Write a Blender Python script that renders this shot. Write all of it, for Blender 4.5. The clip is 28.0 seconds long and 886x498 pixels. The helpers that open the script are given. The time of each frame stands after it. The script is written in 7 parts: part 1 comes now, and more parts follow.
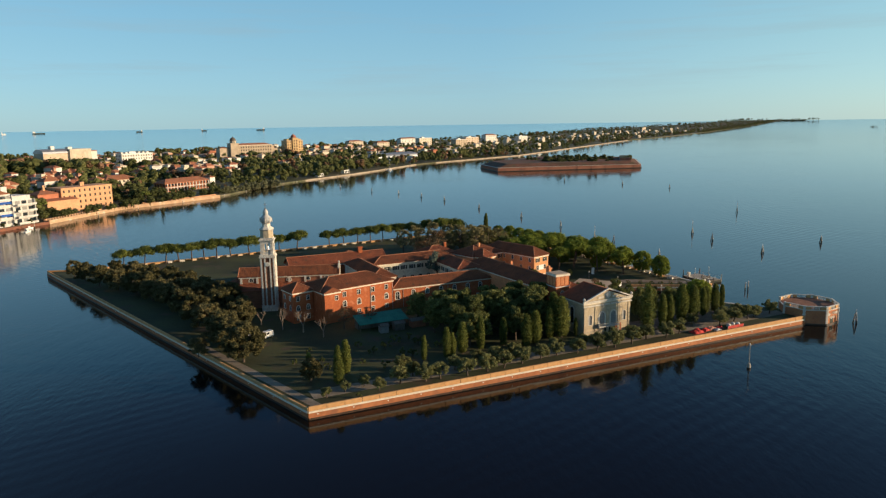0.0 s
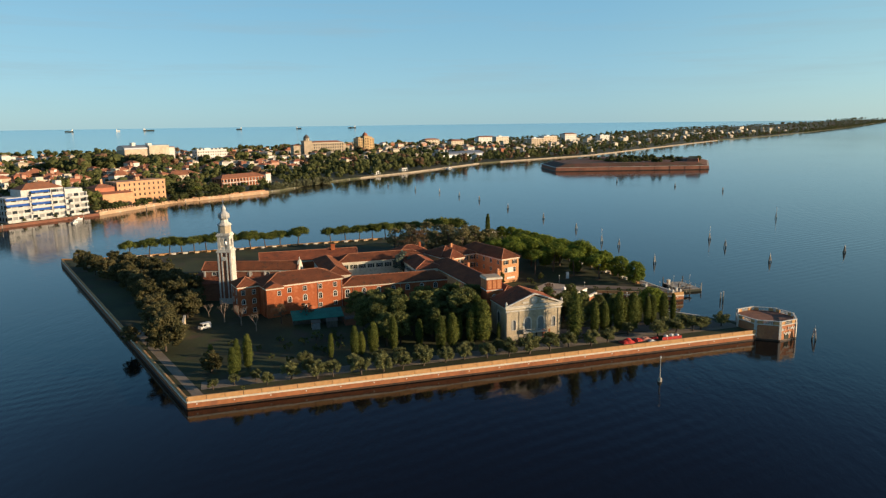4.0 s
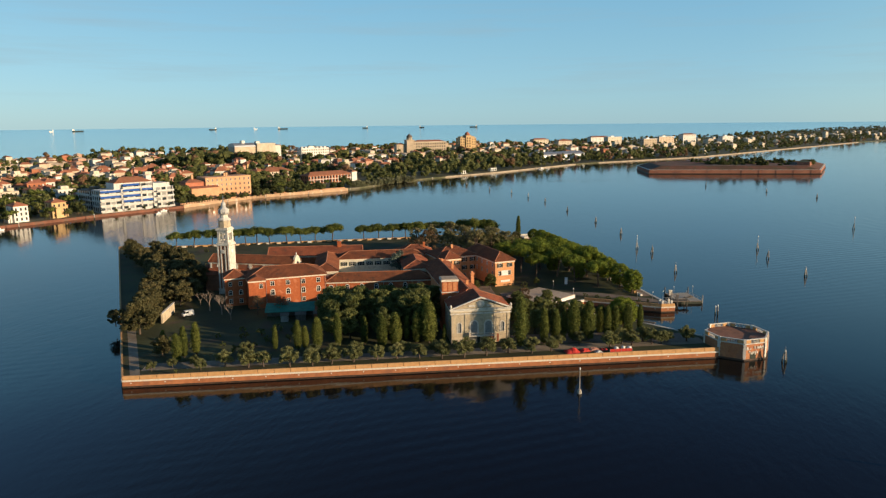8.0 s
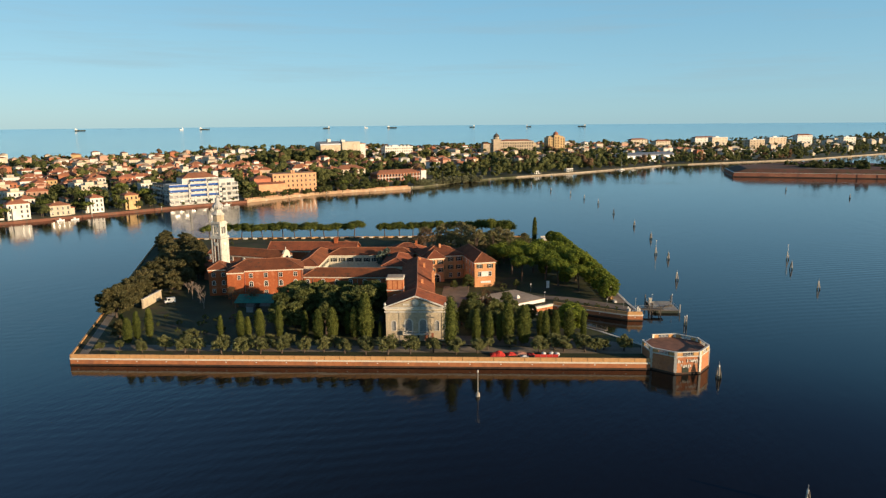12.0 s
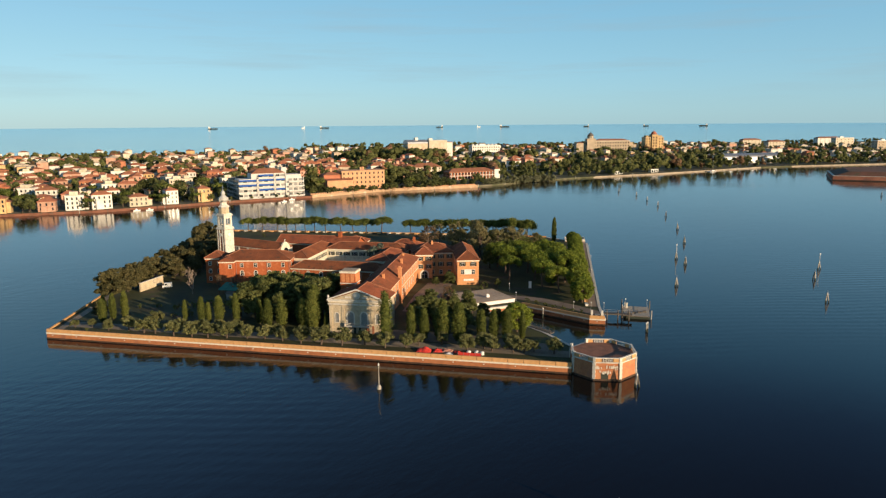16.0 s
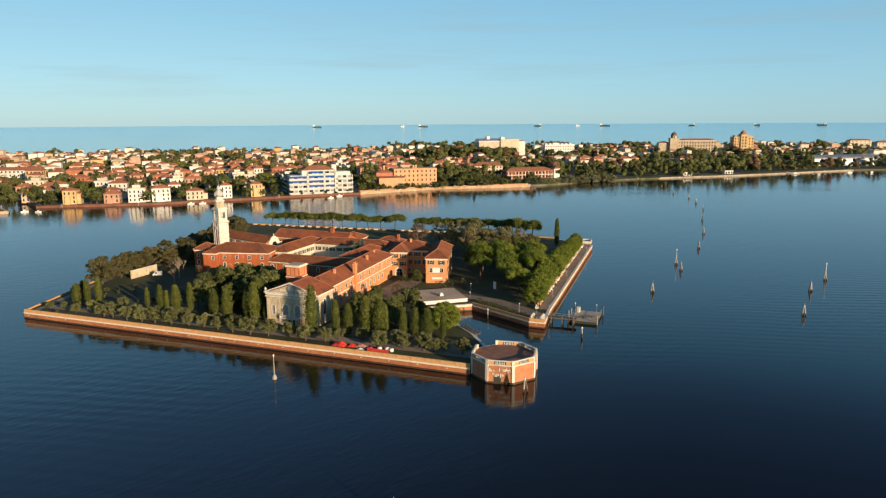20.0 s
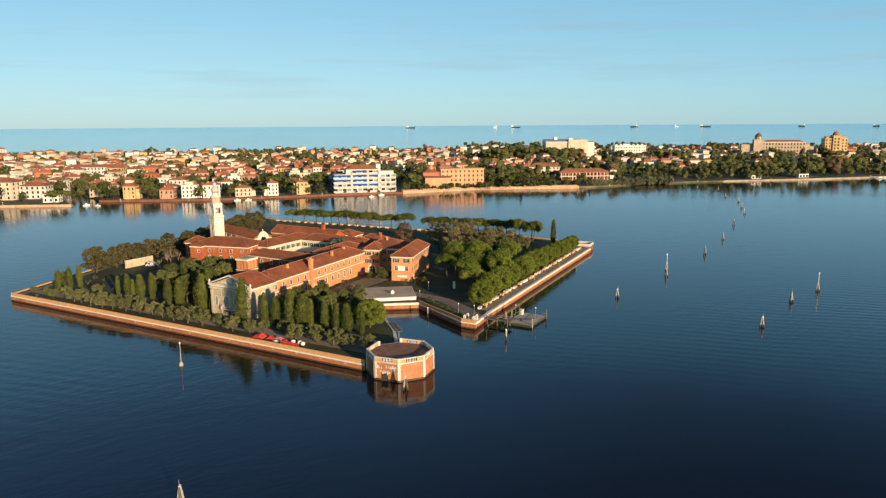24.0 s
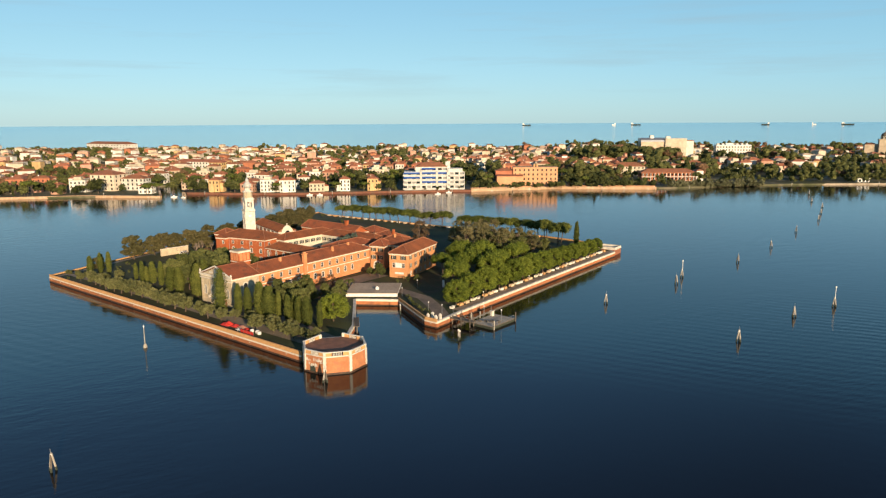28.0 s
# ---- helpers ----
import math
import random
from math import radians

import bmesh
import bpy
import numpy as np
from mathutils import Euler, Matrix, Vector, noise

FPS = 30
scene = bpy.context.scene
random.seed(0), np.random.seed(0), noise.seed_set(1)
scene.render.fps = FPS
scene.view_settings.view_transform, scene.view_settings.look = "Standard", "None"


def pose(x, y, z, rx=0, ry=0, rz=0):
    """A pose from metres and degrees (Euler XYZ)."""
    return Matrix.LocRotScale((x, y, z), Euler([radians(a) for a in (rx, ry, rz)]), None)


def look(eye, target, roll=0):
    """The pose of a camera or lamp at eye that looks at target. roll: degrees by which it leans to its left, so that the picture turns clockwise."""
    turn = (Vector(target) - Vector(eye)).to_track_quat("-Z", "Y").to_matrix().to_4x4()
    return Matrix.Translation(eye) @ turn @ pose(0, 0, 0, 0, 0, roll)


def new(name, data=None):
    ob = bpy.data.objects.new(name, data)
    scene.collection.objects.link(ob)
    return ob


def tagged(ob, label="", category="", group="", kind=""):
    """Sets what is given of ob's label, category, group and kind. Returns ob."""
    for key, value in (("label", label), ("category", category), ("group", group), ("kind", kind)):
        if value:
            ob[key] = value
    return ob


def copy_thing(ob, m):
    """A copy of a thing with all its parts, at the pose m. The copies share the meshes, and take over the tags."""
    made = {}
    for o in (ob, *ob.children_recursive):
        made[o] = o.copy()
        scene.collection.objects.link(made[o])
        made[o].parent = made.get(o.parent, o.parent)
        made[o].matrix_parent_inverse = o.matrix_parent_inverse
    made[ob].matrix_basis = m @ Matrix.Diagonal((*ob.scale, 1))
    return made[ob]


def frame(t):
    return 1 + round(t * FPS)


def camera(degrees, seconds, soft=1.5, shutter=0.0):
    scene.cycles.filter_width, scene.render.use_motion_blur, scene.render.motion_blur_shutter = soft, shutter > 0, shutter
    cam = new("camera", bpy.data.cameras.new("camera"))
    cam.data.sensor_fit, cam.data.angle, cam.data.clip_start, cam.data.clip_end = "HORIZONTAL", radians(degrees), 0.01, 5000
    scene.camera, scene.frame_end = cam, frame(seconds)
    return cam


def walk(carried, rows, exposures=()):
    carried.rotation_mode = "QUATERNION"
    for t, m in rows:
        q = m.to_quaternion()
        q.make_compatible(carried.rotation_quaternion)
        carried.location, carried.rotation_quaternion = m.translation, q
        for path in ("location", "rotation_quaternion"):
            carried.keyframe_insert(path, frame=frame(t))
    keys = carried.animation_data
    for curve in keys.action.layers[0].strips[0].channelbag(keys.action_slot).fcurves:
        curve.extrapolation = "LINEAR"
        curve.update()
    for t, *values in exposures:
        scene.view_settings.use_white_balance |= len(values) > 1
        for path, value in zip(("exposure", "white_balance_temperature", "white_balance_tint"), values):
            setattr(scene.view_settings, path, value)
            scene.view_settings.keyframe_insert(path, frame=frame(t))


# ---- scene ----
cam = camera(64.82, 28.0, soft=1.25)
# seconds, place in metres, turn in degrees
PATH = [
    (0.0, -0.04, 1.03, 64.60, 79.676, 0.843, 0.017),
    (0.5, 5.75, 1.24, 64.69, 79.619, 0.811, 0.810),
    (1.0, 11.68, 1.47, 64.72, 79.586, 0.767, 1.594),
    (1.5, 17.75, 1.73, 64.69, 79.578, 0.723, 2.414),
    (2.0, 23.90, 2.04, 64.63, 79.589, 0.697, 3.320),
    (2.5, 30.10, 2.43, 64.56, 79.611, 0.690, 4.292),
    (3.0, 36.31, 2.90, 64.52, 79.632, 0.695, 5.337),
    (3.5, 42.52, 3.56, 64.56, 79.640, 0.696, 6.521),
    (5.5, 67.50, 6.94, 64.85, 79.637, 0.646, 11.658),
    (6.0, 73.78, 7.96, 64.93, 79.640, 0.630, 12.989),
    (6.5, 80.06, 9.13, 65.01, 79.652, 0.613, 14.350),
    (7.0, 86.27, 10.41, 65.08, 79.666, 0.599, 15.694),
    (7.5, 92.43, 11.81, 65.13, 79.679, 0.585, 16.982),
    (8.0, 98.55, 13.36, 65.16, 79.684, 0.557, 18.202),
    (8.5, 104.62, 15.07, 65.21, 79.680, 0.528, 19.393),
    (9.0, 110.62, 16.93, 65.25, 79.673, 0.515, 20.588),
    (9.5, 116.59, 18.92, 65.30, 79.665, 0.518, 21.782),
    (10.0, 122.58, 21.05, 65.32, 79.660, 0.526, 22.956),
    (10.5, 128.55, 23.31, 65.33, 79.667, 0.527, 24.105),
    (11.0, 134.44, 25.67, 65.31, 79.679, 0.513, 25.230),
    (11.5, 140.21, 28.13, 65.28, 79.686, 0.485, 26.343),
    (12.0, 145.89, 30.67, 65.25, 79.692, 0.454, 27.468),
    (12.5, 151.55, 33.44, 65.19, 79.696, 0.431, 28.655),
    (14.5, 174.13, 45.70, 64.75, 79.699, 0.385, 33.614),
    (15.0, 179.68, 49.03, 64.63, 79.699, 0.387, 34.834),
    (15.5, 185.10, 52.56, 64.51, 79.697, 0.398, 36.025),
    (16.0, 190.45, 56.17, 64.42, 79.694, 0.401, 37.198),
    (16.5, 195.74, 59.89, 64.35, 79.693, 0.395, 38.335),
    (17.0, 200.93, 63.70, 64.28, 79.698, 0.384, 39.439),
    (17.5, 206.02, 67.59, 64.19, 79.713, 0.369, 40.527),
    (18.0, 211.05, 71.60, 64.12, 79.723, 0.354, 41.599),
    (18.5, 216.03, 75.76, 64.12, 79.718, 0.342, 42.651),
    (19.0, 220.94, 80.07, 64.19, 79.692, 0.332, 43.692),
    (19.5, 225.75, 84.50, 64.29, 79.654, 0.323, 44.729),
    (20.0, 230.47, 89.05, 64.33, 79.630, 0.321, 45.758),
    (20.5, 235.10, 93.67, 64.24, 79.639, 0.330, 46.790),
    (21.0, 239.65, 98.34, 64.07, 79.669, 0.345, 47.826),
    (21.5, 243.98, 103.11, 63.90, 79.697, 0.357, 48.841),
    (23.5, 260.42, 122.74, 63.37, 79.767, 0.370, 52.817),
    (24.0, 264.28, 127.86, 63.33, 79.754, 0.358, 53.879),
    (24.5, 267.91, 133.11, 63.40, 79.714, 0.342, 55.060),
    (25.0, 271.41, 138.30, 63.50, 79.678, 0.323, 56.328),
    (25.5, 274.81, 143.44, 63.61, 79.657, 0.281, 57.633),
    (26.0, 278.13, 148.52, 63.70, 79.640, 0.229, 58.933),
    (26.5, 281.37, 153.53, 63.78, 79.623, 0.203, 60.219),
    (27.0, 284.54, 158.47, 63.86, 79.608, 0.221, 61.483),
    (27.5, 287.71, 163.36, 63.92, 79.597, 0.267, 62.694),
    (28.0, 290.88, 168.24, 63.98, 79.586, 0.312, 63.836),
]
walk(cam, [(t, pose(x, y, z, rx, ry, rz)) for t, x, y, z, rx, ry, rz in PATH], [(0.0, -0.05), (11.0, -0.04), (20.0, 0.0), (28.0, 0.05)])

# ---- world, sun ----
SUN_AZ, SUN_EL = -4.0, 10.5      # degrees from +x towards +y, degrees above the horizon
world = bpy.data.worlds.new("world")
scene.world = world
world.use_nodes = True
wn = world.node_tree.nodes
sky = wn.new("ShaderNodeTexSky")
sky.sky_type = "NISHITA"
sky.sun_disc = False
sky.sun_elevation = radians(SUN_EL)
sky.sun_rotation = radians(90 - SUN_AZ)
sky.altitude = 60
sky.air_density, sky.dust_density, sky.ozone_density = 1.0, 0.2, 3.0
wn["Background"].inputs["Strength"].default_value = 0.225
# sea haze: the low sky is paler and bluer than clear air alone gives
wtc, wsep, whz = wn.new("ShaderNodeTexCoord"), wn.new("ShaderNodeSeparateXYZ"), wn.new("ShaderNodeValToRGB")
whz.color_ramp.elements[0].position, whz.color_ramp.elements[1].position = 0.0, 0.10
whz.color_ramp.elements[0].color, whz.color_ramp.elements[1].color = (0.52, 0.74, 1.14, 1), (0.57, 0.71, 0.82, 1)
for at, col in ((0.24, (0.62, 0.68, 0.68, 1)), (0.55, (0.50, 0.60, 0.66, 1))):
    whz.color_ramp.elements.new(at).color = col
tint = wn.new("ShaderNodeMix")
tint.data_type, tint.blend_type = "RGBA", "MULTIPLY"
tint.inputs["Factor"].default_value = 1.0
wl = world.node_tree.links
wl.new(wtc.outputs["Generated"], wsep.inputs["Vector"])
wl.new(wsep.outputs["Z"], whz.inputs["Fac"])
wl.new(whz.outputs["Color"], tint.inputs["B"])
wl.new(sky.outputs["Color"], tint.inputs["A"])
# clear air scatters least at right angles to the sun: warm haze low down towards and away from it, deeper blue between
wdot = wn.new("ShaderNodeVectorMath")
wdot.operation = "DOT_PRODUCT"
wdot.inputs[1].default_value = (math.cos(radians(SUN_AZ)), math.sin(radians(SUN_AZ)), 0.0)
whalf, wup, wlow, whigh, wphase = wn.new("ShaderNodeMapRange"), wn.new("ShaderNodeMapRange"), wn.new("ShaderNodeValToRGB"), wn.new("ShaderNodeValToRGB"), wn.new("ShaderNodeMix")
whalf.inputs["From Min"].default_value, whalf.inputs["From Max"].default_value = -1.0, 1.0
wup.inputs["From Min"].default_value, wup.inputs["From Max"].default_value = 0.22, 0.44
wphase.data_type = "RGBA"
for node, cols in ((wlow, ((0.0, (1.03, 0.97, 0.94)), (0.25, (0.96, 0.99, 1.02)), (0.5, (0.95, 0.98, 1.02)), (0.72, (1.2, 1.1, 1.0)), (1.0, (1.5, 1.25, 1.0)))),
                   (whigh, ((0.0, (1.6, 1.55, 1.5)), (0.10, (1.4, 1.4, 1.4)), (0.20, (0.84, 0.84, 0.86)), (0.27, (0.62, 0.64, 0.71)), (0.42, (0.50, 0.52, 0.62)), (0.6, (0.50, 0.52, 0.62)), (0.75, (0.78, 0.80, 0.86)), (1.0, (1.4, 1.3, 1.2))))):
    el = node.color_ramp.elements
    el[0].position, el[0].color = cols[0][0], (*cols[0][1], 1)
    el[1].position, el[1].color = cols[-1][0], (*cols[-1][1], 1)
    for at, col in cols[1:-1]:
        el.new(at).color = (*col, 1)
wl.new(wtc.outputs["Generated"], wdot.inputs[0])
wl.new(wdot.outputs["Value"], whalf.inputs["Value"])
wl.new(whalf.outputs["Result"], wlow.inputs["Fac"])
wl.new(whalf.outputs["Result"], whigh.inputs["Fac"])
wl.new(wsep.outputs["Z"], wup.inputs["Value"])
wl.new(wup.outputs["Result"], wphase.inputs["Factor"])
wl.new(wlow.outputs["Color"], wphase.inputs["A"])
wl.new(whigh.outputs["Color"], wphase.inputs["B"])
# faint streaks of high cloud above the horizon
wmap, wcl, wcr, wband, wcm = wn.new("ShaderNodeMapping"), wn.new("ShaderNodeTexNoise"), wn.new("ShaderNodeMapRange"), wn.new("ShaderNodeValToRGB"), wn.new("ShaderNodeMath")
wmap.inputs["Scale"].default_value = (2.2, 2.2, 34.0)
wmap.inputs["Rotation"].default_value = (radians(1.6), radians(-1.2), 0)
wcl.inputs["Scale"].default_value, wcl.inputs["Detail"].default_value, wcl.inputs["Roughness"].default_value = 1.0, 6, 0.6
wcr.inputs["From Min"].default_value, wcr.inputs["From Max"].default_value = 0.50, 0.80
el = wband.color_ramp.elements
el[0].position, el[0].color, el[1].position, el[1].color = 0.015, (0, 0, 0, 1), 0.26, (0, 0, 0, 1)
el.new(0.07).color, el.new(0.14).color = (0.55, 0.55, 0.55, 1), (0.40, 0.40, 0.40, 1)
wcm.operation = "MULTIPLY"
wl.new(wtc.outputs["Generated"], wmap.inputs["Vector"])
wl.new(wmap.outputs["Vector"], wcl.inputs["Vector"])
wl.new(wcl.outputs["Fac"], wcr.inputs["Value"])
wl.new(wsep.outputs["Z"], wband.inputs["Fac"])
wl.new(wcr.outputs["Result"], wcm.inputs[0])
wl.new(wband.outputs["Color"], wcm.inputs[1])


def air(colour, socket):
    """A sky colour with the sun's phase and the streaks laid over it."""
    a, b = wn.new("ShaderNodeMix"), wn.new("ShaderNodeMix")
    a.data_type, a.blend_type, b.data_type = "RGBA", "MULTIPLY", "RGBA"
    a.inputs["Factor"].default_value = 1.0
    wl.new(colour, a.inputs["A"])
    wl.new(wphase.outputs["Result"], a.inputs["B"])
    wl.new(wcm.outputs["Value"], b.inputs["Factor"])
    wl.new(a.outputs["Result"], b.inputs["A"])
    b.inputs["B"].default_value = (0.52, 0.63, 0.66, 1)
    wl.new(b.outputs["Result"], socket)


air(tint.outputs["Result"], wn["Background"].inputs["Color"])
# thin even haze over the whole sky, paler towards the horizon
haze, hramp, hmix = wn.new("ShaderNodeBackground"), wn.new("ShaderNodeValToRGB"), wn.new("ShaderNodeMixShader")
hramp.color_ramp.elements[0].position, hramp.color_ramp.elements[1].position = 0.0, 0.30
hramp.color_ramp.elements[0].color, hramp.color_ramp.elements[1].color = (0.41, 0.65, 0.72, 1), (0.165, 0.51, 0.75, 1)
for at, col in ((0.36, (0.085, 0.25, 0.46, 1)), (0.56, (0.055, 0.15, 0.28, 1)), (0.72, (0.09, 0.19, 0.32, 1)), (1.0, (0.12, 0.23, 0.36, 1))):
    hramp.color_ramp.elements.new(at).color = col
wl.new(wsep.outputs["Z"], hramp.inputs["Fac"])
air(hramp.outputs["Color"], haze.inputs["Color"])
hmix.inputs["Fac"].default_value = 0.62
wl.new(wn["Background"].outputs["Background"], hmix.inputs[1])
wl.new(haze.outputs["Background"], hmix.inputs[2])
wl.new(hmix.outputs["Shader"], wn["World Output"].inputs["Surface"])
sun = new("sun", bpy.data.lights.new("sun", "SUN"))
sun.data.energy, sun.data.angle, sun.data.color = 7.2, radians(0.6), (1.0, 0.76, 0.50)
sa, se = radians(SUN_AZ), radians(SUN_EL)
sun.matrix_world = look((0, 0, 300), Vector((0, 0, 300)) - Vector((math.cos(sa) * math.cos(se), math.sin(sa) * math.cos(se), math.sin(se))))

G = 2.2                          # level of the island's ground


# ---- materials ----
def material(name, a, b=None, rough=0.85, scale=0.4, fine=6.0, bump=0.25, metal=0.0, spread=0.0, island=0.0, c=None, stretch=(1, 1, 1), spec=0.3):
    """Procedural surface: a and b mixed by a coarse and a fine noise, c for stains; spread / island vary the tone from object to object / piece to piece."""
    m = bpy.data.materials.new(name)
    m.use_nodes = True
    n, l = m.node_tree.nodes, m.node_tree.links
    p = n["Principled BSDF"]
    p.inputs["Roughness"].default_value, p.inputs["Metallic"].default_value = rough, metal
    p.inputs["Specular IOR Level"].default_value = spec
    tc = n.new("ShaderNodeTexCoord")
    mp = n.new("ShaderNodeMapping")
    mp.inputs["Scale"].default_value = stretch
    l.new(tc.outputs["Object"], mp.inputs["Vector"])
    n1, n2 = n.new("ShaderNodeTexNoise"), n.new("ShaderNodeTexNoise")
    n1.inputs["Scale"].default_value, n2.inputs["Scale"].default_value = scale, fine
    n1.inputs["Detail"].default_value, n2.inputs["Detail"].default_value = 5, 3
    for k in (n1, n2):
        l.new(mp.outputs["Vector"], k.inputs["Vector"])
    b = b or tuple(v * 0.75 for v in a)
    r1 = n.new("ShaderNodeValToRGB")
    r1.color_ramp.elements[0].position, r1.color_ramp.elements[1].position = 0.36, 0.64
    r1.color_ramp.elements[0].color, r1.color_ramp.elements[1].color = (*b, 1), (*a, 1)
    l.new(n1.outputs["Fac"], r1.inputs["Fac"])
    mix = n.new("ShaderNodeMix")
    mix.data_type, mix.blend_type = "RGBA", "MULTIPLY"
    mix.inputs["Factor"].default_value = 0.5
    r2 = n.new("ShaderNodeValToRGB")
    r2.color_ramp.elements[0].position, r2.color_ramp.elements[1].position = 0.3, 0.6
    r2.color_ramp.elements[0].color = (0.55, 0.55, 0.55, 1)
    l.new(n2.outputs["Fac"], r2.inputs["Fac"])
    l.new(r1.outputs["Color"], mix.inputs["A"])
    l.new(r2.outputs["Color"], mix.inputs["B"])
    out = mix.outputs["Result"]
    if c:
        n3 = n.new("ShaderNodeTexNoise")
        n3.inputs["Scale"].default_value, n3.inputs["Detail"].default_value = scale * 2.3, 6
        l.new(mp.outputs["Vector"], n3.inputs["Vector"])
        r3 = n.new("ShaderNodeValToRGB")
        r3.color_ramp.elements[0].position, r3.color_ramp.elements[1].position = 0.55, 0.68
        l.new(n3.outputs["Fac"], r3.inputs["Fac"])
        mx = n.new("ShaderNodeMix")
        mx.data_type = "RGBA"
        l.new(r3.outputs["Color"], mx.inputs["Factor"])
        l.new(out, mx.inputs["A"])
        mx.inputs["B"].default_value = (*c, 1)
        out = mx.outputs["Result"]
    for amount, node, socket in ((spread, "ShaderNodeObjectInfo", "Random"), (island, "ShaderNodeNewGeometry", "Random Per Island")):
        if amount:
            src = n.new(node)
            mr = n.new("ShaderNodeMapRange")
            mr.inputs["To Min"].default_value, mr.inputs["To Max"].default_value = 1 - amount, 1 + amount
            l.new(src.outputs[socket], mr.inputs["Value"])
            hs = n.new("ShaderNodeHueSaturation")
            l.new(mr.outputs["Result"], hs.inputs["Value"])
            hm = n.new("ShaderNodeMapRange")
            hm.inputs["To Min"].default_value, hm.inputs["To Max"].default_value = 0.5 + amount * 0.035, 0.5 - amount * 0.035
            l.new(src.outputs[socket], hm.inputs["Value"])
            l.new(hm.outputs["Result"], hs.inputs["Hue"])
            l.new(out, hs.inputs["Color"])
            out = hs.outputs["Color"]
    l.new(out, p.inputs["Base Color"])
    if bump:
        bp = n.new("ShaderNodeBump")
        bp.inputs["Strength"].default_value, bp.inputs["Distance"].default_value = bump, 0.05
        l.new(n2.outputs["Fac"], bp.inputs["Height"])
        l.new(bp.outputs["Normal"], p.inputs["Normal"])
    return m


def foliage(name, a, b, spread=0.25):
    m = material(name, a, b, rough=0.75, scale=0.5, fine=3.0, bump=0.0, spread=spread, island=0.35, spec=0.15)
    n, l = m.node_tree.nodes, m.node_tree.links
    p = n["Principled BSDF"]
    col = p.inputs["Base Color"].links[0].from_socket
    tr = n.new("ShaderNodeBsdfTranslucent")
    l.new(col, tr.inputs["Color"])
    mix = n.new("ShaderNodeMixShader")
    mix.inputs["Fac"].default_value = 0.38
    l.new(p.outputs["BSDF"], mix.inputs[1])
    l.new(tr.outputs["BSDF"], mix.inputs[2])
    l.new(mix.outputs["Shader"], n["Material Output"].inputs["Surface"])
    return m


def tiles(name, a, b, c):
    """Clay pantiles: rows of rounded tiles down the slope, patchy with age."""
    m = material(name, a, b, rough=0.9, scale=0.25, fine=2.5, bump=0.0, c=c, spread=0.12)
    n, l = m.node_tree.nodes, m.node_tree.links
    p = n["Principled BSDF"]
    tc = n["Texture Coordinate"]
    w1, w2 = n.new("ShaderNodeTexWave"), n.new("ShaderNodeTexWave")
    w1.bands_direction, w2.bands_direction = "X", "Y"
    for w in (w1, w2):
        w.inputs["Scale"].default_value, w.inputs["Distortion"].default_value = 1.1, 0.6
        l.new(tc.outputs["Object"], w.inputs["Vector"])
    ad = n.new("ShaderNodeMath")
    ad.operation = "ADD"
    l.new(w1.outputs["Fac"], ad.inputs[0])
    l.new(w2.outputs["Fac"], ad.inputs[1])
    bp = n.new("ShaderNodeBump")
    bp.inputs["Strength"].default_value, bp.inputs["Distance"].default_value = 0.35, 0.06
    l.new(ad.outputs["Value"], bp.inputs["Height"])
    l.new(bp.outputs["Normal"], p.inputs["Normal"])
    return m


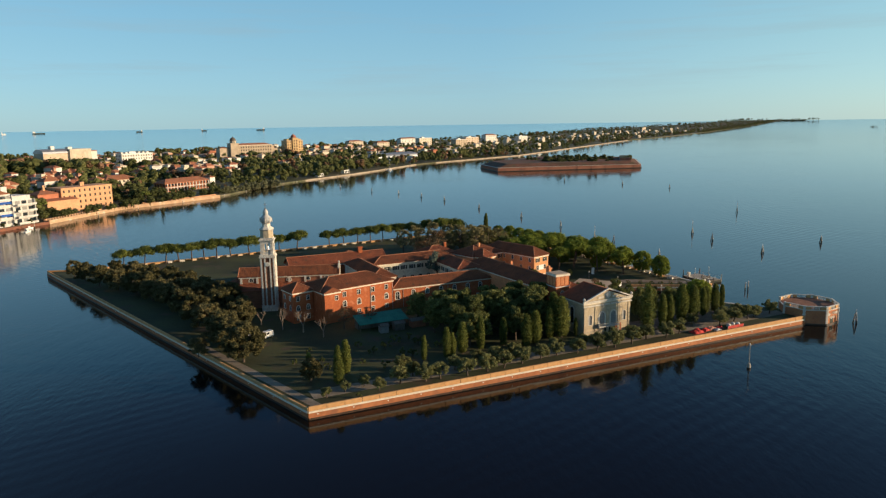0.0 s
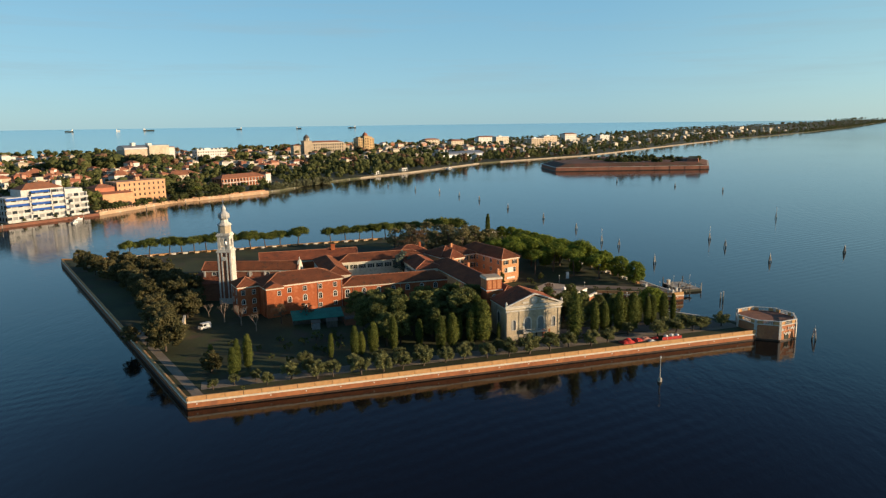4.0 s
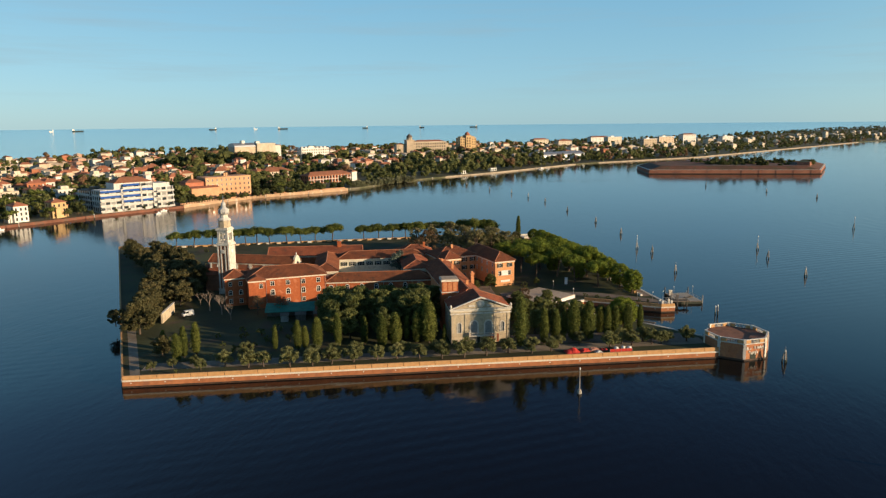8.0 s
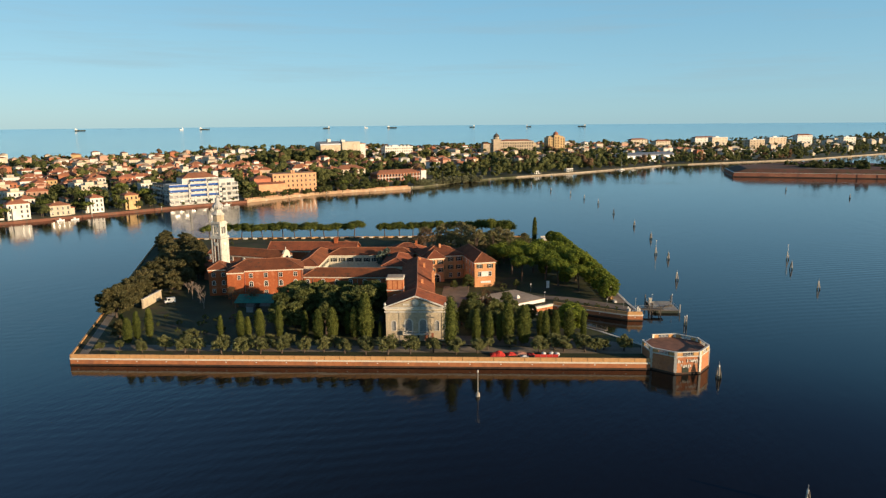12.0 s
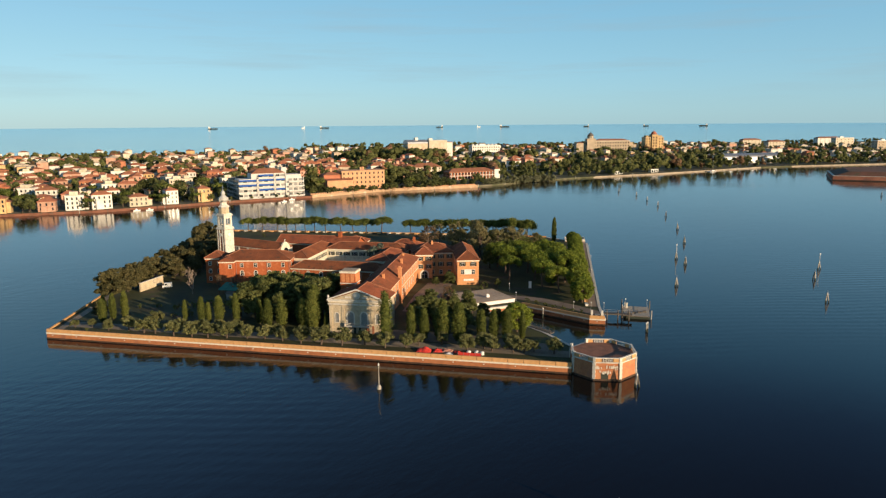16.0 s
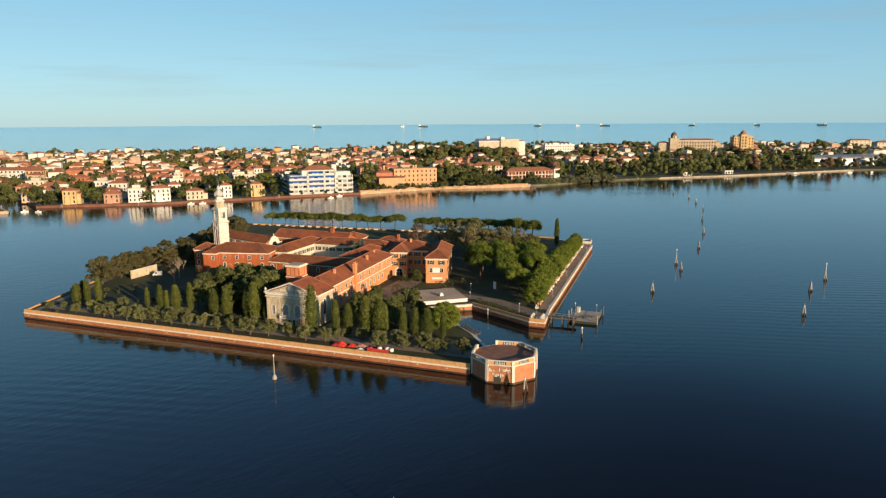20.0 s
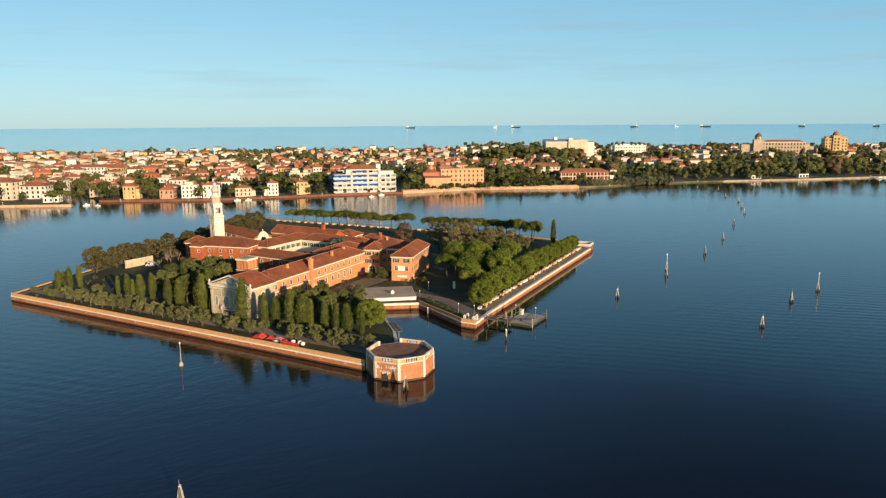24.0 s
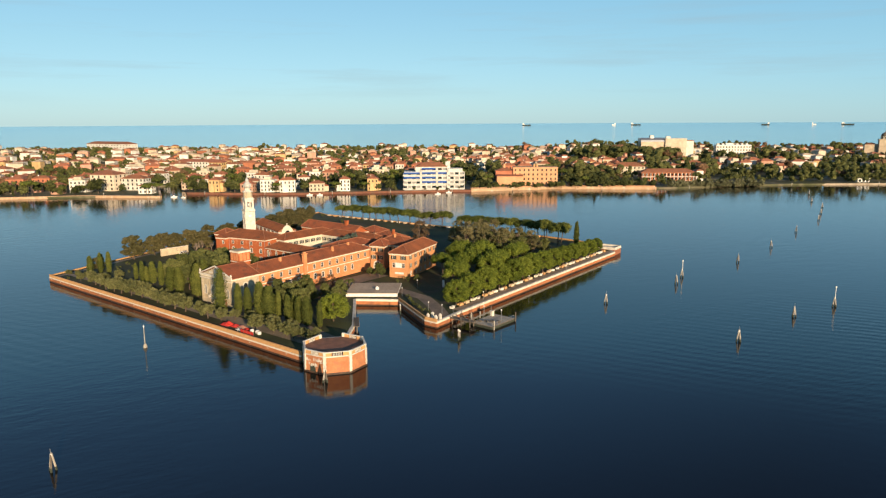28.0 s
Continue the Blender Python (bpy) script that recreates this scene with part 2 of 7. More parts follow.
def water_material():
    m = bpy.data.materials.new("lagoon_water")
    m.use_nodes = True
    n, l = m.node_tree.nodes, m.node_tree.links
    p = n["Principled BSDF"]
    p.inputs["Base Color"].default_value = (0.0012, 0.003, 0.008, 1)
    p.inputs["Roughness"].default_value = 0.10
    p.inputs["IOR"].default_value = 1.333
    p.inputs["Specular Tint"].default_value = (0.47, 0.56, 0.90, 1)
    tc = n.new("ShaderNodeTexCoord")
    ripple, swell, calm = n.new("ShaderNodeTexNoise"), n.new("ShaderNodeTexNoise"), n.new("ShaderNodeTexNoise")
    mp = n.new("ShaderNodeMapping")
    mp.inputs["Rotation"].default_value = (0, 0, radians(35))
    mp.inputs["Scale"].default_value = (1.0, 0.4, 1.0)
    l.new(tc.outputs["Object"], mp.inputs["Vector"])
    for k, s, d in ((ripple, 0.8, 4), (swell, 0.22, 2)):
        k.inputs["Scale"].default_value, k.inputs["Detail"].default_value = s, d
        l.new(mp.outputs["Vector"], k.inputs["Vector"])
    calm.inputs["Scale"].default_value, calm.inputs["Detail"].default_value = 0.006, 3
    l.new(tc.outputs["Object"], calm.inputs["Vector"])
    cr = n.new("ShaderNodeMapRange")
    cr.inputs["From Min"].default_value, cr.inputs["From Max"].default_value = 0.35, 0.65
    cr.inputs["To Min"].default_value, cr.inputs["To Max"].default_value = 0.08, 0.85
    l.new(calm.outputs["Fac"], cr.inputs["Value"])
    h = n.new("ShaderNodeMath")
    h.operation = "MULTIPLY_ADD"
    l.new(swell.outputs["Fac"], h.inputs[0])
    h.inputs[1].default_value = 1.5
    l.new(ripple.outputs["Fac"], h.inputs[2])
    # long low wake waves that cross the lagoon in patches
    wm, wake, patch, pr, wa_ = n.new("ShaderNodeMapping"), n.new("ShaderNodeTexWave"), n.new("ShaderNodeTexNoise"), n.new("ShaderNodeMapRange"), n.new("ShaderNodeMath")
    wm.inputs["Rotation"].default_value = (0, 0, radians(-128))
    wake.inputs["Scale"].default_value, wake.inputs["Distortion"].default_value, wake.inputs["Detail"].default_value, wake.inputs["Detail Scale"].default_value = 0.075, 5.0, 2.0, 0.35
    patch.inputs["Scale"].default_value, patch.inputs["Detail"].default_value = 0.008, 2
    pr.inputs["From Min"].default_value, pr.inputs["From Max"].default_value, pr.inputs["To Max"].default_value = 0.43, 0.62, 0.60
    wa_.operation = "MULTIPLY_ADD"
    l.new(tc.outputs["Object"], wm.inputs["Vector"])
    l.new(wm.outputs["Vector"], wake.inputs["Vector"])
    l.new(tc.outputs["Object"], patch.inputs["Vector"])
    l.new(patch.outputs["Fac"], pr.inputs["Value"])
    l.new(wake.outputs["Fac"], wa_.inputs[0])
    l.new(pr.outputs["Result"], wa_.inputs[1])
    l.new(h.outputs["Value"], wa_.inputs[2])
    # the open sea beyond the long island: slightly rougher, sky reflected by its waves painted into a bright blue-green
    # base
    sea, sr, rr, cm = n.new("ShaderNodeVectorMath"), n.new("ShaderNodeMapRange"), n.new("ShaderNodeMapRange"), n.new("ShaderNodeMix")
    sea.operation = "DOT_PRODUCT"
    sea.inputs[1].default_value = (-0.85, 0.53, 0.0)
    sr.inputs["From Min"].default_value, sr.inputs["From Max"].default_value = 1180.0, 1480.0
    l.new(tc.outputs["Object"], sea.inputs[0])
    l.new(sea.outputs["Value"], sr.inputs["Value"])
    rr.inputs["To Min"].default_value, rr.inputs["To Max"].default_value = 0.09, 0.10
    l.new(sr.outputs["Result"], rr.inputs["Value"])
    l.new(rr.outputs["Result"], p.inputs["Roughness"])
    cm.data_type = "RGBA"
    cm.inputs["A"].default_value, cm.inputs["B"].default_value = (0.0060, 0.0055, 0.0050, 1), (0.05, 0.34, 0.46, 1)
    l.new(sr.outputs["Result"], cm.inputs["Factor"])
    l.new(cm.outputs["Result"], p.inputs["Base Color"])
    bp = n.new("ShaderNodeBump")
    bp.inputs["Distance"].default_value = 0.065
    l.new(cr.outputs["Result"], bp.inputs["Strength"])
    l.new(wa_.outputs["Value"], bp.inputs["Height"])
    l.new(bp.outputs["Normal"], p.inputs["Normal"])
    return m


WATER = water_material()
GRASS = material("rough_grass", (0.069, 0.075, 0.026), (0.040, 0.043, 0.018), scale=0.06, fine=1.5, bump=0.5, c=(0.075, 0.055, 0.034))
EARTH = material("trodden_path", (0.30, 0.24, 0.175), (0.21, 0.17, 0.125), scale=0.2, fine=3)
PAVING = material("grey_paving", (0.25, 0.185, 0.135), (0.17, 0.13, 0.10), scale=0.2, fine=2)
RED = material("red_lime_plaster", (0.45, 0.125, 0.044), (0.37, 0.097, 0.034), scale=0.22, fine=1.6, bump=0.15, c=(0.48, 0.17, 0.08))
SALMON = material("salmon_plaster", (0.68, 0.285, 0.125), (0.58, 0.225, 0.095), scale=0.25, fine=1.6, bump=0.15)
CREAM = material("cream_plaster", (0.72, 0.66, 0.52), (0.62, 0.56, 0.43), scale=0.3, fine=2, bump=0.15, c=(0.5, 0.44, 0.34))
FACADE = material("weathered_cream_render", (0.60, 0.49, 0.33), (0.46, 0.37, 0.25), scale=0.35, fine=2.2, bump=0.3, c=(0.34, 0.29, 0.23))
BRICK = material("old_red_brick", (0.36, 0.14, 0.075), (0.26, 0.10, 0.055), scale=0.5, fine=4, bump=0.4, c=(0.22, 0.12, 0.08), stretch=(1, 1, 2.5))
DARKBRICK = material("wet_dark_brick", (0.10, 0.055, 0.035), (0.055, 0.035, 0.025), rough=0.5, scale=0.6, fine=4, c=(0.03, 0.035, 0.02))
PARAPET = material("pink_parapet_brick", (0.66, 0.375, 0.16), (0.57, 0.305, 0.125), scale=0.15, fine=0.8, spread=0.03, c=(0.44, 0.25, 0.12))
QUAYBRICK = material("sunlit_quay_brick", (0.47, 0.185, 0.078), (0.38, 0.14, 0.06), scale=0.12, fine=0.9, c=(0.28, 0.115, 0.06))
STONE = material("white_limestone", (0.72, 0.67, 0.58), (0.60, 0.55, 0.47), scale=0.5, fine=3, bump=0.2, c=(0.42, 0.38, 0.32))
TILE = tiles("clay_pantiles", (0.27, 0.086, 0.038), (0.19, 0.062, 0.030), (0.125, 0.056, 0.034))
LIDO_TILE = tiles("terracotta_tiles", (0.40, 0.155, 0.082), (0.31, 0.12, 0.068), (0.24, 0.13, 0.085))
FLATROOF = material("grey_flat_roof", (0.54, 0.41, 0.29), (0.44, 0.33, 0.23), scale=0.15, fine=1.2)
GLASS = material("dark_window_glass", (0.02, 0.025, 0.03), rough=0.12, bump=0.0, spec=0.6)
SHUTTER = material("dark_wooden_shutter", (0.05, 0.06, 0.045), scale=1, fine=8)
WHITE = material("white_paint", (0.80, 0.78, 0.73), (0.72, 0.70, 0.65), scale=0.4, fine=3, bump=0.05)
TIMBER = material("grey_weathered_timber", (0.17, 0.14, 0.11), (0.10, 0.085, 0.07), scale=1.5, fine=8, stretch=(3, 3, 0.6))
PALE_TIMBER = material("pale_bleached_timber", (0.42, 0.38, 0.32), (0.30, 0.27, 0.23), scale=1.5, fine=8)
BARK = material("brown_bark", (0.13, 0.09, 0.065), (0.08, 0.06, 0.045), scale=1, fine=7)
PALE_BARK = material("pale_dry_twigs", (0.30, 0.23, 0.18), (0.22, 0.17, 0.13), scale=1, fine=7)
REDCLOTH = material("red_tarpaulin", (0.62, 0.05, 0.035), (0.5, 0.04, 0.03), rough=0.6, scale=0.8, fine=4)
GREENCLOTH = material("green_netting", (0.03, 0.24, 0.17), (0.02, 0.18, 0.13), rough=0.7, scale=0.5, fine=3)
BLUE = material("blue_awning", (0.04, 0.14, 0.48), (0.03, 0.10, 0.38), rough=0.7, scale=0.5, fine=3)
METAL = material("galvanised_metal", (0.45, 0.46, 0.47), (0.36, 0.37, 0.38), rough=0.45, metal=0.7, scale=1, fine=6)
CYPRESS = foliage("cypress_leaves", (0.165, 0.185, 0.042), (0.105, 0.125, 0.030))
OLIVE = foliage("olive_leaves", (0.25, 0.25, 0.10), (0.17, 0.178, 0.07))
PINE = foliage("pine_needles", (0.215, 0.265, 0.038), (0.13, 0.168, 0.028))
DARK_PINE = foliage("dark_pine_needles", (0.165, 0.19, 0.040), (0.105, 0.128, 0.030))
OAK = foliage("holm_oak_leaves", (0.18, 0.155, 0.068), (0.115, 0.108, 0.046))
BROAD = foliage("broad_leaves", (0.185, 0.20, 0.066), (0.12, 0.138, 0.046))
AUTUMN = foliage("autumn_leaves", (0.25, 0.155, 0.085), (0.17, 0.11, 0.06))
PALE_LEAF = foliage("pale_tired_leaves", (0.26, 0.225, 0.105), (0.175, 0.165, 0.075))
CEDAR = foliage("blue_cedar_needles", (0.15, 0.19, 0.15), (0.10, 0.135, 0.11))
TOWN_PINE = foliage("town_pine_needles", (0.17, 0.20, 0.045), (0.11, 0.135, 0.032))
LIDO_LEAF = foliage("town_tree_leaves", (0.135, 0.148, 0.050), (0.075, 0.088, 0.032), 0.5)
COPING = material("tan_coping_stone", (0.72, 0.52, 0.33), (0.62, 0.43, 0.27), scale=0.5, fine=3)
BAND = material("cream_stone_band", (0.78, 0.70, 0.56), (0.70, 0.62, 0.49), scale=0.5, fine=3, bump=0.1)
BLIND = material("faded_grey_blind", (0.30, 0.30, 0.29), (0.24, 0.24, 0.23), scale=1, fine=4)
OCHRE = material("ochre_orange_plaster", (0.66, 0.33, 0.15), (0.58, 0.265, 0.115), scale=0.25, fine=1.6, bump=0.15, c=(0.60, 0.25, 0.11))
RENDER = material("worn_orange_render", (0.53, 0.225, 0.10), (0.43, 0.165, 0.075), scale=0.45, fine=3, bump=0.3, c=(0.36, 0.15, 0.085))
RIDGE = material("ridge_tiles", (0.40, 0.17, 0.09), (0.30, 0.12, 0.065), scale=0.6, fine=3)
PROMENADE = material("pinkish_pavement", (0.34, 0.25, 0.185), (0.26, 0.19, 0.14), scale=0.3, fine=2, bump=0.2)


# ---- helpers for meshes ----
def mesh_of(name, verts, faces, mat, smooth=False):
    me = bpy.data.meshes.new(name)
    me.from_pydata([tuple(v) for v in verts], [], [tuple(f) for f in faces])
    me.materials.append(mat)
    if smooth:
        me.polygons.foreach_set("use_smooth", [True] * len(me.polygons))
    me.update()
    return me


def bm_mesh(name, bm, mat, smooth=False):
    bmesh.ops.recalc_face_normals(bm, faces=bm.faces)
    me = bpy.data.meshes.new(name)
    bm.to_mesh(me)
    bm.free()
    me.materials.append(mat)
    if smooth:
        me.polygons.foreach_set("use_smooth", [True] * len(me.polygons))
    return me


def part(name, bm, mat, parent=None, label="", smooth=False):
    """Link a bmesh (or a mesh made before) as one object under parent."""
    me = bm if isinstance(bm, bpy.types.Mesh) else bm_mesh(name, bm, mat, smooth)
    ob = new(name, me)
    if parent:
        ob.parent = parent
    if label:
        ob["label"] = label
    return ob


def thing(name, m, label, category, group="", kind=""):
    ob = new(name)
    ob.empty_display_size = 0.5
    ob.matrix_world = m
    return tagged(ob, label, category, group, kind)


def box(bm, x0, x1, y0, y1, z0, z1, m=None, taper=0.0):
    vs = []
    for z, t in ((z0, 0.0), (z1, taper)):
        for x, y in ((x0 + t, y0 + t), (x1 - t, y0 + t), (x1 - t, y1 - t), (x0 + t, y1 - t)):
            v = Vector((x, y, z))
            vs.append(bm.verts.new(m @ v if m else v))
    for f in ((0, 3, 2, 1), (4, 5, 6, 7), (0, 1, 5, 4), (1, 2, 6, 5), (2, 3, 7, 6), (3, 0, 4, 7)):
        bm.faces.new([vs[i] for i in f])
    return bm


def bbox(*a, **k):
    return box(bmesh.new(), *a, **k)


def lathe(bm, profile, n=12, m=None, phase=0.0):
    """profile: (radius, z) from the bottom up."""
    rings = []
    for r, z in profile:
        ring = []
        for i in range(n):
            a = phase + 2 * math.pi * i / n
            v = Vector((r * math.cos(a), r * math.sin(a), z))
            ring.append(bm.verts.new(m @ v if m else v))
        rings.append(ring)
    for a, b in zip(rings, rings[1:]):
        for i in range(n):
            bm.faces.new((a[i], a[(i + 1) % n], b[(i + 1) % n], b[i]))
    bm.faces.new(rings[0][::-1])
    bm.faces.new(rings[-1])
    return bm


def tube(bm, p, q, r0, r1=None, n=6):
    p, q = Vector(p), Vector(q)
    r1 = r0 if r1 is None else r1
    m = Matrix.Translation(p) @ (q - p).to_track_quat("Z", "Y").to_matrix().to_4x4()
    return lathe(bm, [(r0, 0), (r1, (q - p).length)], n, m)


def prism(bm, poly, z0, z1):
    lo = [bm.verts.new((x, y, z0)) for x, y in poly]
    hi = [bm.verts.new((x, y, z1)) for x, y in poly]
    n = len(poly)
    for i in range(n):
        bm.faces.new((lo[i], lo[(i + 1) % n], hi[(i + 1) % n], hi[i]))
    bm.faces.new(hi)
    bm.faces.new(lo[::-1])
    return bm


def facade(bm, m, length, z0, z1, holes, reveal=0.22):
    """A wall face in the plane y = 0 of m (outside towards -y) with real rectangular openings and their reveals."""
    xs = sorted({0.0, length, *[round(h[0] - h[2] / 2, 3) for h in holes], *[round(h[0] + h[2] / 2, 3) for h in holes]})
    zs = sorted({z0, z1, *[round(h[1], 3) for h in holes], *[round(h[1] + h[3], 3) for h in holes]})

    def quad(*ps):
        bm.faces.new([bm.verts.new(m @ Vector(p)) for p in ps])
    for xa, xb in zip(xs, xs[1:]):
        for za, zb in zip(zs, zs[1:]):
            cx, cz = (xa + xb) / 2, (za + zb) / 2
            if any(abs(cx - h[0]) < h[2] / 2 and h[1] < cz < h[1] + h[3] for h in holes):
                continue
            quad((xa, 0, za), (xb, 0, za), (xb, 0, zb), (xa, 0, zb))
    for s, z, w, h in [k[:4] for k in holes]:
        a, b, c, d = s - w / 2, s + w / 2, z, z + h
        quad((a, 0, c), (a, 0, d), (a, reveal, d), (a, reveal, c))
        quad((b, 0, d), (b, 0, c), (b, reveal, c), (b, reveal, d))
        quad((a, 0, d), (b, 0, d), (b, reveal, d), (a, reveal, d))
        quad((b, 0, c), (a, 0, c), (a, reveal, c), (b, reveal, c))


def ring_frame(w, h, b, proud, arch):
    """A stone surround round an opening w x h, b wide; with a round head where arch."""
    bm = bmesh.new()

    def outline(o):
        pts = [(-w / 2 - o, -o * 0.6), (w / 2 + o, -o * 0.6)]
        if arch:
            r, cz = w / 2, h - w / 2
            for i in range(9):
                a = math.pi * i / 8
                pts.append(((r + o) * math.cos(a), cz + (r + o) * math.sin(a)))
        else:
            pts += [(w / 2 + o, h + o), (-w / 2 - o, h + o)]
        return pts
    inner, outer = outline(0.0), outline(b)
    n = len(inner)
    vi = [[bm.verts.new((x, y, z)) for x, z in inner] for y in (-proud, 0.2)]
    vo = [[bm.verts.new((x, y, z)) for x, z in outer] for y in (-proud, 0.02)]
    for i in range(n):
        j = (i + 1) % n
        bm.faces.new((vo[0][i], vo[0][j], vi[0][j], vi[0][i]))
        bm.faces.new((vo[1][i], vo[1][j], vo[0][j], vo[0][i]))
        bm.faces.new((vi[0][i], vi[0][j], vi[1][j], vi[1][i]))
    return bm


WINDOW_MESH = {}


def window_meshes(w, h, kind):
    key = (w, h, kind)
    if key not in WINDOW_MESH:
        arch = "arch" in kind
        frame_mesh = bm_mesh("window", ring_frame(w, h, max(0.16, w * 0.21) if arch else 0.14, 0.06, arch), STONE)
        pane = bbox(-w / 2, w / 2, 0.17, 0.21, 0, h)
        bars = bbox(-0.035, 0.035, 0.13, 0.17, 0, h)
        box(bars, -w / 2, w / 2, 0.13, 0.17, h * 0.55, h * 0.55 + 0.06)
        sh = bbox(-w / 2 - w * 0.5 - 0.1, -w / 2 - 0.1, -0.12, -0.065, 0.0, h) if "shutter" in kind else None
        WINDOW_MESH[key] = (frame_mesh, bm_mesh("pane", pane, BLIND if "blind" in kind else GLASS), bm_mesh("glazing_bar", bars, WHITE), bm_mesh("shutter", sh, SHUTTER) if sh else None)
    return WINDOW_MESH[key]


def put_window(parent, m, w, h, kind, bars=True):
    f, p, b, s = window_meshes(w, h, kind)
    win = part("window", f, None, parent)
    win.matrix_basis = m
    part("pane", p, None, win, "dark glass pane")
    if bars:
        part("glazing_bar", b, None, win)
    if s:
        part("shutter", s, None, win, "dark wooden shutter")
        o = part("shutter", s, None, win, "dark wooden shutter")
        o.matrix_basis = pose(w * 1.5 + 0.2, 0, 0)


def side_pose(side, L, D):
    return {"front": pose(0, 0, 0), "right": pose(L, 0, 0, 0, 0, 90), "back": pose(L, D, 0, 0, 0, 180), "left": pose(0, D, 0, 0, 0, 270)}[side]


def tile_rows(roof, bm, pitch=0.40, high=0.07):
    """Rounded rows of pantiles running down every slope of a roof, and caps along its ridge and hips."""
    slopes = [f for f in roof.faces if f.normal.z > 0.25 and f.calc_area() > 1.0]
    todo = []
    for f in slopes:
        vs = [v.co.copy() for v in f.verts]
        n = f.normal.copy()
        low = sorted(vs, key=lambda p: p.z)[:2]
        a = (low[1] - low[0]).normalized()
        s = n.cross(a)
        if s.z < 0:
            s = -s
        pts = [((p - low[0]).dot(a), (p - low[0]).dot(s)) for p in vs]
        todo.append((low[0].copy(), a, s, n, pts))
    for o, a, s, n, pts in todo:
        u0, u1 = min(p[0] for p in pts), max(p[0] for p in pts)
        k = u0 + pitch * 0.5
        while k < u1 - pitch * 0.4:
            cut = []
            for (ua, ta), (ub, tb) in zip(pts, pts[1:] + pts[:1]):
                if abs(ub - ua) > 1e-6 and min(ua, ub) <= k <= max(ua, ub):
                    cut.append(ta + (tb - ta) * (k - ua) / (ub - ua))
            if len(cut) >= 2 and max(cut) - min(cut) > 0.4:
                t0, t1 = min(cut) - 0.05, max(cut)
                ends = []
                for t in (t0, t1):
                    ends.append([bm.verts.new(o + a * (k + du) + s * t + n * dn) for du, dn in ((-pitch * 0.44, 0.004), (-pitch * 0.16, high), (pitch * 0.16, high), (pitch * 0.44, 0.004))])
                for i in range(3):
                    bm.faces.new((ends[0][i], ends[0][i + 1], ends[1][i + 1], ends[1][i]))
            k += pitch
    return bm


def roof_mesh(kind, L, D, z, h, over=0.45, thick=0.22, ends=True):
    """Pitched roof over a block L x D. hip; gable_x / gable_y: the ridge runs along x / y; shed_y: rises towards +y."""
    bm = bmesh.new()
    x0, x1, y0, y1 = -over, L + over, -over, D + over
    if kind == "hip":
        i = min(L, D) / 2 + over
        if L >= D:
            ridge = [(x0 + i, D / 2), (x1 - i, D / 2)] if L - D > 0.2 else [(L / 2, D / 2)] * 2
        else:
            ridge = [(L / 2, y0 + i), (L / 2, y1 - i)]
        tops = [Vector((x, y, z + h)) for x, y in ridge]
    elif kind == "gable_x":
        tops = [Vector((x0, D / 2, z + h)), Vector((x1, D / 2, z + h))]
    elif kind == "gable_y":
        tops = [Vector((L / 2, y0, z + h)), Vector((L / 2, y1, z + h))]
    else:
        tops = None
    low = [Vector((x, y, z)) for x, y in ((x0, y0), (x1, y0), (x1, y1), (x0, y1))]
    if tops is None:
        low[2].z = low[3].z = z + h
        v = [bm.verts.new(p) for p in low]
        u = [bm.verts.new(p - Vector((0, 0, thick))) for p in low]
        bm.faces.new(v), bm.faces.new(u[::-1])
        for i in range(4):
            bm.faces.new((u[i], u[(i + 1) % 4], v[(i + 1) % 4], v[i]))
        return bm
    v = [bm.verts.new(p) for p in low]
    u = [bm.verts.new(p - Vector((0, 0, thick))) for p in low]
    along_x = kind == "gable_x" or (kind == "hip" and L >= D)
    t = [bm.verts.new(p) for p in tops]
    faces = [(v[0], v[1], t[1], t[0]), (v[2], v[3], t[0], t[1]), (v[1], v[2], t[1]), (v[3], v[0], t[0])] if along_x else \
            [(v[1], v[2], t[1], t[0]), (v[3], v[0], t[0], t[1]), (v[0], v[1], t[0]), (v[2], v[3], t[1])]
    for f in faces[:4 if ends else 2]:
        bm.faces.new(f)
    for i in range(4):
        bm.faces.new((u[i], u[(i + 1) % 4], v[(i + 1) % 4], v[i]))
    bm.faces.new(u[::-1])
    return bm


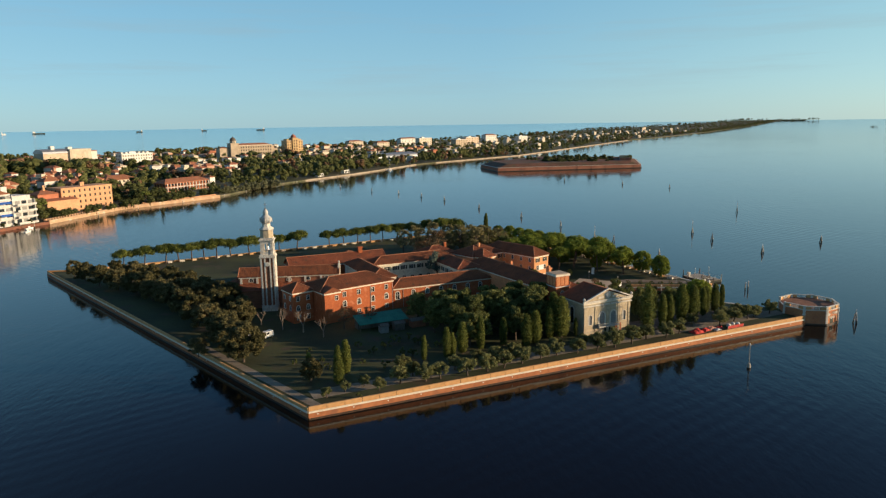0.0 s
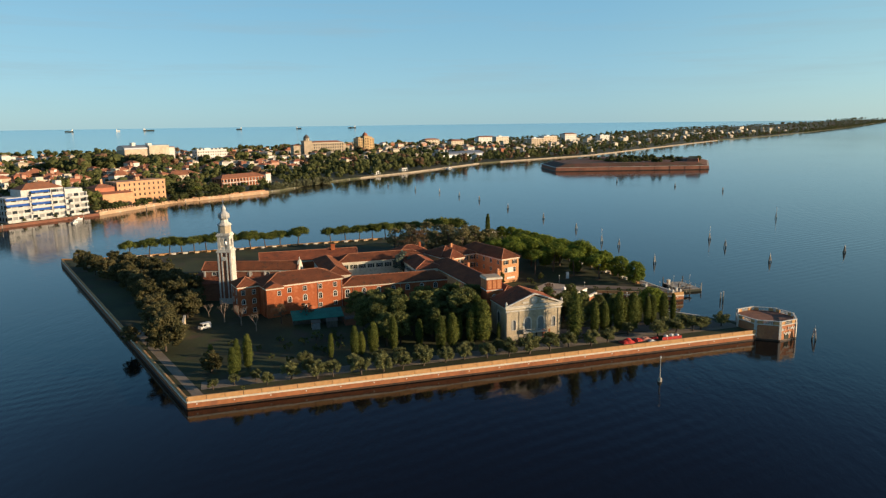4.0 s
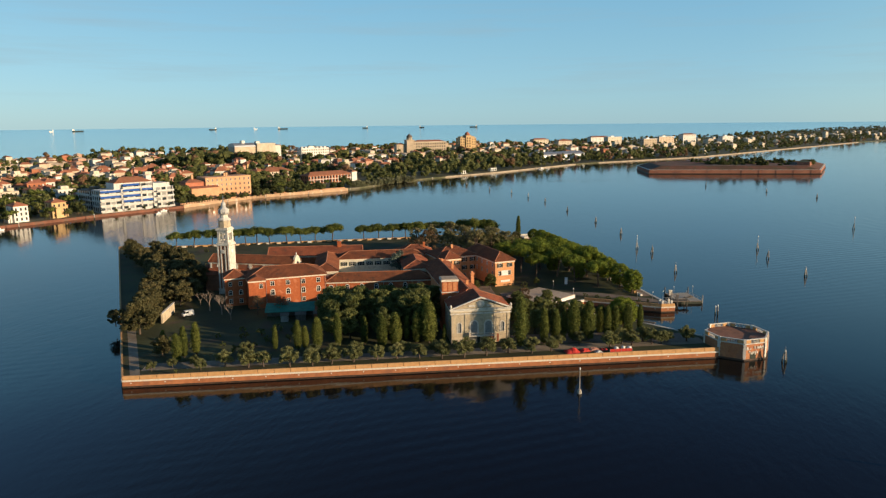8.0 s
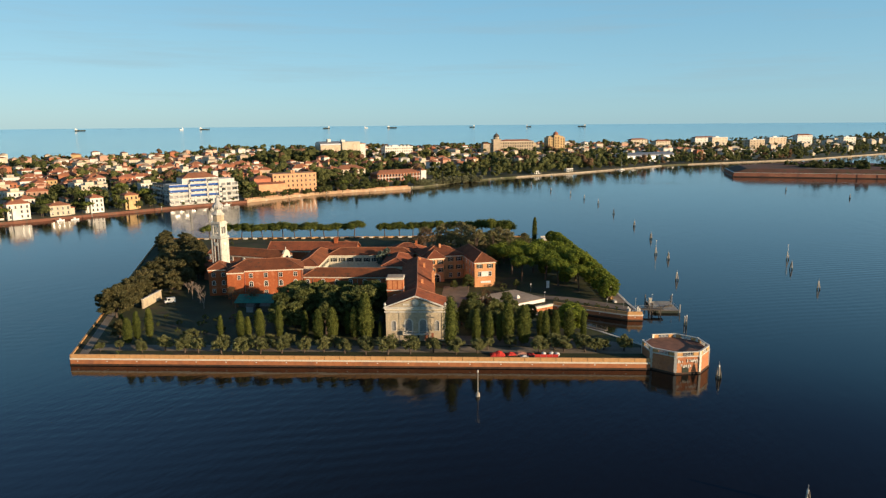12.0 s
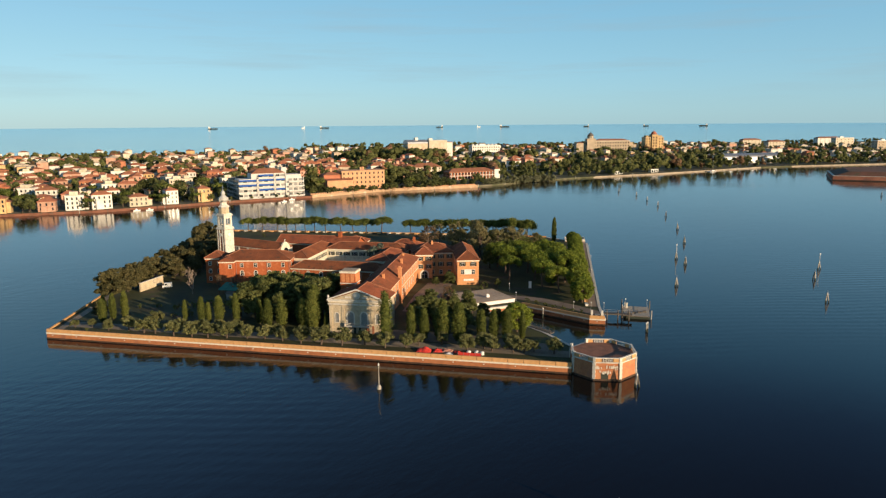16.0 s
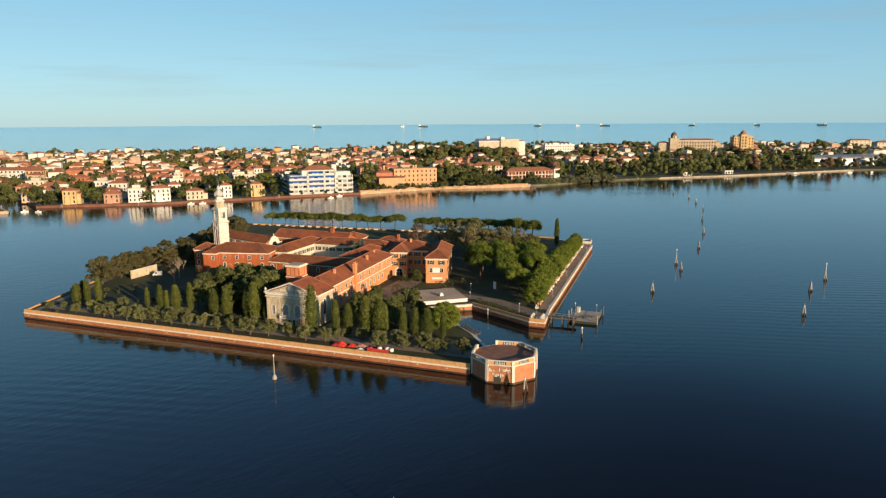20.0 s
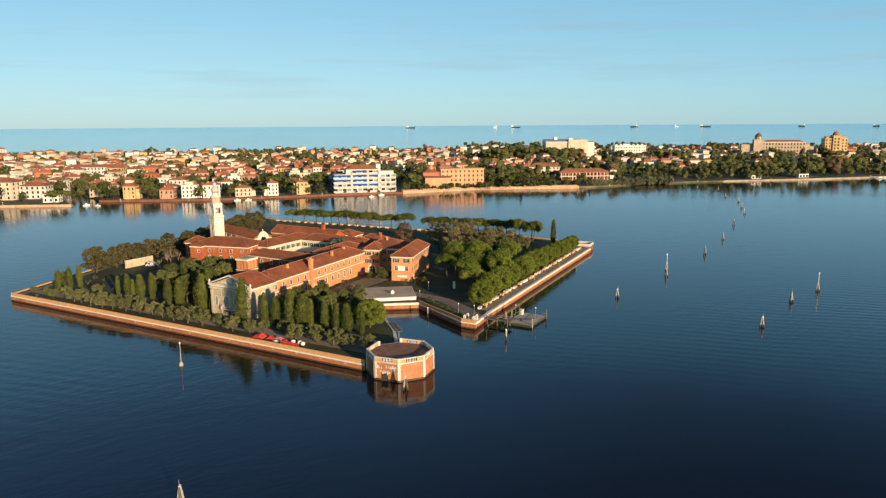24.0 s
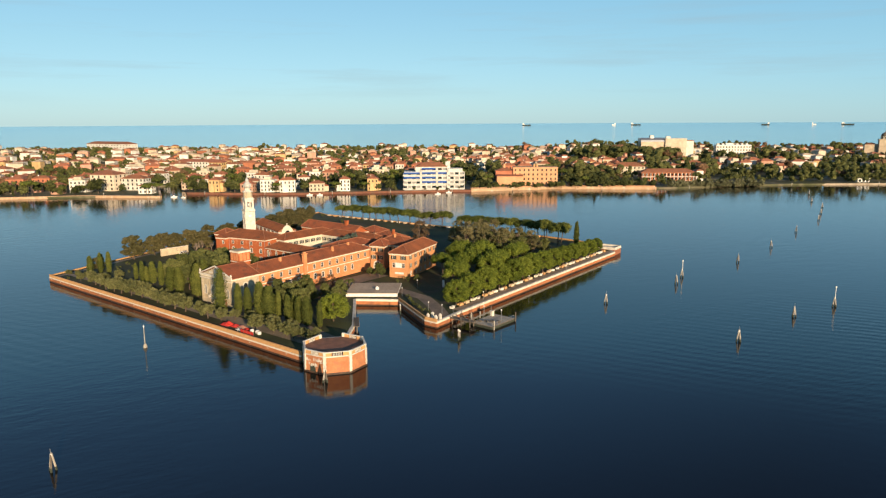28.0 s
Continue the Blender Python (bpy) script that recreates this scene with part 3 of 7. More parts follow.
def block(root, L, D, z0, eave, mat, roof="hip", rise=2.6, windows=None, roof_mat=None, at=None, cornice=True, over=0.45, bars=True):
    """One wing under root: walls with openings, a tiled roof, a stone cornice and its windows; at: its pose in the thing's own axes."""
    windows = windows or {}
    at = at or Matrix()
    bm = bmesh.new()
    for side, length in (("front", L), ("right", D), ("back", L), ("left", D)):
        facade(bm, side_pose(side, L, D), length, z0, eave, windows.get(side, ()))
    if roof in ("gable_x", "gable_y"):
        ends = (((0, 0), (0, D)), ((L, D), (L, 0))) if roof == "gable_x" else (((L, 0), (0, 0)), ((0, D), (L, D)))
        for (xa, ya), (xb, yb) in ends:
            bm.faces.new([bm.verts.new(p) for p in ((xa, ya, eave), (xb, yb, eave), ((xa + xb) / 2, (ya + yb) / 2, eave + rise * 0.93))])
    wall = part("wall", bm, mat, root)
    wall.matrix_basis = at
    if roof:
        rm = roof_mesh(roof, L, D, eave + 0.12, rise, over, ends=not roof.startswith("gable"))
        bmesh.ops.recalc_face_normals(rm, faces=rm.faces)
        caps = [(e.verts[0].co.copy(), e.verts[1].co.copy()) for e in rm.edges if max(v.co.z for v in e.verts) > eave + 0.12 + rise * 0.9 and e.calc_length() > 0.5]
        rows = part("tiles", tile_rows(rm, bmesh.new()), roof_mat or TILE, root)
        rows.matrix_basis = at
        tagged(rows, "rows of clay pantiles", kind="stuff")
        part("roof", rm, roof_mat or TILE, root).matrix_basis = at
        if roof != "shed_y":
            cp = bmesh.new()
            for p, q in caps:
                tube(cp, p + Vector((0, 0, 0.06)), q + Vector((0, 0, 0.06)), 0.17, 0.17, 6)
            part("ridge_tiles", cp, RIDGE, root, "paler ridge tiles").matrix_basis = at
    if cornice:
        c = bmesh.new()
        for x0, x1, y0, y1 in ((-0.22, L + 0.22, -0.22, -0.003), (-0.22, L + 0.22, D + 0.003, D + 0.22), (-0.22, -0.003, 0, D), (L + 0.003, L + 0.22, 0, D)):
            box(c, x0, x1, y0, y1, eave - 0.58, eave - 0.12)
        part("cornice", c, BAND, root).matrix_basis = at
    for side, holes in windows.items():
        for s, z, w, h, kind in holes:
            put_window(root, at @ side_pose(side, L, D) @ pose(s, 0, z), w, h, kind, bars)
    return wall


def row(length, n, z, w, h, kind, a=None, b=None):
    a = length / n / 2 if a is None else a
    b = length - a if b is None else b
    return [(a + (b - a) * (i / (n - 1) if n > 1 else 0), z, w, h, kind) for i in range(n)]


# ---- water: one sheet that climbs a little far out, to meet the horizon ----
CX, CY = 130.0, 120.0


def sea_z(x, y):
    r = math.hypot(x - CX, y - CY)
    return 43.0 * max(0.0, (r - 2300.0) / 2450.0) ** 2


rings = [0, 60, 150, 300, 600, 1000, 1500, 2300] + [2300 + 2450 * k / 14 for k in range(1, 15)]
SEG = 96
wv, wf = [(CX, CY, 0.0)], []
for r in rings[1:]:
    for i in range(SEG):
        x, y = CX + r * math.cos(2 * math.pi * i / SEG), CY + r * math.sin(2 * math.pi * i / SEG)
        wv.append((x, y, sea_z(x, y)))
for i in range(SEG):
    wf.append((0, 1 + i, 1 + (i + 1) % SEG))
for k in range(len(rings) - 2):
    for i in range(SEG):
        a, b = 1 + k * SEG, 1 + (k + 1) * SEG
        wf.append((a + i, b + i, b + (i + 1) % SEG, a + (i + 1) % SEG))
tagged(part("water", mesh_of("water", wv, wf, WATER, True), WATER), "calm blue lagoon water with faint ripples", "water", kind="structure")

# ---- island: ground and quays ----
S, OA, W_, NE = (-30.8, 146.4), (112.6, 213.0), (-175.2, 301.4), (34.0, 385.0)
SHORE = [S, OA, (112.0, 224.0), (92.5, 234.8), (62.5, 245.6), (70.2, 258.8), (96.6, 257.0), (101.0, 259.0), (93.5, 271.5), NE, (8.0, 389.0), (-18.0, 380.0), (-159.0, 303.0), W_]
tagged(part("ground", prism(bmesh.new(), [(x, y) for x, y in SHORE], -3, G), GRASS), "rough green lawn and earth of the walled island", "ground", kind="structure")


def strip(name, pts, width, mat, z, label, category="path"):
    bm = bmesh.new()
    prev = None
    for i, (x, y) in enumerate(pts):
        a, b = Vector(pts[max(0, i - 1)]), Vector(pts[min(len(pts) - 1, i + 1)])
        d = (b - a).normalized()
        nrm = Vector((-d.y, d.x)) * width / 2
        cur = (bm.verts.new((x + nrm.x, y + nrm.y, z)), bm.verts.new((x - nrm.x, y - nrm.y, z)))
        if prev:
            bm.faces.new((prev[0], prev[1], cur[1], cur[0]))
        prev = cur
    return tagged(part(name, bm, mat), label, category, kind="structure")


def inset(p, q, d):
    """The line p-q moved d metres to its left."""
    v = (Vector(q) - Vector(p)).normalized()
    o = Vector((-v.y, v.x)) * d
    return (p[0] + o.x, p[1] + o.y), (q[0] + o.x, q[1] + o.y)


def quay(name, p, q, label, parapet=True, step=4.2, top=3.05, flip=False):
    """A quay wall from p to q (water to its right): wet foot, brick face, white stone band, and a parapet in panels between piers."""
    p, q = Vector(p), Vector(q)
    L = (q - p).length
    ang = math.degrees(math.atan2(q.y - p.y, q.x - p.x))
    root = thing(name, pose(p.x, p.y, 0, 0, 0, ang), label, "quay wall", kind="structure")
    part("foot", bbox(0, L, -0.30, 0.6, -2, 0.42, taper=0.0), DARKBRICK, root, "dark wet brick foot with weed")
    part("face", bbox(0, L, -0.16, 0.5, 0.42, 1.62), QUAYBRICK, root)
    part("stone_band", bbox(0, L, -0.30, 0.5, 1.58, 2.0), BAND, root, "white limestone band")
    if not parapet:
        part("stone_edge", bbox(0, L, -0.22, 0.7, 1.98, G + 0.12), STONE, root, "white stone quay edge")
        return root
    n = max(1, round(L / step))
    w = L / n
    panel = bm_mesh("panel", bbox(0.13, w, -0.10, 0.26, 1.98, top - 0.12), PARAPET)
    coping = bm_mesh("coping", bbox(0.10, w + 0.03, -0.13, 0.33, top - 0.12, top), PARAPET)
    joint = bm_mesh("joint", bbox(0.0, 0.128, 0.0, 0.22, 1.98, top - 0.05), DARKBRICK)
    drain = bm_mesh("drain", bbox(w * 0.5 - 0.16, w * 0.5 + 0.16, -0.22, -0.163, 1.05, 1.32), STONE)
    for i in range(n):
        for nm, me in (("panel", panel), ("coping", coping), ("joint", joint), ("drain", drain)):
            if nm == "drain" and i % 2:
                continue
            part(nm, me, None, root).location = (i * w, 0, 0)
    return root


quay("wall_southeast", S, OA, "sunlit red brick sea wall with white stone band and panelled parapet")
quay("wall_southwest", W_, S, "shaded brick sea wall with stone band and low parapet", step=6.0, top=2.75)
quay("wall_northeast", (93.5, 271.5), NE, "low brick promenade quay with white stone edge", parapet=False)
quay("wall_far", (-18.0, 380.0), (-159.0, 303.0), "far quay with low pale parapet under the pines", step=5.0, top=2.9)
quay("wall_far_east", NE, (8.0, 389.0), "short end of the promenade quay", parapet=False)
quay("wall_far_bend", (8.0, 389.0), (-18.0, 380.0), "far quay with low pale parapet", step=5.0, top=2.9)
quay("wall_west", (-159.0, 303.0), W_, "short west end of the sea wall", step=5.0, top=2.75)
quay("wall_dock_south", (112.0, 224.0), (92.5, 234.8), "shaded dock wall beside the bastion", parapet=False)
quay("wall_dock_west", (92.5, 234.8), (62.5, 245.6), "shaded brick dock wall", parapet=False)
quay("wall_dock_head", (62.5, 245.6), (70.2, 258.8), "brick wall at the head of the dock", parapet=False)
quay("wall_dock_north", (70.2, 258.8), (96.6, 257.0), "brick dock wall with white balustrade", step=3.6, top=3.0)
quay("wall_dock_tip", (96.6, 257.0), (101.0, 259.0), "white stone tip of the dock mole", step=4.9, top=3.0)
quay("wall_landing", (101.0, 259.0), (93.5, 271.5), "low landing quay at the jetty", parapet=False)

for k, (p, q, d, w, mat, label) in enumerate((
        ((-76.0, 194.9), S, 3.0, 2.4, EARTH, "pale trodden path along the sea wall"),
        ((-28.0, 147.2), OA, 9.0, 5.4, EARTH, "pale earth path along the olive trees"),
        ((93.5, 271.5), NE, 2.2, 3.0, PROMENADE, "paved promenade along the quay"))):
    a, b = inset(p, q, d)
    strip("path_%d" % (k + 1), [a, b], w, mat, G + 0.02 + 0.01 * k, label)
strip("forecourt", [(47, 230), (36, 250), (28, 268)], 10, PAVING, G + 0.05, "grey paved court before the red wing", "pavement")
strip("landing_pavement", [(97.5, 263), (86, 266), (72, 268), (56, 264), (40, 258)], 5, PAVING, G + 0.06, "grey paved landing behind the dock", "pavement")
strip("drive", [(56, 206), (80, 216), (104, 222)], 9, PAVING, G + 0.045, "grey gravel yard beside the olive trees", "pavement")

# ---- octagonal bastion ----
OC, OR = (117.6, 220.7), 8.75
bast = thing("bastion", pose(OC[0], OC[1], 0, 0, 0, 10.5), "octagonal red brick bastion with white corner quoins", "bastion")
ap = OR * math.cos(math.pi / 8)
edge = 2 * OR * math.sin(math.pi / 8)
part("foot", lathe(bmesh.new(), [(OR + 0.25, -2), (OR + 0.2, 0.45)], 8), DARKBRICK, bast, "dark wet foot")
part("body", lathe(bmesh.new(), [(OR, 0.45), (OR - 0.1, 4.6)], 8), RENDER, bast)
part("terrace", lathe(bmesh.new(), [(OR - 0.3, 4.6), (OR - 0.3, 4.94)], 8), material("terrace_earth", (0.30, 0.14, 0.085), (0.21, 0.10, 0.065), scale=0.4, fine=3), bast, "reddish earth terrace")
belt = bmesh.new()
lathe(belt, [(OR + 0.12, 4.62), (OR + 0.16, 4.9)], 8)
part("stone_belt", belt, STONE, bast, "white stone belt").matrix_basis = Matrix()
post = bm_mesh("post", bbox(-0.36, 0.36, -0.3, 0.3, 4.9, 6.05), STONE)
brickpanel = bm_mesh("brick_panel", bbox(-0.75, 0.75, -0.16, 0.16, 4.9, 5.8), PARAPET)
cop = bm_mesh("coping", bbox(-edge / 2 + 0.3, edge / 2 - 0.3, -0.24, 0.24, 5.8, 6.0), STONE)
bal = bm_mesh("baluster", lathe(bmesh.new(), [(0.12, 4.9), (0.07, 5.05), (0.14, 5.25), (0.06, 5.6), (0.12, 5.8)], 6), STONE)
quoin = bm_mesh("quoin", bbox(-0.42, 0.42, -0.42, 0.42, 0.0, 0.52), STONE)
for i in range(8):
    a = math.pi / 4 * (i + 0.5)
    fm = pose(0, 0, 0, 0, 0, math.degrees(a) - 90) @ pose(0, ap - 0.2, 0)
    if i not in (3,):
        part("coping", cop, None, bast).matrix_basis = fm
        for s in (-1, 1):
            part("brick_panel", brickpanel, None, bast).matrix_basis = fm @ pose(s * (edge / 2 - 1.15), 0, 0)
        for j in range(6):
            part("baluster", bal, None, bast).matrix_basis = fm @ pose(-1.05 + 0.42 * j, 0, 0)
    va = math.pi / 4 * i
    vm = pose(0, 0, 0, 0, 0, math.degrees(va) - 90) @ pose(0, OR - 0.34, 0)
    part("post", post, None, bast).matrix_basis = vm
    for j in range(8):
        part("quoin", quoin, None, bast).matrix_basis = vm @ pose(0, 0.0, 0.46 + 0.52 * j) @ Matrix.Diagonal((1.0 if j % 2 else 0.8, 1.0, 1.0, 1.0))
gate_m = pose(0, 0, 0, 0, 0, math.degrees(math.pi / 4 * 6.5) - 90) @ pose(0, ap - 0.05, 0)
part("water_gate", bbox(-0.9, 0.9, -0.3, 0.12, 0.3, 2.0), SHUTTER, bast, "dark arched water gate").matrix_basis = gate_m @ pose(0.6, 0, 0)
rng = random.Random(7)
for i in range(24):
    x, z = -2.5 + 0.22 * i + rng.uniform(-0.05, 0.05), rng.choice((3.5, 2.2)) + rng.uniform(-0.25, 0.25)
    w, h = rng.uniform(0.07, 0.16), rng.uniform(0.35, 1.0)
    part("plaster_patch", bbox(x - w, x + w, 0.07, 0.13, z - h / 2, z + h / 2), STONE, bast, "peeling white plaster" if i == 0 else "").matrix_basis = gate_m
tb = thing("corner_bastion", pose(25.5, 388.0, 0, 0, 0, 30), "small white stone bastion at the far corner of the quay", "bastion")
part("base", bbox(-5, 5, -4, 4, -2, 2.5), BRICK, tb)
part("stone_top", bbox(-5.2, 5.2, -4.2, 4.2, 2.5, 2.9), STONE, tb)
pw = bmesh.new()
for x0, x1, y0, y1 in ((-5, 5, -4, -3.6), (4.6, 5, -3.6, 4), (-5, 4.6, 3.6, 4)):
    box(pw, x0, x1, y0, y1, 2.9, 3.7)
part("parapet", pw, STONE, tb)

# ---- monastery ----
ARCH, RECT, SHUT = "arch", "rect", "rect_shutter"

# south wing
sw = thing("south_wing", pose(-39.5, 215.1, 0, 0, 0, 37.4), "three-storey red plastered monastery wing with clay roof", "building")
SL, SD = 27.2, 13.0
block(sw, SL, SD, G - 0.5, 12.3, RED, "hip", 2.8, {
    "front": row(SL, 4, 9.5, 1.15, 1.5, RECT, 8.5, 24.5) + row(SL, 4, 6.2, 1.15, 1.9, ARCH, 8.5, 24.5) + row(SL, 3, 3.2, 1.1, 1.3, RECT, 13.8, 24.5),
    "right": [(2.6, 9.5, 1.1, 1.4, RECT), (9, 9.5, 1.1, 1.4, RECT)]})
block(sw, 7.0, 8.0, G - 0.5, 12.2, RED, "hip", 2.2, {"front": row(7, 2, 9.3, 1.0, 1.4, RECT) + row(7, 2, 6.2, 1.0, 1.6, ARCH) + row(7, 2, 3.2, 1.0, 1.4, RECT),
      "left": row(8, 2, 9.3, 1.0, 1.4, RECT) + row(8, 2, 6.2, 1.0, 1.6, ARCH)}, at=pose(-7.2, 5.0, 0))
block(sw, 5.6, 2.2, G - 0.5, 12.15, RED, None, 1.5, {"front": [(4.2, 9.4, 1.0, 1.4, RECT)]}, at=pose(0.3, -2.0, 0))
part("roof", roof_mesh("gable_y", 5.6, 4.5, 12.25, 1.5, 0.35), TILE, sw).matrix_basis = pose(0.3, -2.0, 0)
pipe = bm_mesh("downpipe", tube(bmesh.new(), (0, -0.1, G), (0, -0.1, 12.0), 0.07), METAL)
for x in (6.3, 18.3, 26.9):
    part("downpipe", pipe, None, sw).location = (x, 0, 0)

# gallery along the garden
gl = thing("garden_gallery", pose(-17.7, 231.9, 0, 0, 0, 24.2), "long low red gallery with arched windows and clay roof", "building")
block(gl, 37.5, 8.0, G - 0.5, 9.1, RED, "hip", 2.3, {
    "front": [(1.4, 5.2, 1.3, 2.6, ARCH)] + [(x, 6.2, 1.1, 1.8, ARCH) for x in (7.2, 12.4, 17.6, 22.8, 28, 33)] + row(37.5, 5, 3.0, 0.9, 0.9, RECT, 8, 32)})
for x in (3.4, 20.2):
    part("downpipe", pipe, None, gl).matrix_basis = Matrix.LocRotScale((x, 0, 0.3), None, (1, 1, 0.72))

# cloister wings with white inner walls
cl = thing("cloister", pose(-17.4, 240.3, 0, 0, 0, 26.0), "white-walled cloister court under clay roofs", "building")
CL, CD = 24.5, 22.0
block(cl, 8.5, CD + 9.0, G - 0.5, 11.6, CREAM, "hip", 2.2, {"right": row(CD + 9, 6, 8.8, 1.2, 1.5, SHUT, 3.0, 20.0) + row(CD + 9, 5, 3.0, 1.8, 3.2, ARCH, 3.5, 20.0)}, at=pose(-8.6, 0, 0))
block(cl, CL + 10, 8.8, G - 0.5, 11.6, CREAM, "hip", 2.2, {"front": row(CL, 7, 8.8, 1.2, 1.5, SHUT, 2.0, 22.5) + row(CL, 7, 3.0, 1.9, 3.2, ARCH, 2.0, 22.5)}, at=pose(0.02, CD, 0))
block(cl, 10.0, CD, G - 0.5, 11.4, CREAM, "hip", 2.1, {"left": row(CD, 6, 8.6, 1.2, 1.5, SHUT) + row(CD, 6, 3.0, 1.9, 3.2, ARCH)}, at=pose(CL, 0, 0))
part("court_floor", bbox(0, CL, 0, CD, G, G + 0.12), PAVING, cl, "grey court paving")

# church
CA = 7.0
ch = thing("church", pose(-38.6, 246.5, 0, 0, 0, CA), "small brick church with white curved gable and clay roof", "church")
block(ch, 34.0, 8.2, G - 0.5, 12.4, BRICK, "gable_x", 2.3, {"front": row(34, 5, 10.6, 1.3, 1.1, ARCH, 4, 30)}, at=pose(-34.0, -4.1, 0))
for y, rot in ((-8.75, 0),):
    block(ch, 33.0, 4.6, G - 0.5, 8.2, BRICK, "shed_y", 1.8, {}, at=pose(-33.5, y, 0), cornice=False)
pil = bm_mesh("pilaster", bbox(-0.35, 0.35, -0.22, 0.05, 8.9, 12.1), STONE)
for i in range(7):
    part("pilaster", pil, None, ch).location = (-33.4 + 5.5 * i, -4.12, 0)
apse = bmesh.new()
lathe(apse, [(3.8, G - 0.5), (3.8, 9.8)], 12)
part("apse", apse, BRICK, ch, "rounded brick apse").location = (-34, 0, 0)
part("apse_roof", lathe(bmesh.new(), [(4.2, 9.8), (4.2, 10.0), (0.15, 12.2)], 12), TILE, ch).location = (-34, 0, 0)
fac = bmesh.new()
outline = [(-6.2, G - 0.5), (6.2, G - 0.5), (6.2, 11.2), (5.4, 11.5), (4.4, 12.0), (3.6, 13.2), (2.4, 14.5), (1.1, 15.1), (0, 15.3), (-1.1, 15.1), (-2.4, 14.5), (-3.6, 13.2), (-4.4, 12.0), (-5.4, 11.5), (-6.2, 11.2)]
outline = [(y * 0.7, z) for y, z in outline]
fa = [fac.verts.new((0.02, y, z)) for y, z in outline]
fb = [fac.verts.new((0.75, y, z)) for y, z in outline]
fac.faces.new(fa[::-1]), fac.faces.new(fb)
for i in range(len(outline)):
    fac.faces.new((fa[i], fa[(i + 1) % len(outline)], fb[(i + 1) % len(outline)], fb[i]))
part("white_gable", fac, CREAM, ch, "white curved church front")
part("oculus", lathe(bmesh.new(), [(1.25, 0), (1.25, 0.12), (1.05, 0.14)], 20, pose(0.75, 0, 11.6, 0, 90, 0)), GLASS, ch, "dark round window")
part("oculus_ring", lathe(bmesh.new(), [(1.6, 0), (1.55, 0.1)], 20, pose(0.74, 0, 11.6, 0, 90, 0)), STONE, ch)
fin = bmesh.new()
lathe(fin, [(0.28, 15.2), (0.16, 15.6), (0.3, 15.9), (0.05, 16.4)], 8)
part("finial", fin, STONE, ch).location = (0.4, 0, 0)
for s in (-1, 1):
    part("urn", lathe(bmesh.new(), [(0.3, 11.2), (0.15, 11.5), (0.36, 11.9), (0.06, 12.5)], 8), STONE, ch).location = (0.4, s * 4.05, 0)

# bell tower
bt = thing("bell_tower", pose(-60.0, 233.0, 0, 0, 0, 6.4), "brick and white stone bell tower with onion-shaped top", "bell tower")
T2 = 2.35
part("base", bbox(-T2 - 0.25, T2 + 0.25, -T2 - 0.25, T2 + 0.25, G - 0.5, 4.2), STONE, bt)
part("shaft", bbox(-T2, T2, -T2, T2, 4.2, 20.6, taper=0.12), BRICK, bt, "tall brick shaft")
for sx in range(4):
    rm = pose(0, 0, 0, 0, 0, 90 * sx)
    for x in (-T2 + 0.33, -0.85, 0.85, T2 - 0.33):
        part("pilaster", bbox(x - 0.22, x + 0.22, -T2 - 0.12, -T2 + 0.25, 4.2, 20.4), STONE, bt, "pale stone pilaster strip").matrix_basis = rm
    part("clock" if sx == 1 else "roundel", lathe(bmesh.new(), [(0.75, 0), (0.7, 0.12)], 16, pose(0, -T2 - 0.1, 18.4, 90, 0, 0)), STONE if sx != 1 else WHITE, bt).matrix_basis = rm
part("cornice", box(bbox(-T2 - 0.3, T2 + 0.3, -T2 - 0.3, T2 + 0.3, 20.6, 21.1), -T2 - 0.1, T2 + 0.1, -T2 - 0.1, T2 + 0.1, 21.1, 21.6), STONE, bt)
b2 = 2.1
for x in (-b2 + 0.45, b2 - 0.45):
    for y in (-b2 + 0.45, b2 - 0.45):
        part("belfry_pier", bbox(x - 0.45, x + 0.45, y - 0.45, y + 0.45, 21.6, 26.3), STONE, bt)
colm = bm_mesh("belfry_column", lathe(bmesh.new(), [(0.26, 21.6), (0.2, 21.9), (0.18, 24.9), (0.28, 25.2)], 8), STONE)
for sx in range(4):
    rm = pose(0, 0, 0, 0, 0, 90 * sx)
    part("belfry_column", colm, None, bt).matrix_basis = rm @ pose(0, -b2 + 0.3, 0)
    arch = bmesh.new()
    facade(arch, pose(-b2 + 0.9, -b2 + 0.12, 0), 2 * b2 - 1.8, 25.2, 26.3, [])
    part("belfry_arch", box(arch, -b2 + 0.9, b2 - 0.9, -b2 + 0.14, -b2 + 0.6, 25.2, 26.3), STONE, bt).matrix_basis = rm
    part("balustrade", bbox(-b2 + 0.9, b2 - 0.9, -b2 + 0.15, -b2 + 0.4, 21.6, 22.5), STONE, bt).matrix_basis = rm
part("stone_face", bbox(T2 - 0.2, T2 + 0.07, -T2 + 0.03, T2 - 0.03, 4.2, 20.4), STONE, bt, "pale stone-clad sunny face")
part("bell", lathe(bmesh.new(), [(0.75, 23.0), (0.55, 23.4), (0.42, 24.2), (0.1, 24.5)], 12), METAL, bt, "bronze bell")
part("upper_cornice", box(bbox(-b2 - 0.35, b2 + 0.35, -b2 - 0.35, b2 + 0.35, 26.3, 26.8), -b2, b2, -b2, b2, 26.8, 27.3), STONE, bt)
part("drum", lathe(bmesh.new(), [(2.25, 27.3), (2.15, 29.8)], 8, None, math.pi / 8), FACADE, bt, "octagonal plastered drum")
part("drum_cornice", lathe(bmesh.new(), [(2.3, 29.8), (2.55, 30.1), (2.3, 30.4), (1.6, 30.9)], 8, None, math.pi / 8), STONE, bt)
part("lantern", lathe(bmesh.new(), [(1.5, 30.8), (1.35, 31.9), (1.6, 32.1)], 8, None, math.pi / 8), STONE, bt)
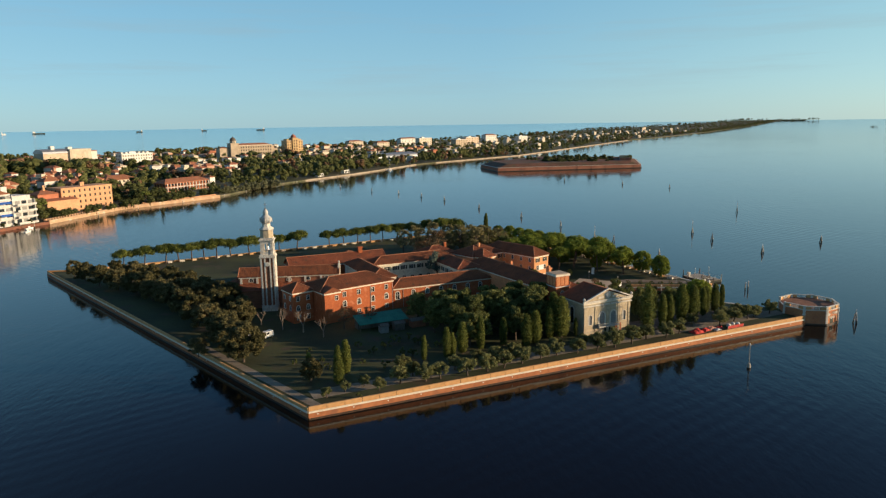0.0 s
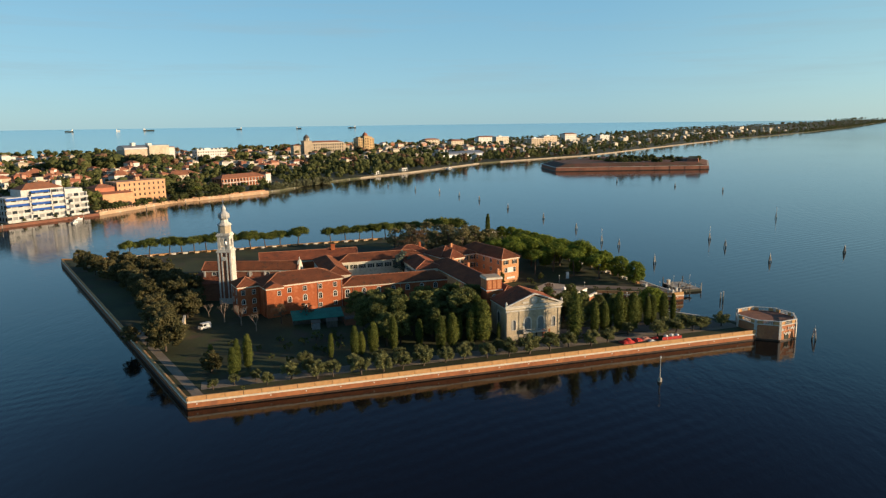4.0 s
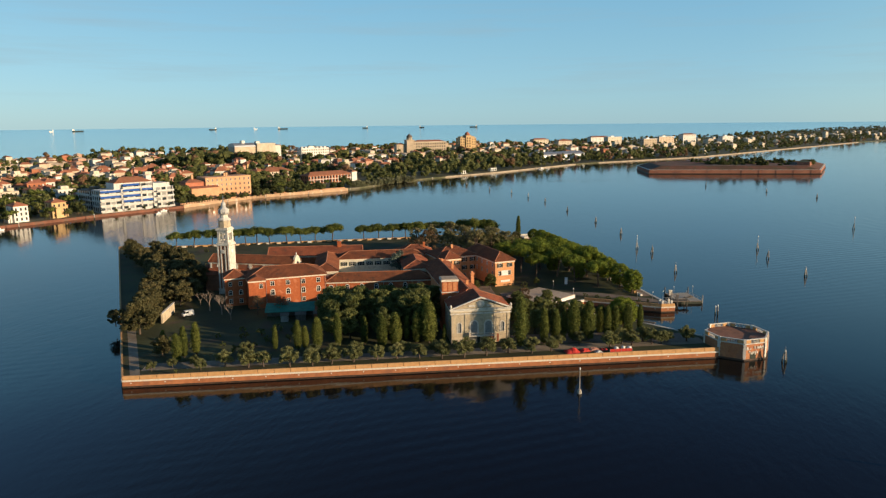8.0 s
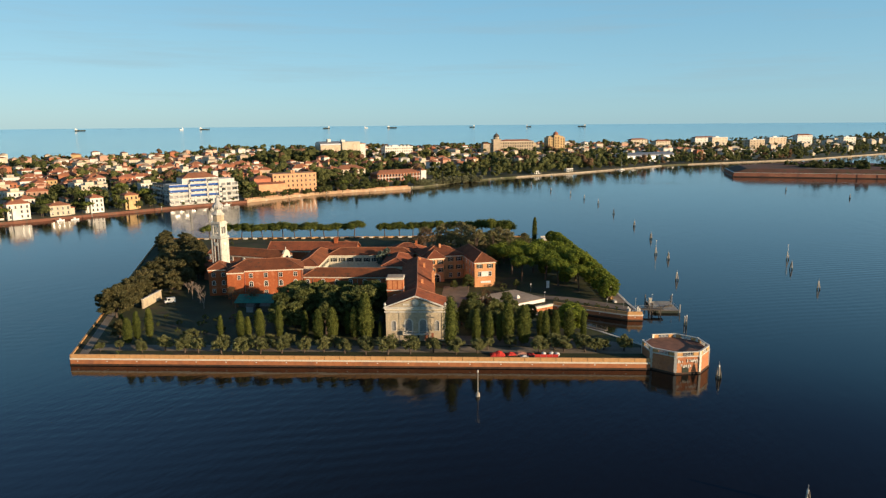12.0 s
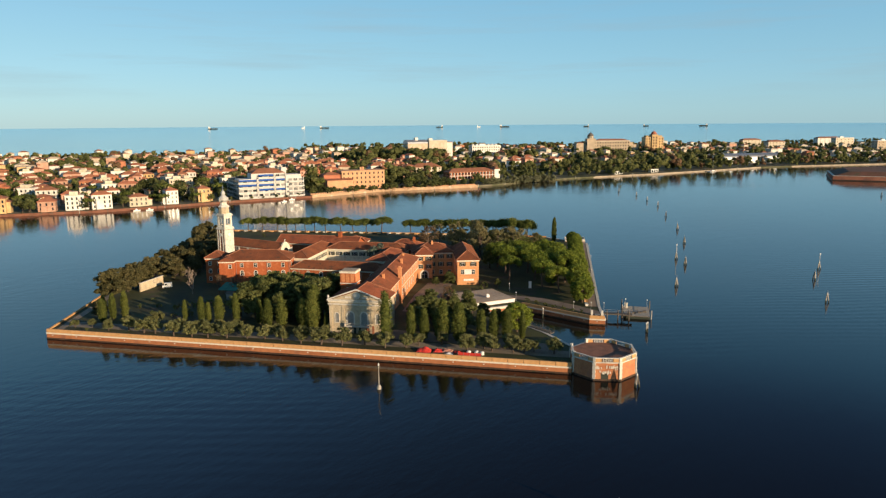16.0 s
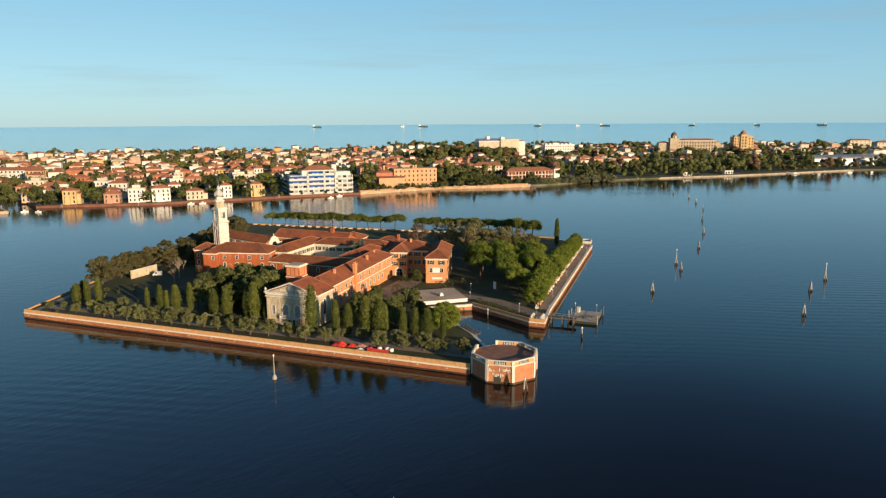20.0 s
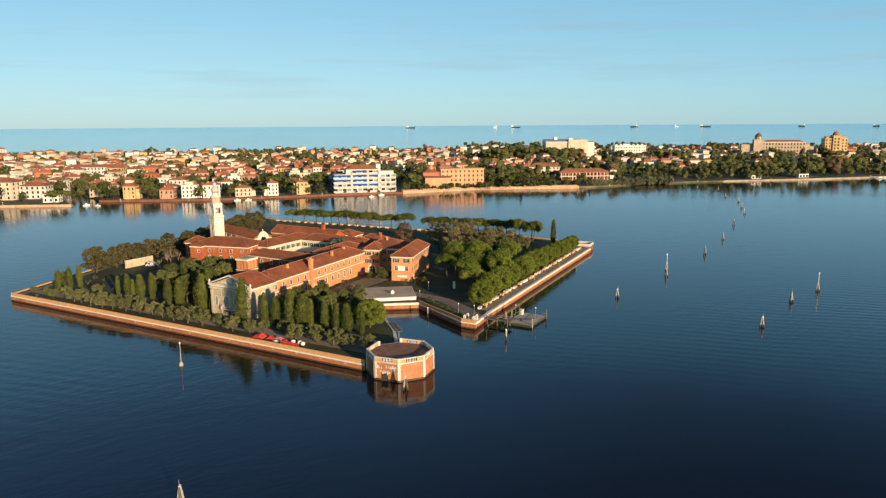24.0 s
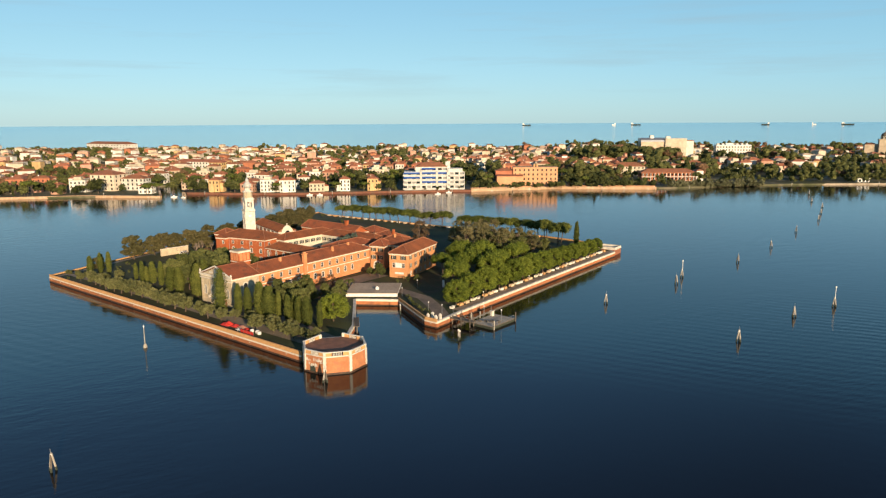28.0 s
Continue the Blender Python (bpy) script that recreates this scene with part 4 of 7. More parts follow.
part("onion", lathe(bmesh.new(), [(1.2, 32.0), (1.75, 32.6), (2.0, 33.3), (1.75, 34.0), (1.1, 34.6), (0.75, 35.1), (0.95, 35.6), (0.75, 36.2), (0.3, 36.9)], 16), material("lead_grey_dome", (0.52, 0.51, 0.48), (0.40, 0.39, 0.37), rough=0.6, scale=1, fine=4), bt, "pale grey onion dome", True)
rib = bm_mesh("rib", tube(bmesh.new(), (1.95, 0, 32.4), (1.95, 0, 34.0), 0.14, 0.12), STONE)
for i in range(8):
    part("rib", rib, None, bt).matrix_basis = pose(0, 0, 0, 0, 0, 45 * i)
part("cross", box(box(bbox(-0.08, 0.08, -0.08, 0.08, 36.8, 39.2), -0.55, 0.55, -0.07, 0.07, 38.2, 38.36), -0.22, 0.22, -0.22, 0.22, 36.9, 37.3), METAL, bt)

# refectory and the pyramid-roofed house behind
rf = thing("refectory", pose(-58.5, 259.0, 0, 0, 0, 23.5), "long red refectory wing with clay roof and chimney", "building")
block(rf, 38.0, 10.5, G - 0.5, 11.2, RED, "gable_x", 2.9, {"right": [(3, 8.2, 1, 1.4, RECT), (7.5, 8.2, 1, 1.4, RECT)]})
part("chimney", box(bbox(28, 29.6, 4.2, 5.4, 13, 15.9), 27.8, 29.8, 4.0, 5.6, 15.9, 16.2), RED, rf)
hs = thing("square_house", pose(-43.0, 284.5, 0, 0, 0, 28), "low square house with pyramid clay roof", "house")
block(hs, 10.5, 10.5, G - 0.5, 9.0, BRICK, "hip", 2.6, {"front": row(10.5, 3, 6.4, 1, 1.4, RECT), "right": row(10.5, 3, 6.4, 1, 1.4, RECT)})
h3 = thing("back_house", pose(-8.0, 276.0, 0, 0, 0, 26), "house behind the cloister with hipped clay roof", "house")
block(h3, 15.0, 12.0, G - 0.5, 11.4, BRICK, "hip", 3.0, {"right": row(12, 3, 8.5, 1, 1.4, RECT)})
part("chimney", bbox(11, 11.9, 5, 5.9, 12, 15.6), RED, h3)

# east wing: its long front looks over the dock
ew = thing("east_wing", pose(46.6, 214.8, 0, 0, 0, 119.3), "long red two-storey wing with stone-framed windows", "building")
EL = 61.0
block(ew, EL, 10.5, G - 0.5, 11.2, SALMON, "hip", 2.7, {
    "front": row(EL, 14, 8.2, 1.1, 1.7, RECT, 3, 58) + row(EL, 12, 4.2, 1.2, 2.1, ARCH, 3, 50)}, at=pose(0, 0, 0))
part("string_course", bbox(0, EL, -0.12, -0.003, 7.15, 7.45), BAND, ew)
part("chimney", box(box(bbox(22.4, 24.0, -0.7, 0.35, G, 14.6), 22.2, 24.2, -0.9, 0.5, 14.6, 15.0), 22.7, 23.7, -0.5, 0.2, 15.0, 15.6), SALMON, ew, "tall chimney breast on the front")
for x, y in ((14, 3.2), (41, 2.4), (52, 4.0)):
    part("chimney", bbox(x, x + 0.8, y, y + 0.8, 12, 14.6), SALMON, ew)

# white hall with the pedimented front
wh = thing("white_hall", pose(40.0, 197.1, 0, 0, 0, 26.4), "weathered cream hall with pedimented front and clay roof", "building")
HL, HD, HE = 17.3, 11.2, 12.2
block(wh, HL, HD, G - 0.5, HE, FACADE, "gable_y", 3.1, {
    "front": [(6.7, 4.7, 1.9, 4.0, "arch_blind"), (10.9, 4.7, 1.9, 4.0, "arch_blind"), (2.4, 5.4, 1.1, 2.9, "arch_blind"), (15.0, 5.4, 1.1, 2.9, "arch_blind")],
    "right": [(5.6, 5.0, 1.7, 5.0, ARCH)], "left": [(5.6, 5.0, 1.7, 5.0, ARCH)]}, over=0.3, bars=False)
for dx0, dx1, z0, z1, d in ((-0.3, HL + 0.3, HE - 1.3, HE - 0.95, 0.3), (-0.45, HL + 0.45, HE - 0.1, HE + 0.35, 0.5)):
    part("cornice", bbox(dx0, dx1, -d, -0.003, z0, z1), STONE, wh)
ped = bmesh.new()
for y0, y1 in ((-0.5, -0.02),):
    for xa, xb, za, zb in ((-0.5, HL / 2, HE + 0.35, HE + 3.75), (HL + 0.5, HL / 2, HE + 0.35, HE + 3.75)):
        vs = [ped.verts.new(p) for p in ((xa, y0, za), (xb, y0, zb), (xb, y0, zb - 0.42), (xa, y0, za - 0.35), (xa, y1, za), (xb, y1, zb), (xb, y1, zb - 0.42), (xa, y1, za - 0.35))]
        for f in ((0, 1, 2, 3), (7, 6, 5, 4), (0, 4, 5, 1), (3, 2, 6, 7), (0, 3, 7, 4), (1, 5, 6, 2)):
            ped.faces.new([vs[i] for i in f])
part("pediment", ped, STONE, wh, "raking stone cornice")
part("relief", lathe(bmesh.new(), [(1.1, 0), (0.7, 0.2)], 14, pose(HL / 2, -0.02, HE + 1.6, 90, 0, 0)), STONE, wh, "round stone relief in the gable")
for s in (-1, 1):
    part("swag", box(bmesh.new(), HL / 2 + s * 2.6 - 0.9, HL / 2 + s * 2.6 + 0.9, -0.16, -0.02, HE + 0.8, HE + 1.3), STONE, wh)
    part("acroterion", lathe(bmesh.new(), [(0.4, HE + 0.3), (0.22, HE + 0.7), (0.42, HE + 1.1), (0.08, HE + 1.7)], 8), STONE, wh).location = (HL / 2 + s * (HL / 2 + 0.1), -0.2, 0)
for x in (0.5, 4.4, 8.8, 12.9, HL - 0.5):
    part("pilaster", bbox(x - 0.4, x + 0.4, -0.14, -0.003, G, HE - 1.3), FACADE, wh)
part("balcony", box(box(bbox(5.0, 12.6, -1.0, -0.01, 4.3, 4.55), 5.0, 12.6, -1.0, -0.9, 5.35, 5.45), 5.0, 5.1, -1.0, -0.01, 4.55, 5.45), STONE, wh)
part("bare_patch", bbox(11.4, 14.0, -0.06, -0.003, 2.3, 4.7), BRICK, wh, "fallen plaster showing orange brick")
part("door", bbox(7.6, 9.8, -0.05, 0.0, G, 4.2), SHUTTER, wh)

# brick turret beside it
tu = thing("brick_turret", pose(33.6, 208.4, 0, 0, 0, 26.4), "square red brick turret with open attic windows", "turret")
block(tu, 4.9, 4.9, G - 0.5, 18.2, RED, None, 0, {"front": [(2.45, 10.4, 1.1, 2.5, ARCH)], "right": [(2.45, 10.4, 1.1, 2.5, ARCH)]}, cornice=True)
for z in (14.2, 17.9):
    part("string_course", bbox(-0.18, 5.08, -0.18, 5.08, z, z + 0.3), STONE, tu)
part("roof", bbox(0.05, 4.85, 0.05, 4.85, 18.2, 18.35), FLATROOF, tu)
for sd, ln in (("front", 4.9), ("right", 4.9), ("left", 4.9)):
    for s in (0.95, 2.45, 3.95):
        part("attic_panel", bbox(s - 0.55, s + 0.55, -0.07, -0.003, 14.8, 17.4), SALMON, tu).matrix_basis = side_pose(sd, 4.9, 4.9)

# library block: a front block, a set-back range and a pavilion
lb = thing("library_block", pose(34.9, 269.7, 0, 0, 0, 41.0), "three-storey salmon block with hipped roofs and shutters", "building")
block(lb, 8.3, 28.0, G - 0.5, 12.0, OCHRE, "hip", 2.9, {
    "front": [(2.0, 9.6, 1.1, 1.5, SHUT), (6.2, 9.6, 1.1, 1.5, SHUT), (2.0, 6.4, 1.1, 1.7, RECT), (6.2, 6.4, 1.1, 1.7, RECT)],
    "right": row(28, 6, 9.6, 1.0, 1.5, SHUT) + row(28, 6, 6.3, 1.0, 1.6, SHUT) + row(28, 6, 3.2, 1.0, 1.5, RECT),
    "left": row(28, 6, 9.6, 1.0, 1.5, RECT) + row(28, 6, 6.3, 1.0, 1.6, RECT)})
part("white_panel", bbox(2.75, 5.45, -0.09, -0.003, 6.3, 8.3), WHITE, lb, "white painted panel between the windows")
part("white_panel", bbox(2.4, 6.4, -0.09, -0.003, 3.7, 4.5), WHITE, lb)
block(lb, 17.0, 13.0, G - 0.5, 12.0, OCHRE, "hip", 2.9, {"front": row(17, 3, 9.6, 1.1, 1.5, SHUT, 8.2, 15.2) + row(17, 3, 6.3, 1.1, 1.6, SHUT, 8.2, 15.2) + row(17, 3, 3.0, 1.1, 1.6, RECT, 8.2, 15.2)}, at=pose(-17.02, 17.0, 0))
block(lb, 6.6, 8.0, G - 0.5, 12.0, OCHRE, "hip", 2.6, {"front": row(6.6, 2, 9.6, 1.1, 1.5, SHUT) + row(6.6, 2, 6.3, 1.1, 1.6, SHUT) + [(3.3, G, 2.6, 3.0, ARCH)]}, at=pose(-15.6, 12.6, 0))
part("chimney", bbox(-9, -8.2, 22, 22.8, 13, 16.0), OCHRE, lb)

# flat-roofed boathouse at the head of the dock
bh = thing("boathouse", pose(58.2, 243.6, -1.35, 0, 0, 62.4), "low boathouse with flat brownish roof and white fascia", "boathouse")
part("slab", bbox(0, 18.4, 0, 16.2, 4.6, 5.0), FLATROOF, bh, "flat brownish roof")
fs = bmesh.new()
for x0, x1, y0, y1 in ((-0.15, 18.55, -0.15, -0.003), (-0.15, 18.55, 16.203, 16.35), (-0.15, -0.003, 0, 16.2), (18.403, 18.55, 0, 16.2)):
    box(fs, x0, x1, y0, y1, 4.62, 4.88)
part("fascia", fs, WHITE, bh, "white painted fascia")
part("white_beam", bbox(0, 18.4, -0.14, 0.2, 3.75, 4.6), WHITE, bh, "white painted front beam")
part("back_wall", bbox(0.6, 17.8, 1.6, 2.0, -1, 4.6), BRICK, bh)
for x in (0.4, 4.4, 8.5, 12.6, 16.6):
    part("column", bbox(x, x + 0.45, 0.1, 0.55, -1.5, 4.6), BRICK, bh)
part("rail", box(bbox(0, 18.4, -0.1, 0.0, 3.2, 3.3), 0, 18.4, -0.1, 0.0, 2.6, 2.7), WHITE, bh)
part("roof_box", box(bbox(10, 11.2, 5, 6, 5.05, 5.9), 10.3, 10.9, 5.3, 5.7, 5.9, 6.2), WHITE, bh, "small white vent box")
for x in (2, 6, 10, 14):
    part("bay", bbox(x, x + 2.2, 15.85, 16.0, G, 4.3), SHUTTER, bh)
part("side_wall", bbox(0.2, 18.2, 15.7, 15.85, G - 0.5, 4.6), BRICK, bh)

# dock: footbridge, white gate posts, jetty and pontoon
fb = thing("footbridge", pose(90.5, 236.3, 0, 0, 0, -18), "grey timber footbridge with plain rails by the bastion", "bridge")
gw = thing("landing_gate", pose(98.4, 259.6, 0, 0, 0, 25), "white stone gate pillars on the mole", "gate")
for x, y in ((-2, -1), (-2, 1.2), (1.2, -1), (1.2, 1.2)):
    p = bmesh.new()
    lathe(p, [(0.5, G), (0.45, 3.4), (0.6, 3.5), (0.2, 4.1)], 4, None, math.pi / 4)
    part("pillar", p, STONE, gw).location = (x, y, 0)
part("lion_base", bbox(-0.9, 0.5, -0.5, 0.7, G, 3.0), STONE, gw)
part("deck", bbox(-5, 5, -0.8, 0.8, 2.3, 2.5), TIMBER, fb)
for y in (-0.75, 0.7):
    part("rail", bbox(-5, 5, y, y + 0.06, 3.35, 3.43), TIMBER, fb)
    for i in range(6):
        part("rail_post", bbox(-5 + 1.96 * i, -4.9 + 1.96 * i, y, y + 0.08, 2.5, 3.4), TIMBER, fb)
for x in (-4, 4):
    part("pile", tube(bmesh.new(), (x, 0, -2), (x, 0, 2.3), 0.2), TIMBER, fb)
jt = thing("jetty", pose(97.5, 266.0, 0, 0, 0, 25), "narrow timber jetty to the boat landing", "jetty")
part("deck", bbox(0, 9.0, -1.1, 1.1, 1.7, 1.95), TIMBER, jt)
for x in (1.0, 4.5, 8.0):
    for y in (-1.0, 1.0):
        part("pile", tube(bmesh.new(), (x, y, -2), (x, y, 2.9), 0.16), TIMBER, jt)
for y in (-1.05, 1.0):
    part("rail", bbox(0, 9, y, y + 0.06, 2.8, 2.88), METAL, jt)
pn = thing("pontoon", pose(102.6, 270.2, 0, 0, 0, 24), "grey floating landing stage with mooring piles", "pontoon")
part("hull", bbox(0, 8.4, 0, 12.5, -0.6, 0.75), SHUTTER, pn, "dark hull")
part("deck", bbox(-0.1, 8.5, -0.1, 12.6, 0.75, 0.95), TIMBER, pn, "worn grey plank deck")
for i in range(24):
    part("plank", bbox(0.05, 8.35, 0.08 + 0.52 * i, 0.56 + 0.52 * i, 0.952, 0.985), PALE_TIMBER, pn)
for x in (0.1, 8.2):
    for i in range(5):
        part("rail_post", bbox(x, x + 0.08, 0.1 + 3.0 * i, 0.18 + 3.0 * i, 0.95, 2.0), METAL, pn)
    part("rail", bbox(x, x + 0.06, 0.1, 12.2, 1.95, 2.03), METAL, pn)
for k, (x, y, hh) in enumerate(((-0.5, 0.3, 3.4), (-0.5, 0.9, 3.9), (-0.45, 1.5, 3.2), (-0.5, 5.5, 3.3), (-0.5, 11.6, 3.6), (8.8, 0.4, 3.0), (8.8, 12.2, 3.2))):
    part("mooring_post", tube(bmesh.new(), (x, y, -2.5), (x + 0.05, y, hh), 0.22, 0.18, 7), PALE_TIMBER if k % 2 else TIMBER, pn)
for x, y in ((0.6, 6.2), (7.6, 6.0)):
    part("lamp_post", tube(bmesh.new(), (x, y, 0.95), (x, y, 4.8), 0.06), METAL, pn)
    part("lamp_head", lathe(bmesh.new(), [(0.1, 4.8), (0.22, 5.0), (0.08, 5.25)], 8), WHITE, pn).location = (x, y, 0)
for k in range(4):
    part("bench" if k % 2 else "crate", bbox(1.2 + 1.7 * k, 2.4 + 1.7 * k, 2.0 + k, 2.7 + k, 0.985, 1.5), TIMBER, pn)
part("ticket_box", box(bbox(0.5, 1.5, 9.6, 10.6, 0.95, 2.6), 0.4, 1.6, 9.5, 10.7, 2.6, 2.75), BAND, pn, "small white waiting box")


def bricola(m, label, n=3, h=3.0, white=False, lamp=False):
    """Timber piles leaning together over a dark wet foot, one taller than the others."""
    ob = thing("channel_marker", m, label, "mooring piles", "lagoon channel markers")
    for i in range(n):
        a = 2 * math.pi * i / max(n, 1)
        r = 1.0 if n > 1 else 0.0
        lo, hi = Vector((r * math.cos(a), r * math.sin(a), -2.2)), Vector((r * 0.1 * math.cos(a), r * 0.1 * math.sin(a), h + 0.3 * i))
        mid = lo.lerp(hi, (0.75 + 2.2) / (hi.z + 2.2))
        part("wet_foot", tube(bmesh.new(), lo, mid, 0.25, 0.22, 7), SHUTTER, ob, "dark wet foot of the pile")
        part("post", tube(bmesh.new(), mid, hi, 0.22, 0.16, 7), PALE_TIMBER if (white or i != 1) else TIMBER, ob)
    part("cap", lathe(bmesh.new(), [(0.24, h - 0.15), (0.2, h + 0.45 if n > 1 else h + 0.25)], 8), WHITE, ob, "white painted top")
    if n > 1:
        part("pole", tube(bmesh.new(), (0, 0, h), (0.05, 0, h + 1.5), 0.07, 0.05), METAL, ob, "thin pole")
    if lamp:
        part("mast", tube(bmesh.new(), (0, 0, h - 1), (0, 0, h + 3.6), 0.13, 0.10), WHITE, ob, "thin white mast")
        part("lamp", lathe(bmesh.new(), [(0.2, h + 3.6), (0.3, h + 3.9), (0.1, h + 4.3)], 8), WHITE, ob)
    return ob


PLAIN = bricola(pose(101.2, 325.4, 0), "three dark timber mooring piles bound together in the water")
LIGHT = bricola(pose(140.5, 392.6, 0), "timber piles carrying a thin lamp mast", lamp=True)
for k, (x, y) in enumerate([(153.0, 332), (142.8, 369), (71.1, 425), (52, 470), (26, 523), (0, 578), (-20, 608), (-42, 640), (-69, 665), (-106, 712), (90.2, 369), (150.1, 155.7), (129.6, 214.4), (212.5, 658.8), (178.9, 701.5), (129.4, 752.1), (195.0, 358)]):
    copy_thing(PLAIN, pose(x, y, 0, 0, 0, 53 * k))
for k, (x, y) in enumerate([(82.3, 380), (202, 480), (138, 391)][:2]):
    copy_thing(LIGHT, pose(x, y, 0, 0, 0, 40 * k))
single = bricola(pose(114.2, 260.2, 0), "single pale timber mooring post", 1, 2.6, True)
for x, y in ((80.6, 255.2), (114.9, 259.4)):
    copy_thing(single, pose(x, y, 0.6))
lp = thing("marker_post", pose(79.3, 175.9, 0), "tall pale lamp post on a stone foot in the water", "lamp post")
part("foot", lathe(bmesh.new(), [(0.6, -1.5), (0.55, 0.6), (0.3, 1.1)], 8), PALE_TIMBER, lp)
part("pole", tube(bmesh.new(), (0, 0, 1.2), (0, 0, 6.0), 0.13, 0.10, 8), PALE_TIMBER, lp)
part("lamp", lathe(bmesh.new(), [(0.14, 6.0), (0.2, 6.15), (0.2, 6.4), (0.08, 6.6)], 8), WHITE, lp)


def street_lamp(x, y, h=2.8):
    ob = thing("street_lamp", pose(x, y, G), "slim white garden lamp post", "lamp", "promenade lamps")
    part("pole", tube(bmesh.new(), (0, 0, 0), (0, 0, h), 0.06, 0.04), METAL, ob)
    part("globe", lathe(bmesh.new(), [(0.1, h), (0.20, h + 0.2), (0.1, h + 0.42)], 8), WHITE, ob)
    return ob


L0 = street_lamp(97.0, 266.8)
for x, y in ((93.5, 264.5), (88.4, 262.0), (84.5, 285.0), (70.5, 313.0), (57.5, 340.0), (45.0, 364.0), (66.0, 262.0), (57.0, 272.0)):
    copy_thing(L0, pose(x, y, G))

# yard along the south-east wall
def sheeted_heap(x, y, L, D, h, mat, seed, label, name="sheeted_heap"):
    """A heap of building stuff under a sagging sheet."""
    r = random.Random(seed)
    ob = thing(name, pose(x, y, G, 0, 0, 25 + r.uniform(-10, 10)), label, "heap", "building heaps")
    bm = bmesh.new()
    nx, ny = 9, 6
    g = []
    for i in range(nx):
        for j in range(ny):
            u, v = i / (nx - 1) * 2 - 1, j / (ny - 1) * 2 - 1
            z = 0.75 * h * max(0.0, (1 - abs(u) ** 3.0)) * max(0.0, (1 - abs(v) ** 2.6)) * (0.72 + 0.45 * noise.noise((u * 1.7 + seed, v * 1.7, 0.3)))
            g.append(bm.verts.new((u * L / 2 + r.uniform(-0.08, 0.08), v * D / 2 + r.uniform(-0.08, 0.08), max(0.02, z))))
    for i in range(nx - 1):
        for j in range(ny - 1):
            bm.faces.new((g[i * ny + j], g[(i + 1) * ny + j], g[(i + 1) * ny + j + 1], g[i * ny + j + 1]))
    part("sheet", bm, mat, ob)
    part("pallet", bbox(-L * 0.42, L * 0.42, -D * 0.42, D * 0.42, -0.02, 0.16), TIMBER, ob)
    return ob


PINKCLOTH = material("faded_pink_sheet", (0.55, 0.26, 0.18), (0.45, 0.20, 0.14), rough=0.7, scale=1.0, fine=5)
for k, (x, y, L, D, h, mat) in enumerate(((74.2, 200.0, 4.2, 3.0, 1.7, REDCLOTH), (77.6, 202.0, 2.8, 2.2, 1.1, REDCLOTH), (79.8, 203.4, 3.2, 2.2, 1.4, PINKCLOTH), (82.4, 204.2, 2.4, 1.8, 0.9, REDCLOTH), (81.2, 202.2, 2.2, 1.4, 0.6, WHITE))):
    sheeted_heap(x, y, L, D, h, mat, 5 + k, ("heap of building stuff under a %s sheet" % {REDCLOTH: "bright red", PINKCLOTH: "faded pink", WHITE: "white"}[mat]))
for k, (x, y) in enumerate(((85.6, 205.2), (87.4, 206.4), (89.0, 206.6))):
    bg = thing("white_sack", pose(x, y, G, 0, 0, 31 * k), "white building-sand sack by the wall", "sack", "builder's sacks")
    part("sack", lathe(bmesh.new(), [(0.55, 0), (0.7, 0.4), (0.62, 0.8), (0.3, 0.95)], 7), WHITE, bg, smooth=True)
fn = thing("red_barrier", pose(84.2, 202.0, G, 0, 0, 25), "low red mesh building fence", "fence")
for i in range(5):
    part("post", bbox(1.6 * i, 1.6 * i + 0.07, 0, 0.07, 0, 1.2), METAL, fn)
part("mesh", bbox(0, 6.4, 0.02, 0.05, 0.1, 1.1), REDCLOTH, fn)

# garden: green-netted shed, huts, van, low wall
gs = thing("netted_shed", pose(-26.0, 204.6, G, 0, 0, 26), "long low garden shed under green netting", "shed")
part("net_roof", roof_mesh("shed_y", 15.5, 6.0, 2.3, 1.5, 0.3, 0.1), GREENCLOTH, gs, "green shade netting")
part("wall", bbox(0.2, 15.3, 3.0, 5.8, 0, 2.9), TIMBER, gs)
for i in range(6):
    part("post", bbox(3.0 * i, 3.0 * i + 0.14, 0.1, 0.24, 0, 2.3), TIMBER, gs)
for k, (x, y, s, mat) in enumerate(((-15.5, 205.5, 3.2, TIMBER), (-10.5, 208.5, 4.5, BRICK), (-19.5, 203.0, 2.4, METAL))):
    hut = thing("garden_hut", pose(x, y, G, 0, 0, 26), "small dark garden hut beside the netted shed", "hut", "garden huts")
    part("wall", bbox(0, s, 0, 2.6, 0, 2.1), mat, hut)
    part("roof", roof_mesh("gable_x", s, 2.6, 2.1, 0.7, 0.2, 0.08), TIMBER, hut)
van = thing("white_van", pose(-53.4, 198.6, G, 0, 0, 60), "small white van parked on the grass", "van")
part("body", box(bbox(0, 3.6, 0, 1.8, 0.35, 1.1), 0.7, 3.6, 0.06, 1.74, 1.1, 2.0, taper=0.06), WHITE, van)
part("windscreen", bbox(0.62, 0.68, 0.2, 1.6, 1.15, 1.85), GLASS, van)
part("side_window", bbox(0.9, 1.8, -0.02, 0.05, 1.2, 1.8), GLASS, van)
for x in (0.75, 2.85):
    for y in (0.0, 1.62):
        part("wheel", lathe(bmesh.new(), [(0.34, 0), (0.34, 0.18)], 14, pose(x, y + 0.18, 0.34, 90, 0, 0)), SHUTTER, van)
gw2 = thing("garden_wall", pose(-61.5, 203.5, G, 0, 0, -66), "pale plastered garden wall among the trees", "garden wall")
part("wall", bbox(0, 14, 0, 0.5, 0, 3.2), FACADE, gw2)
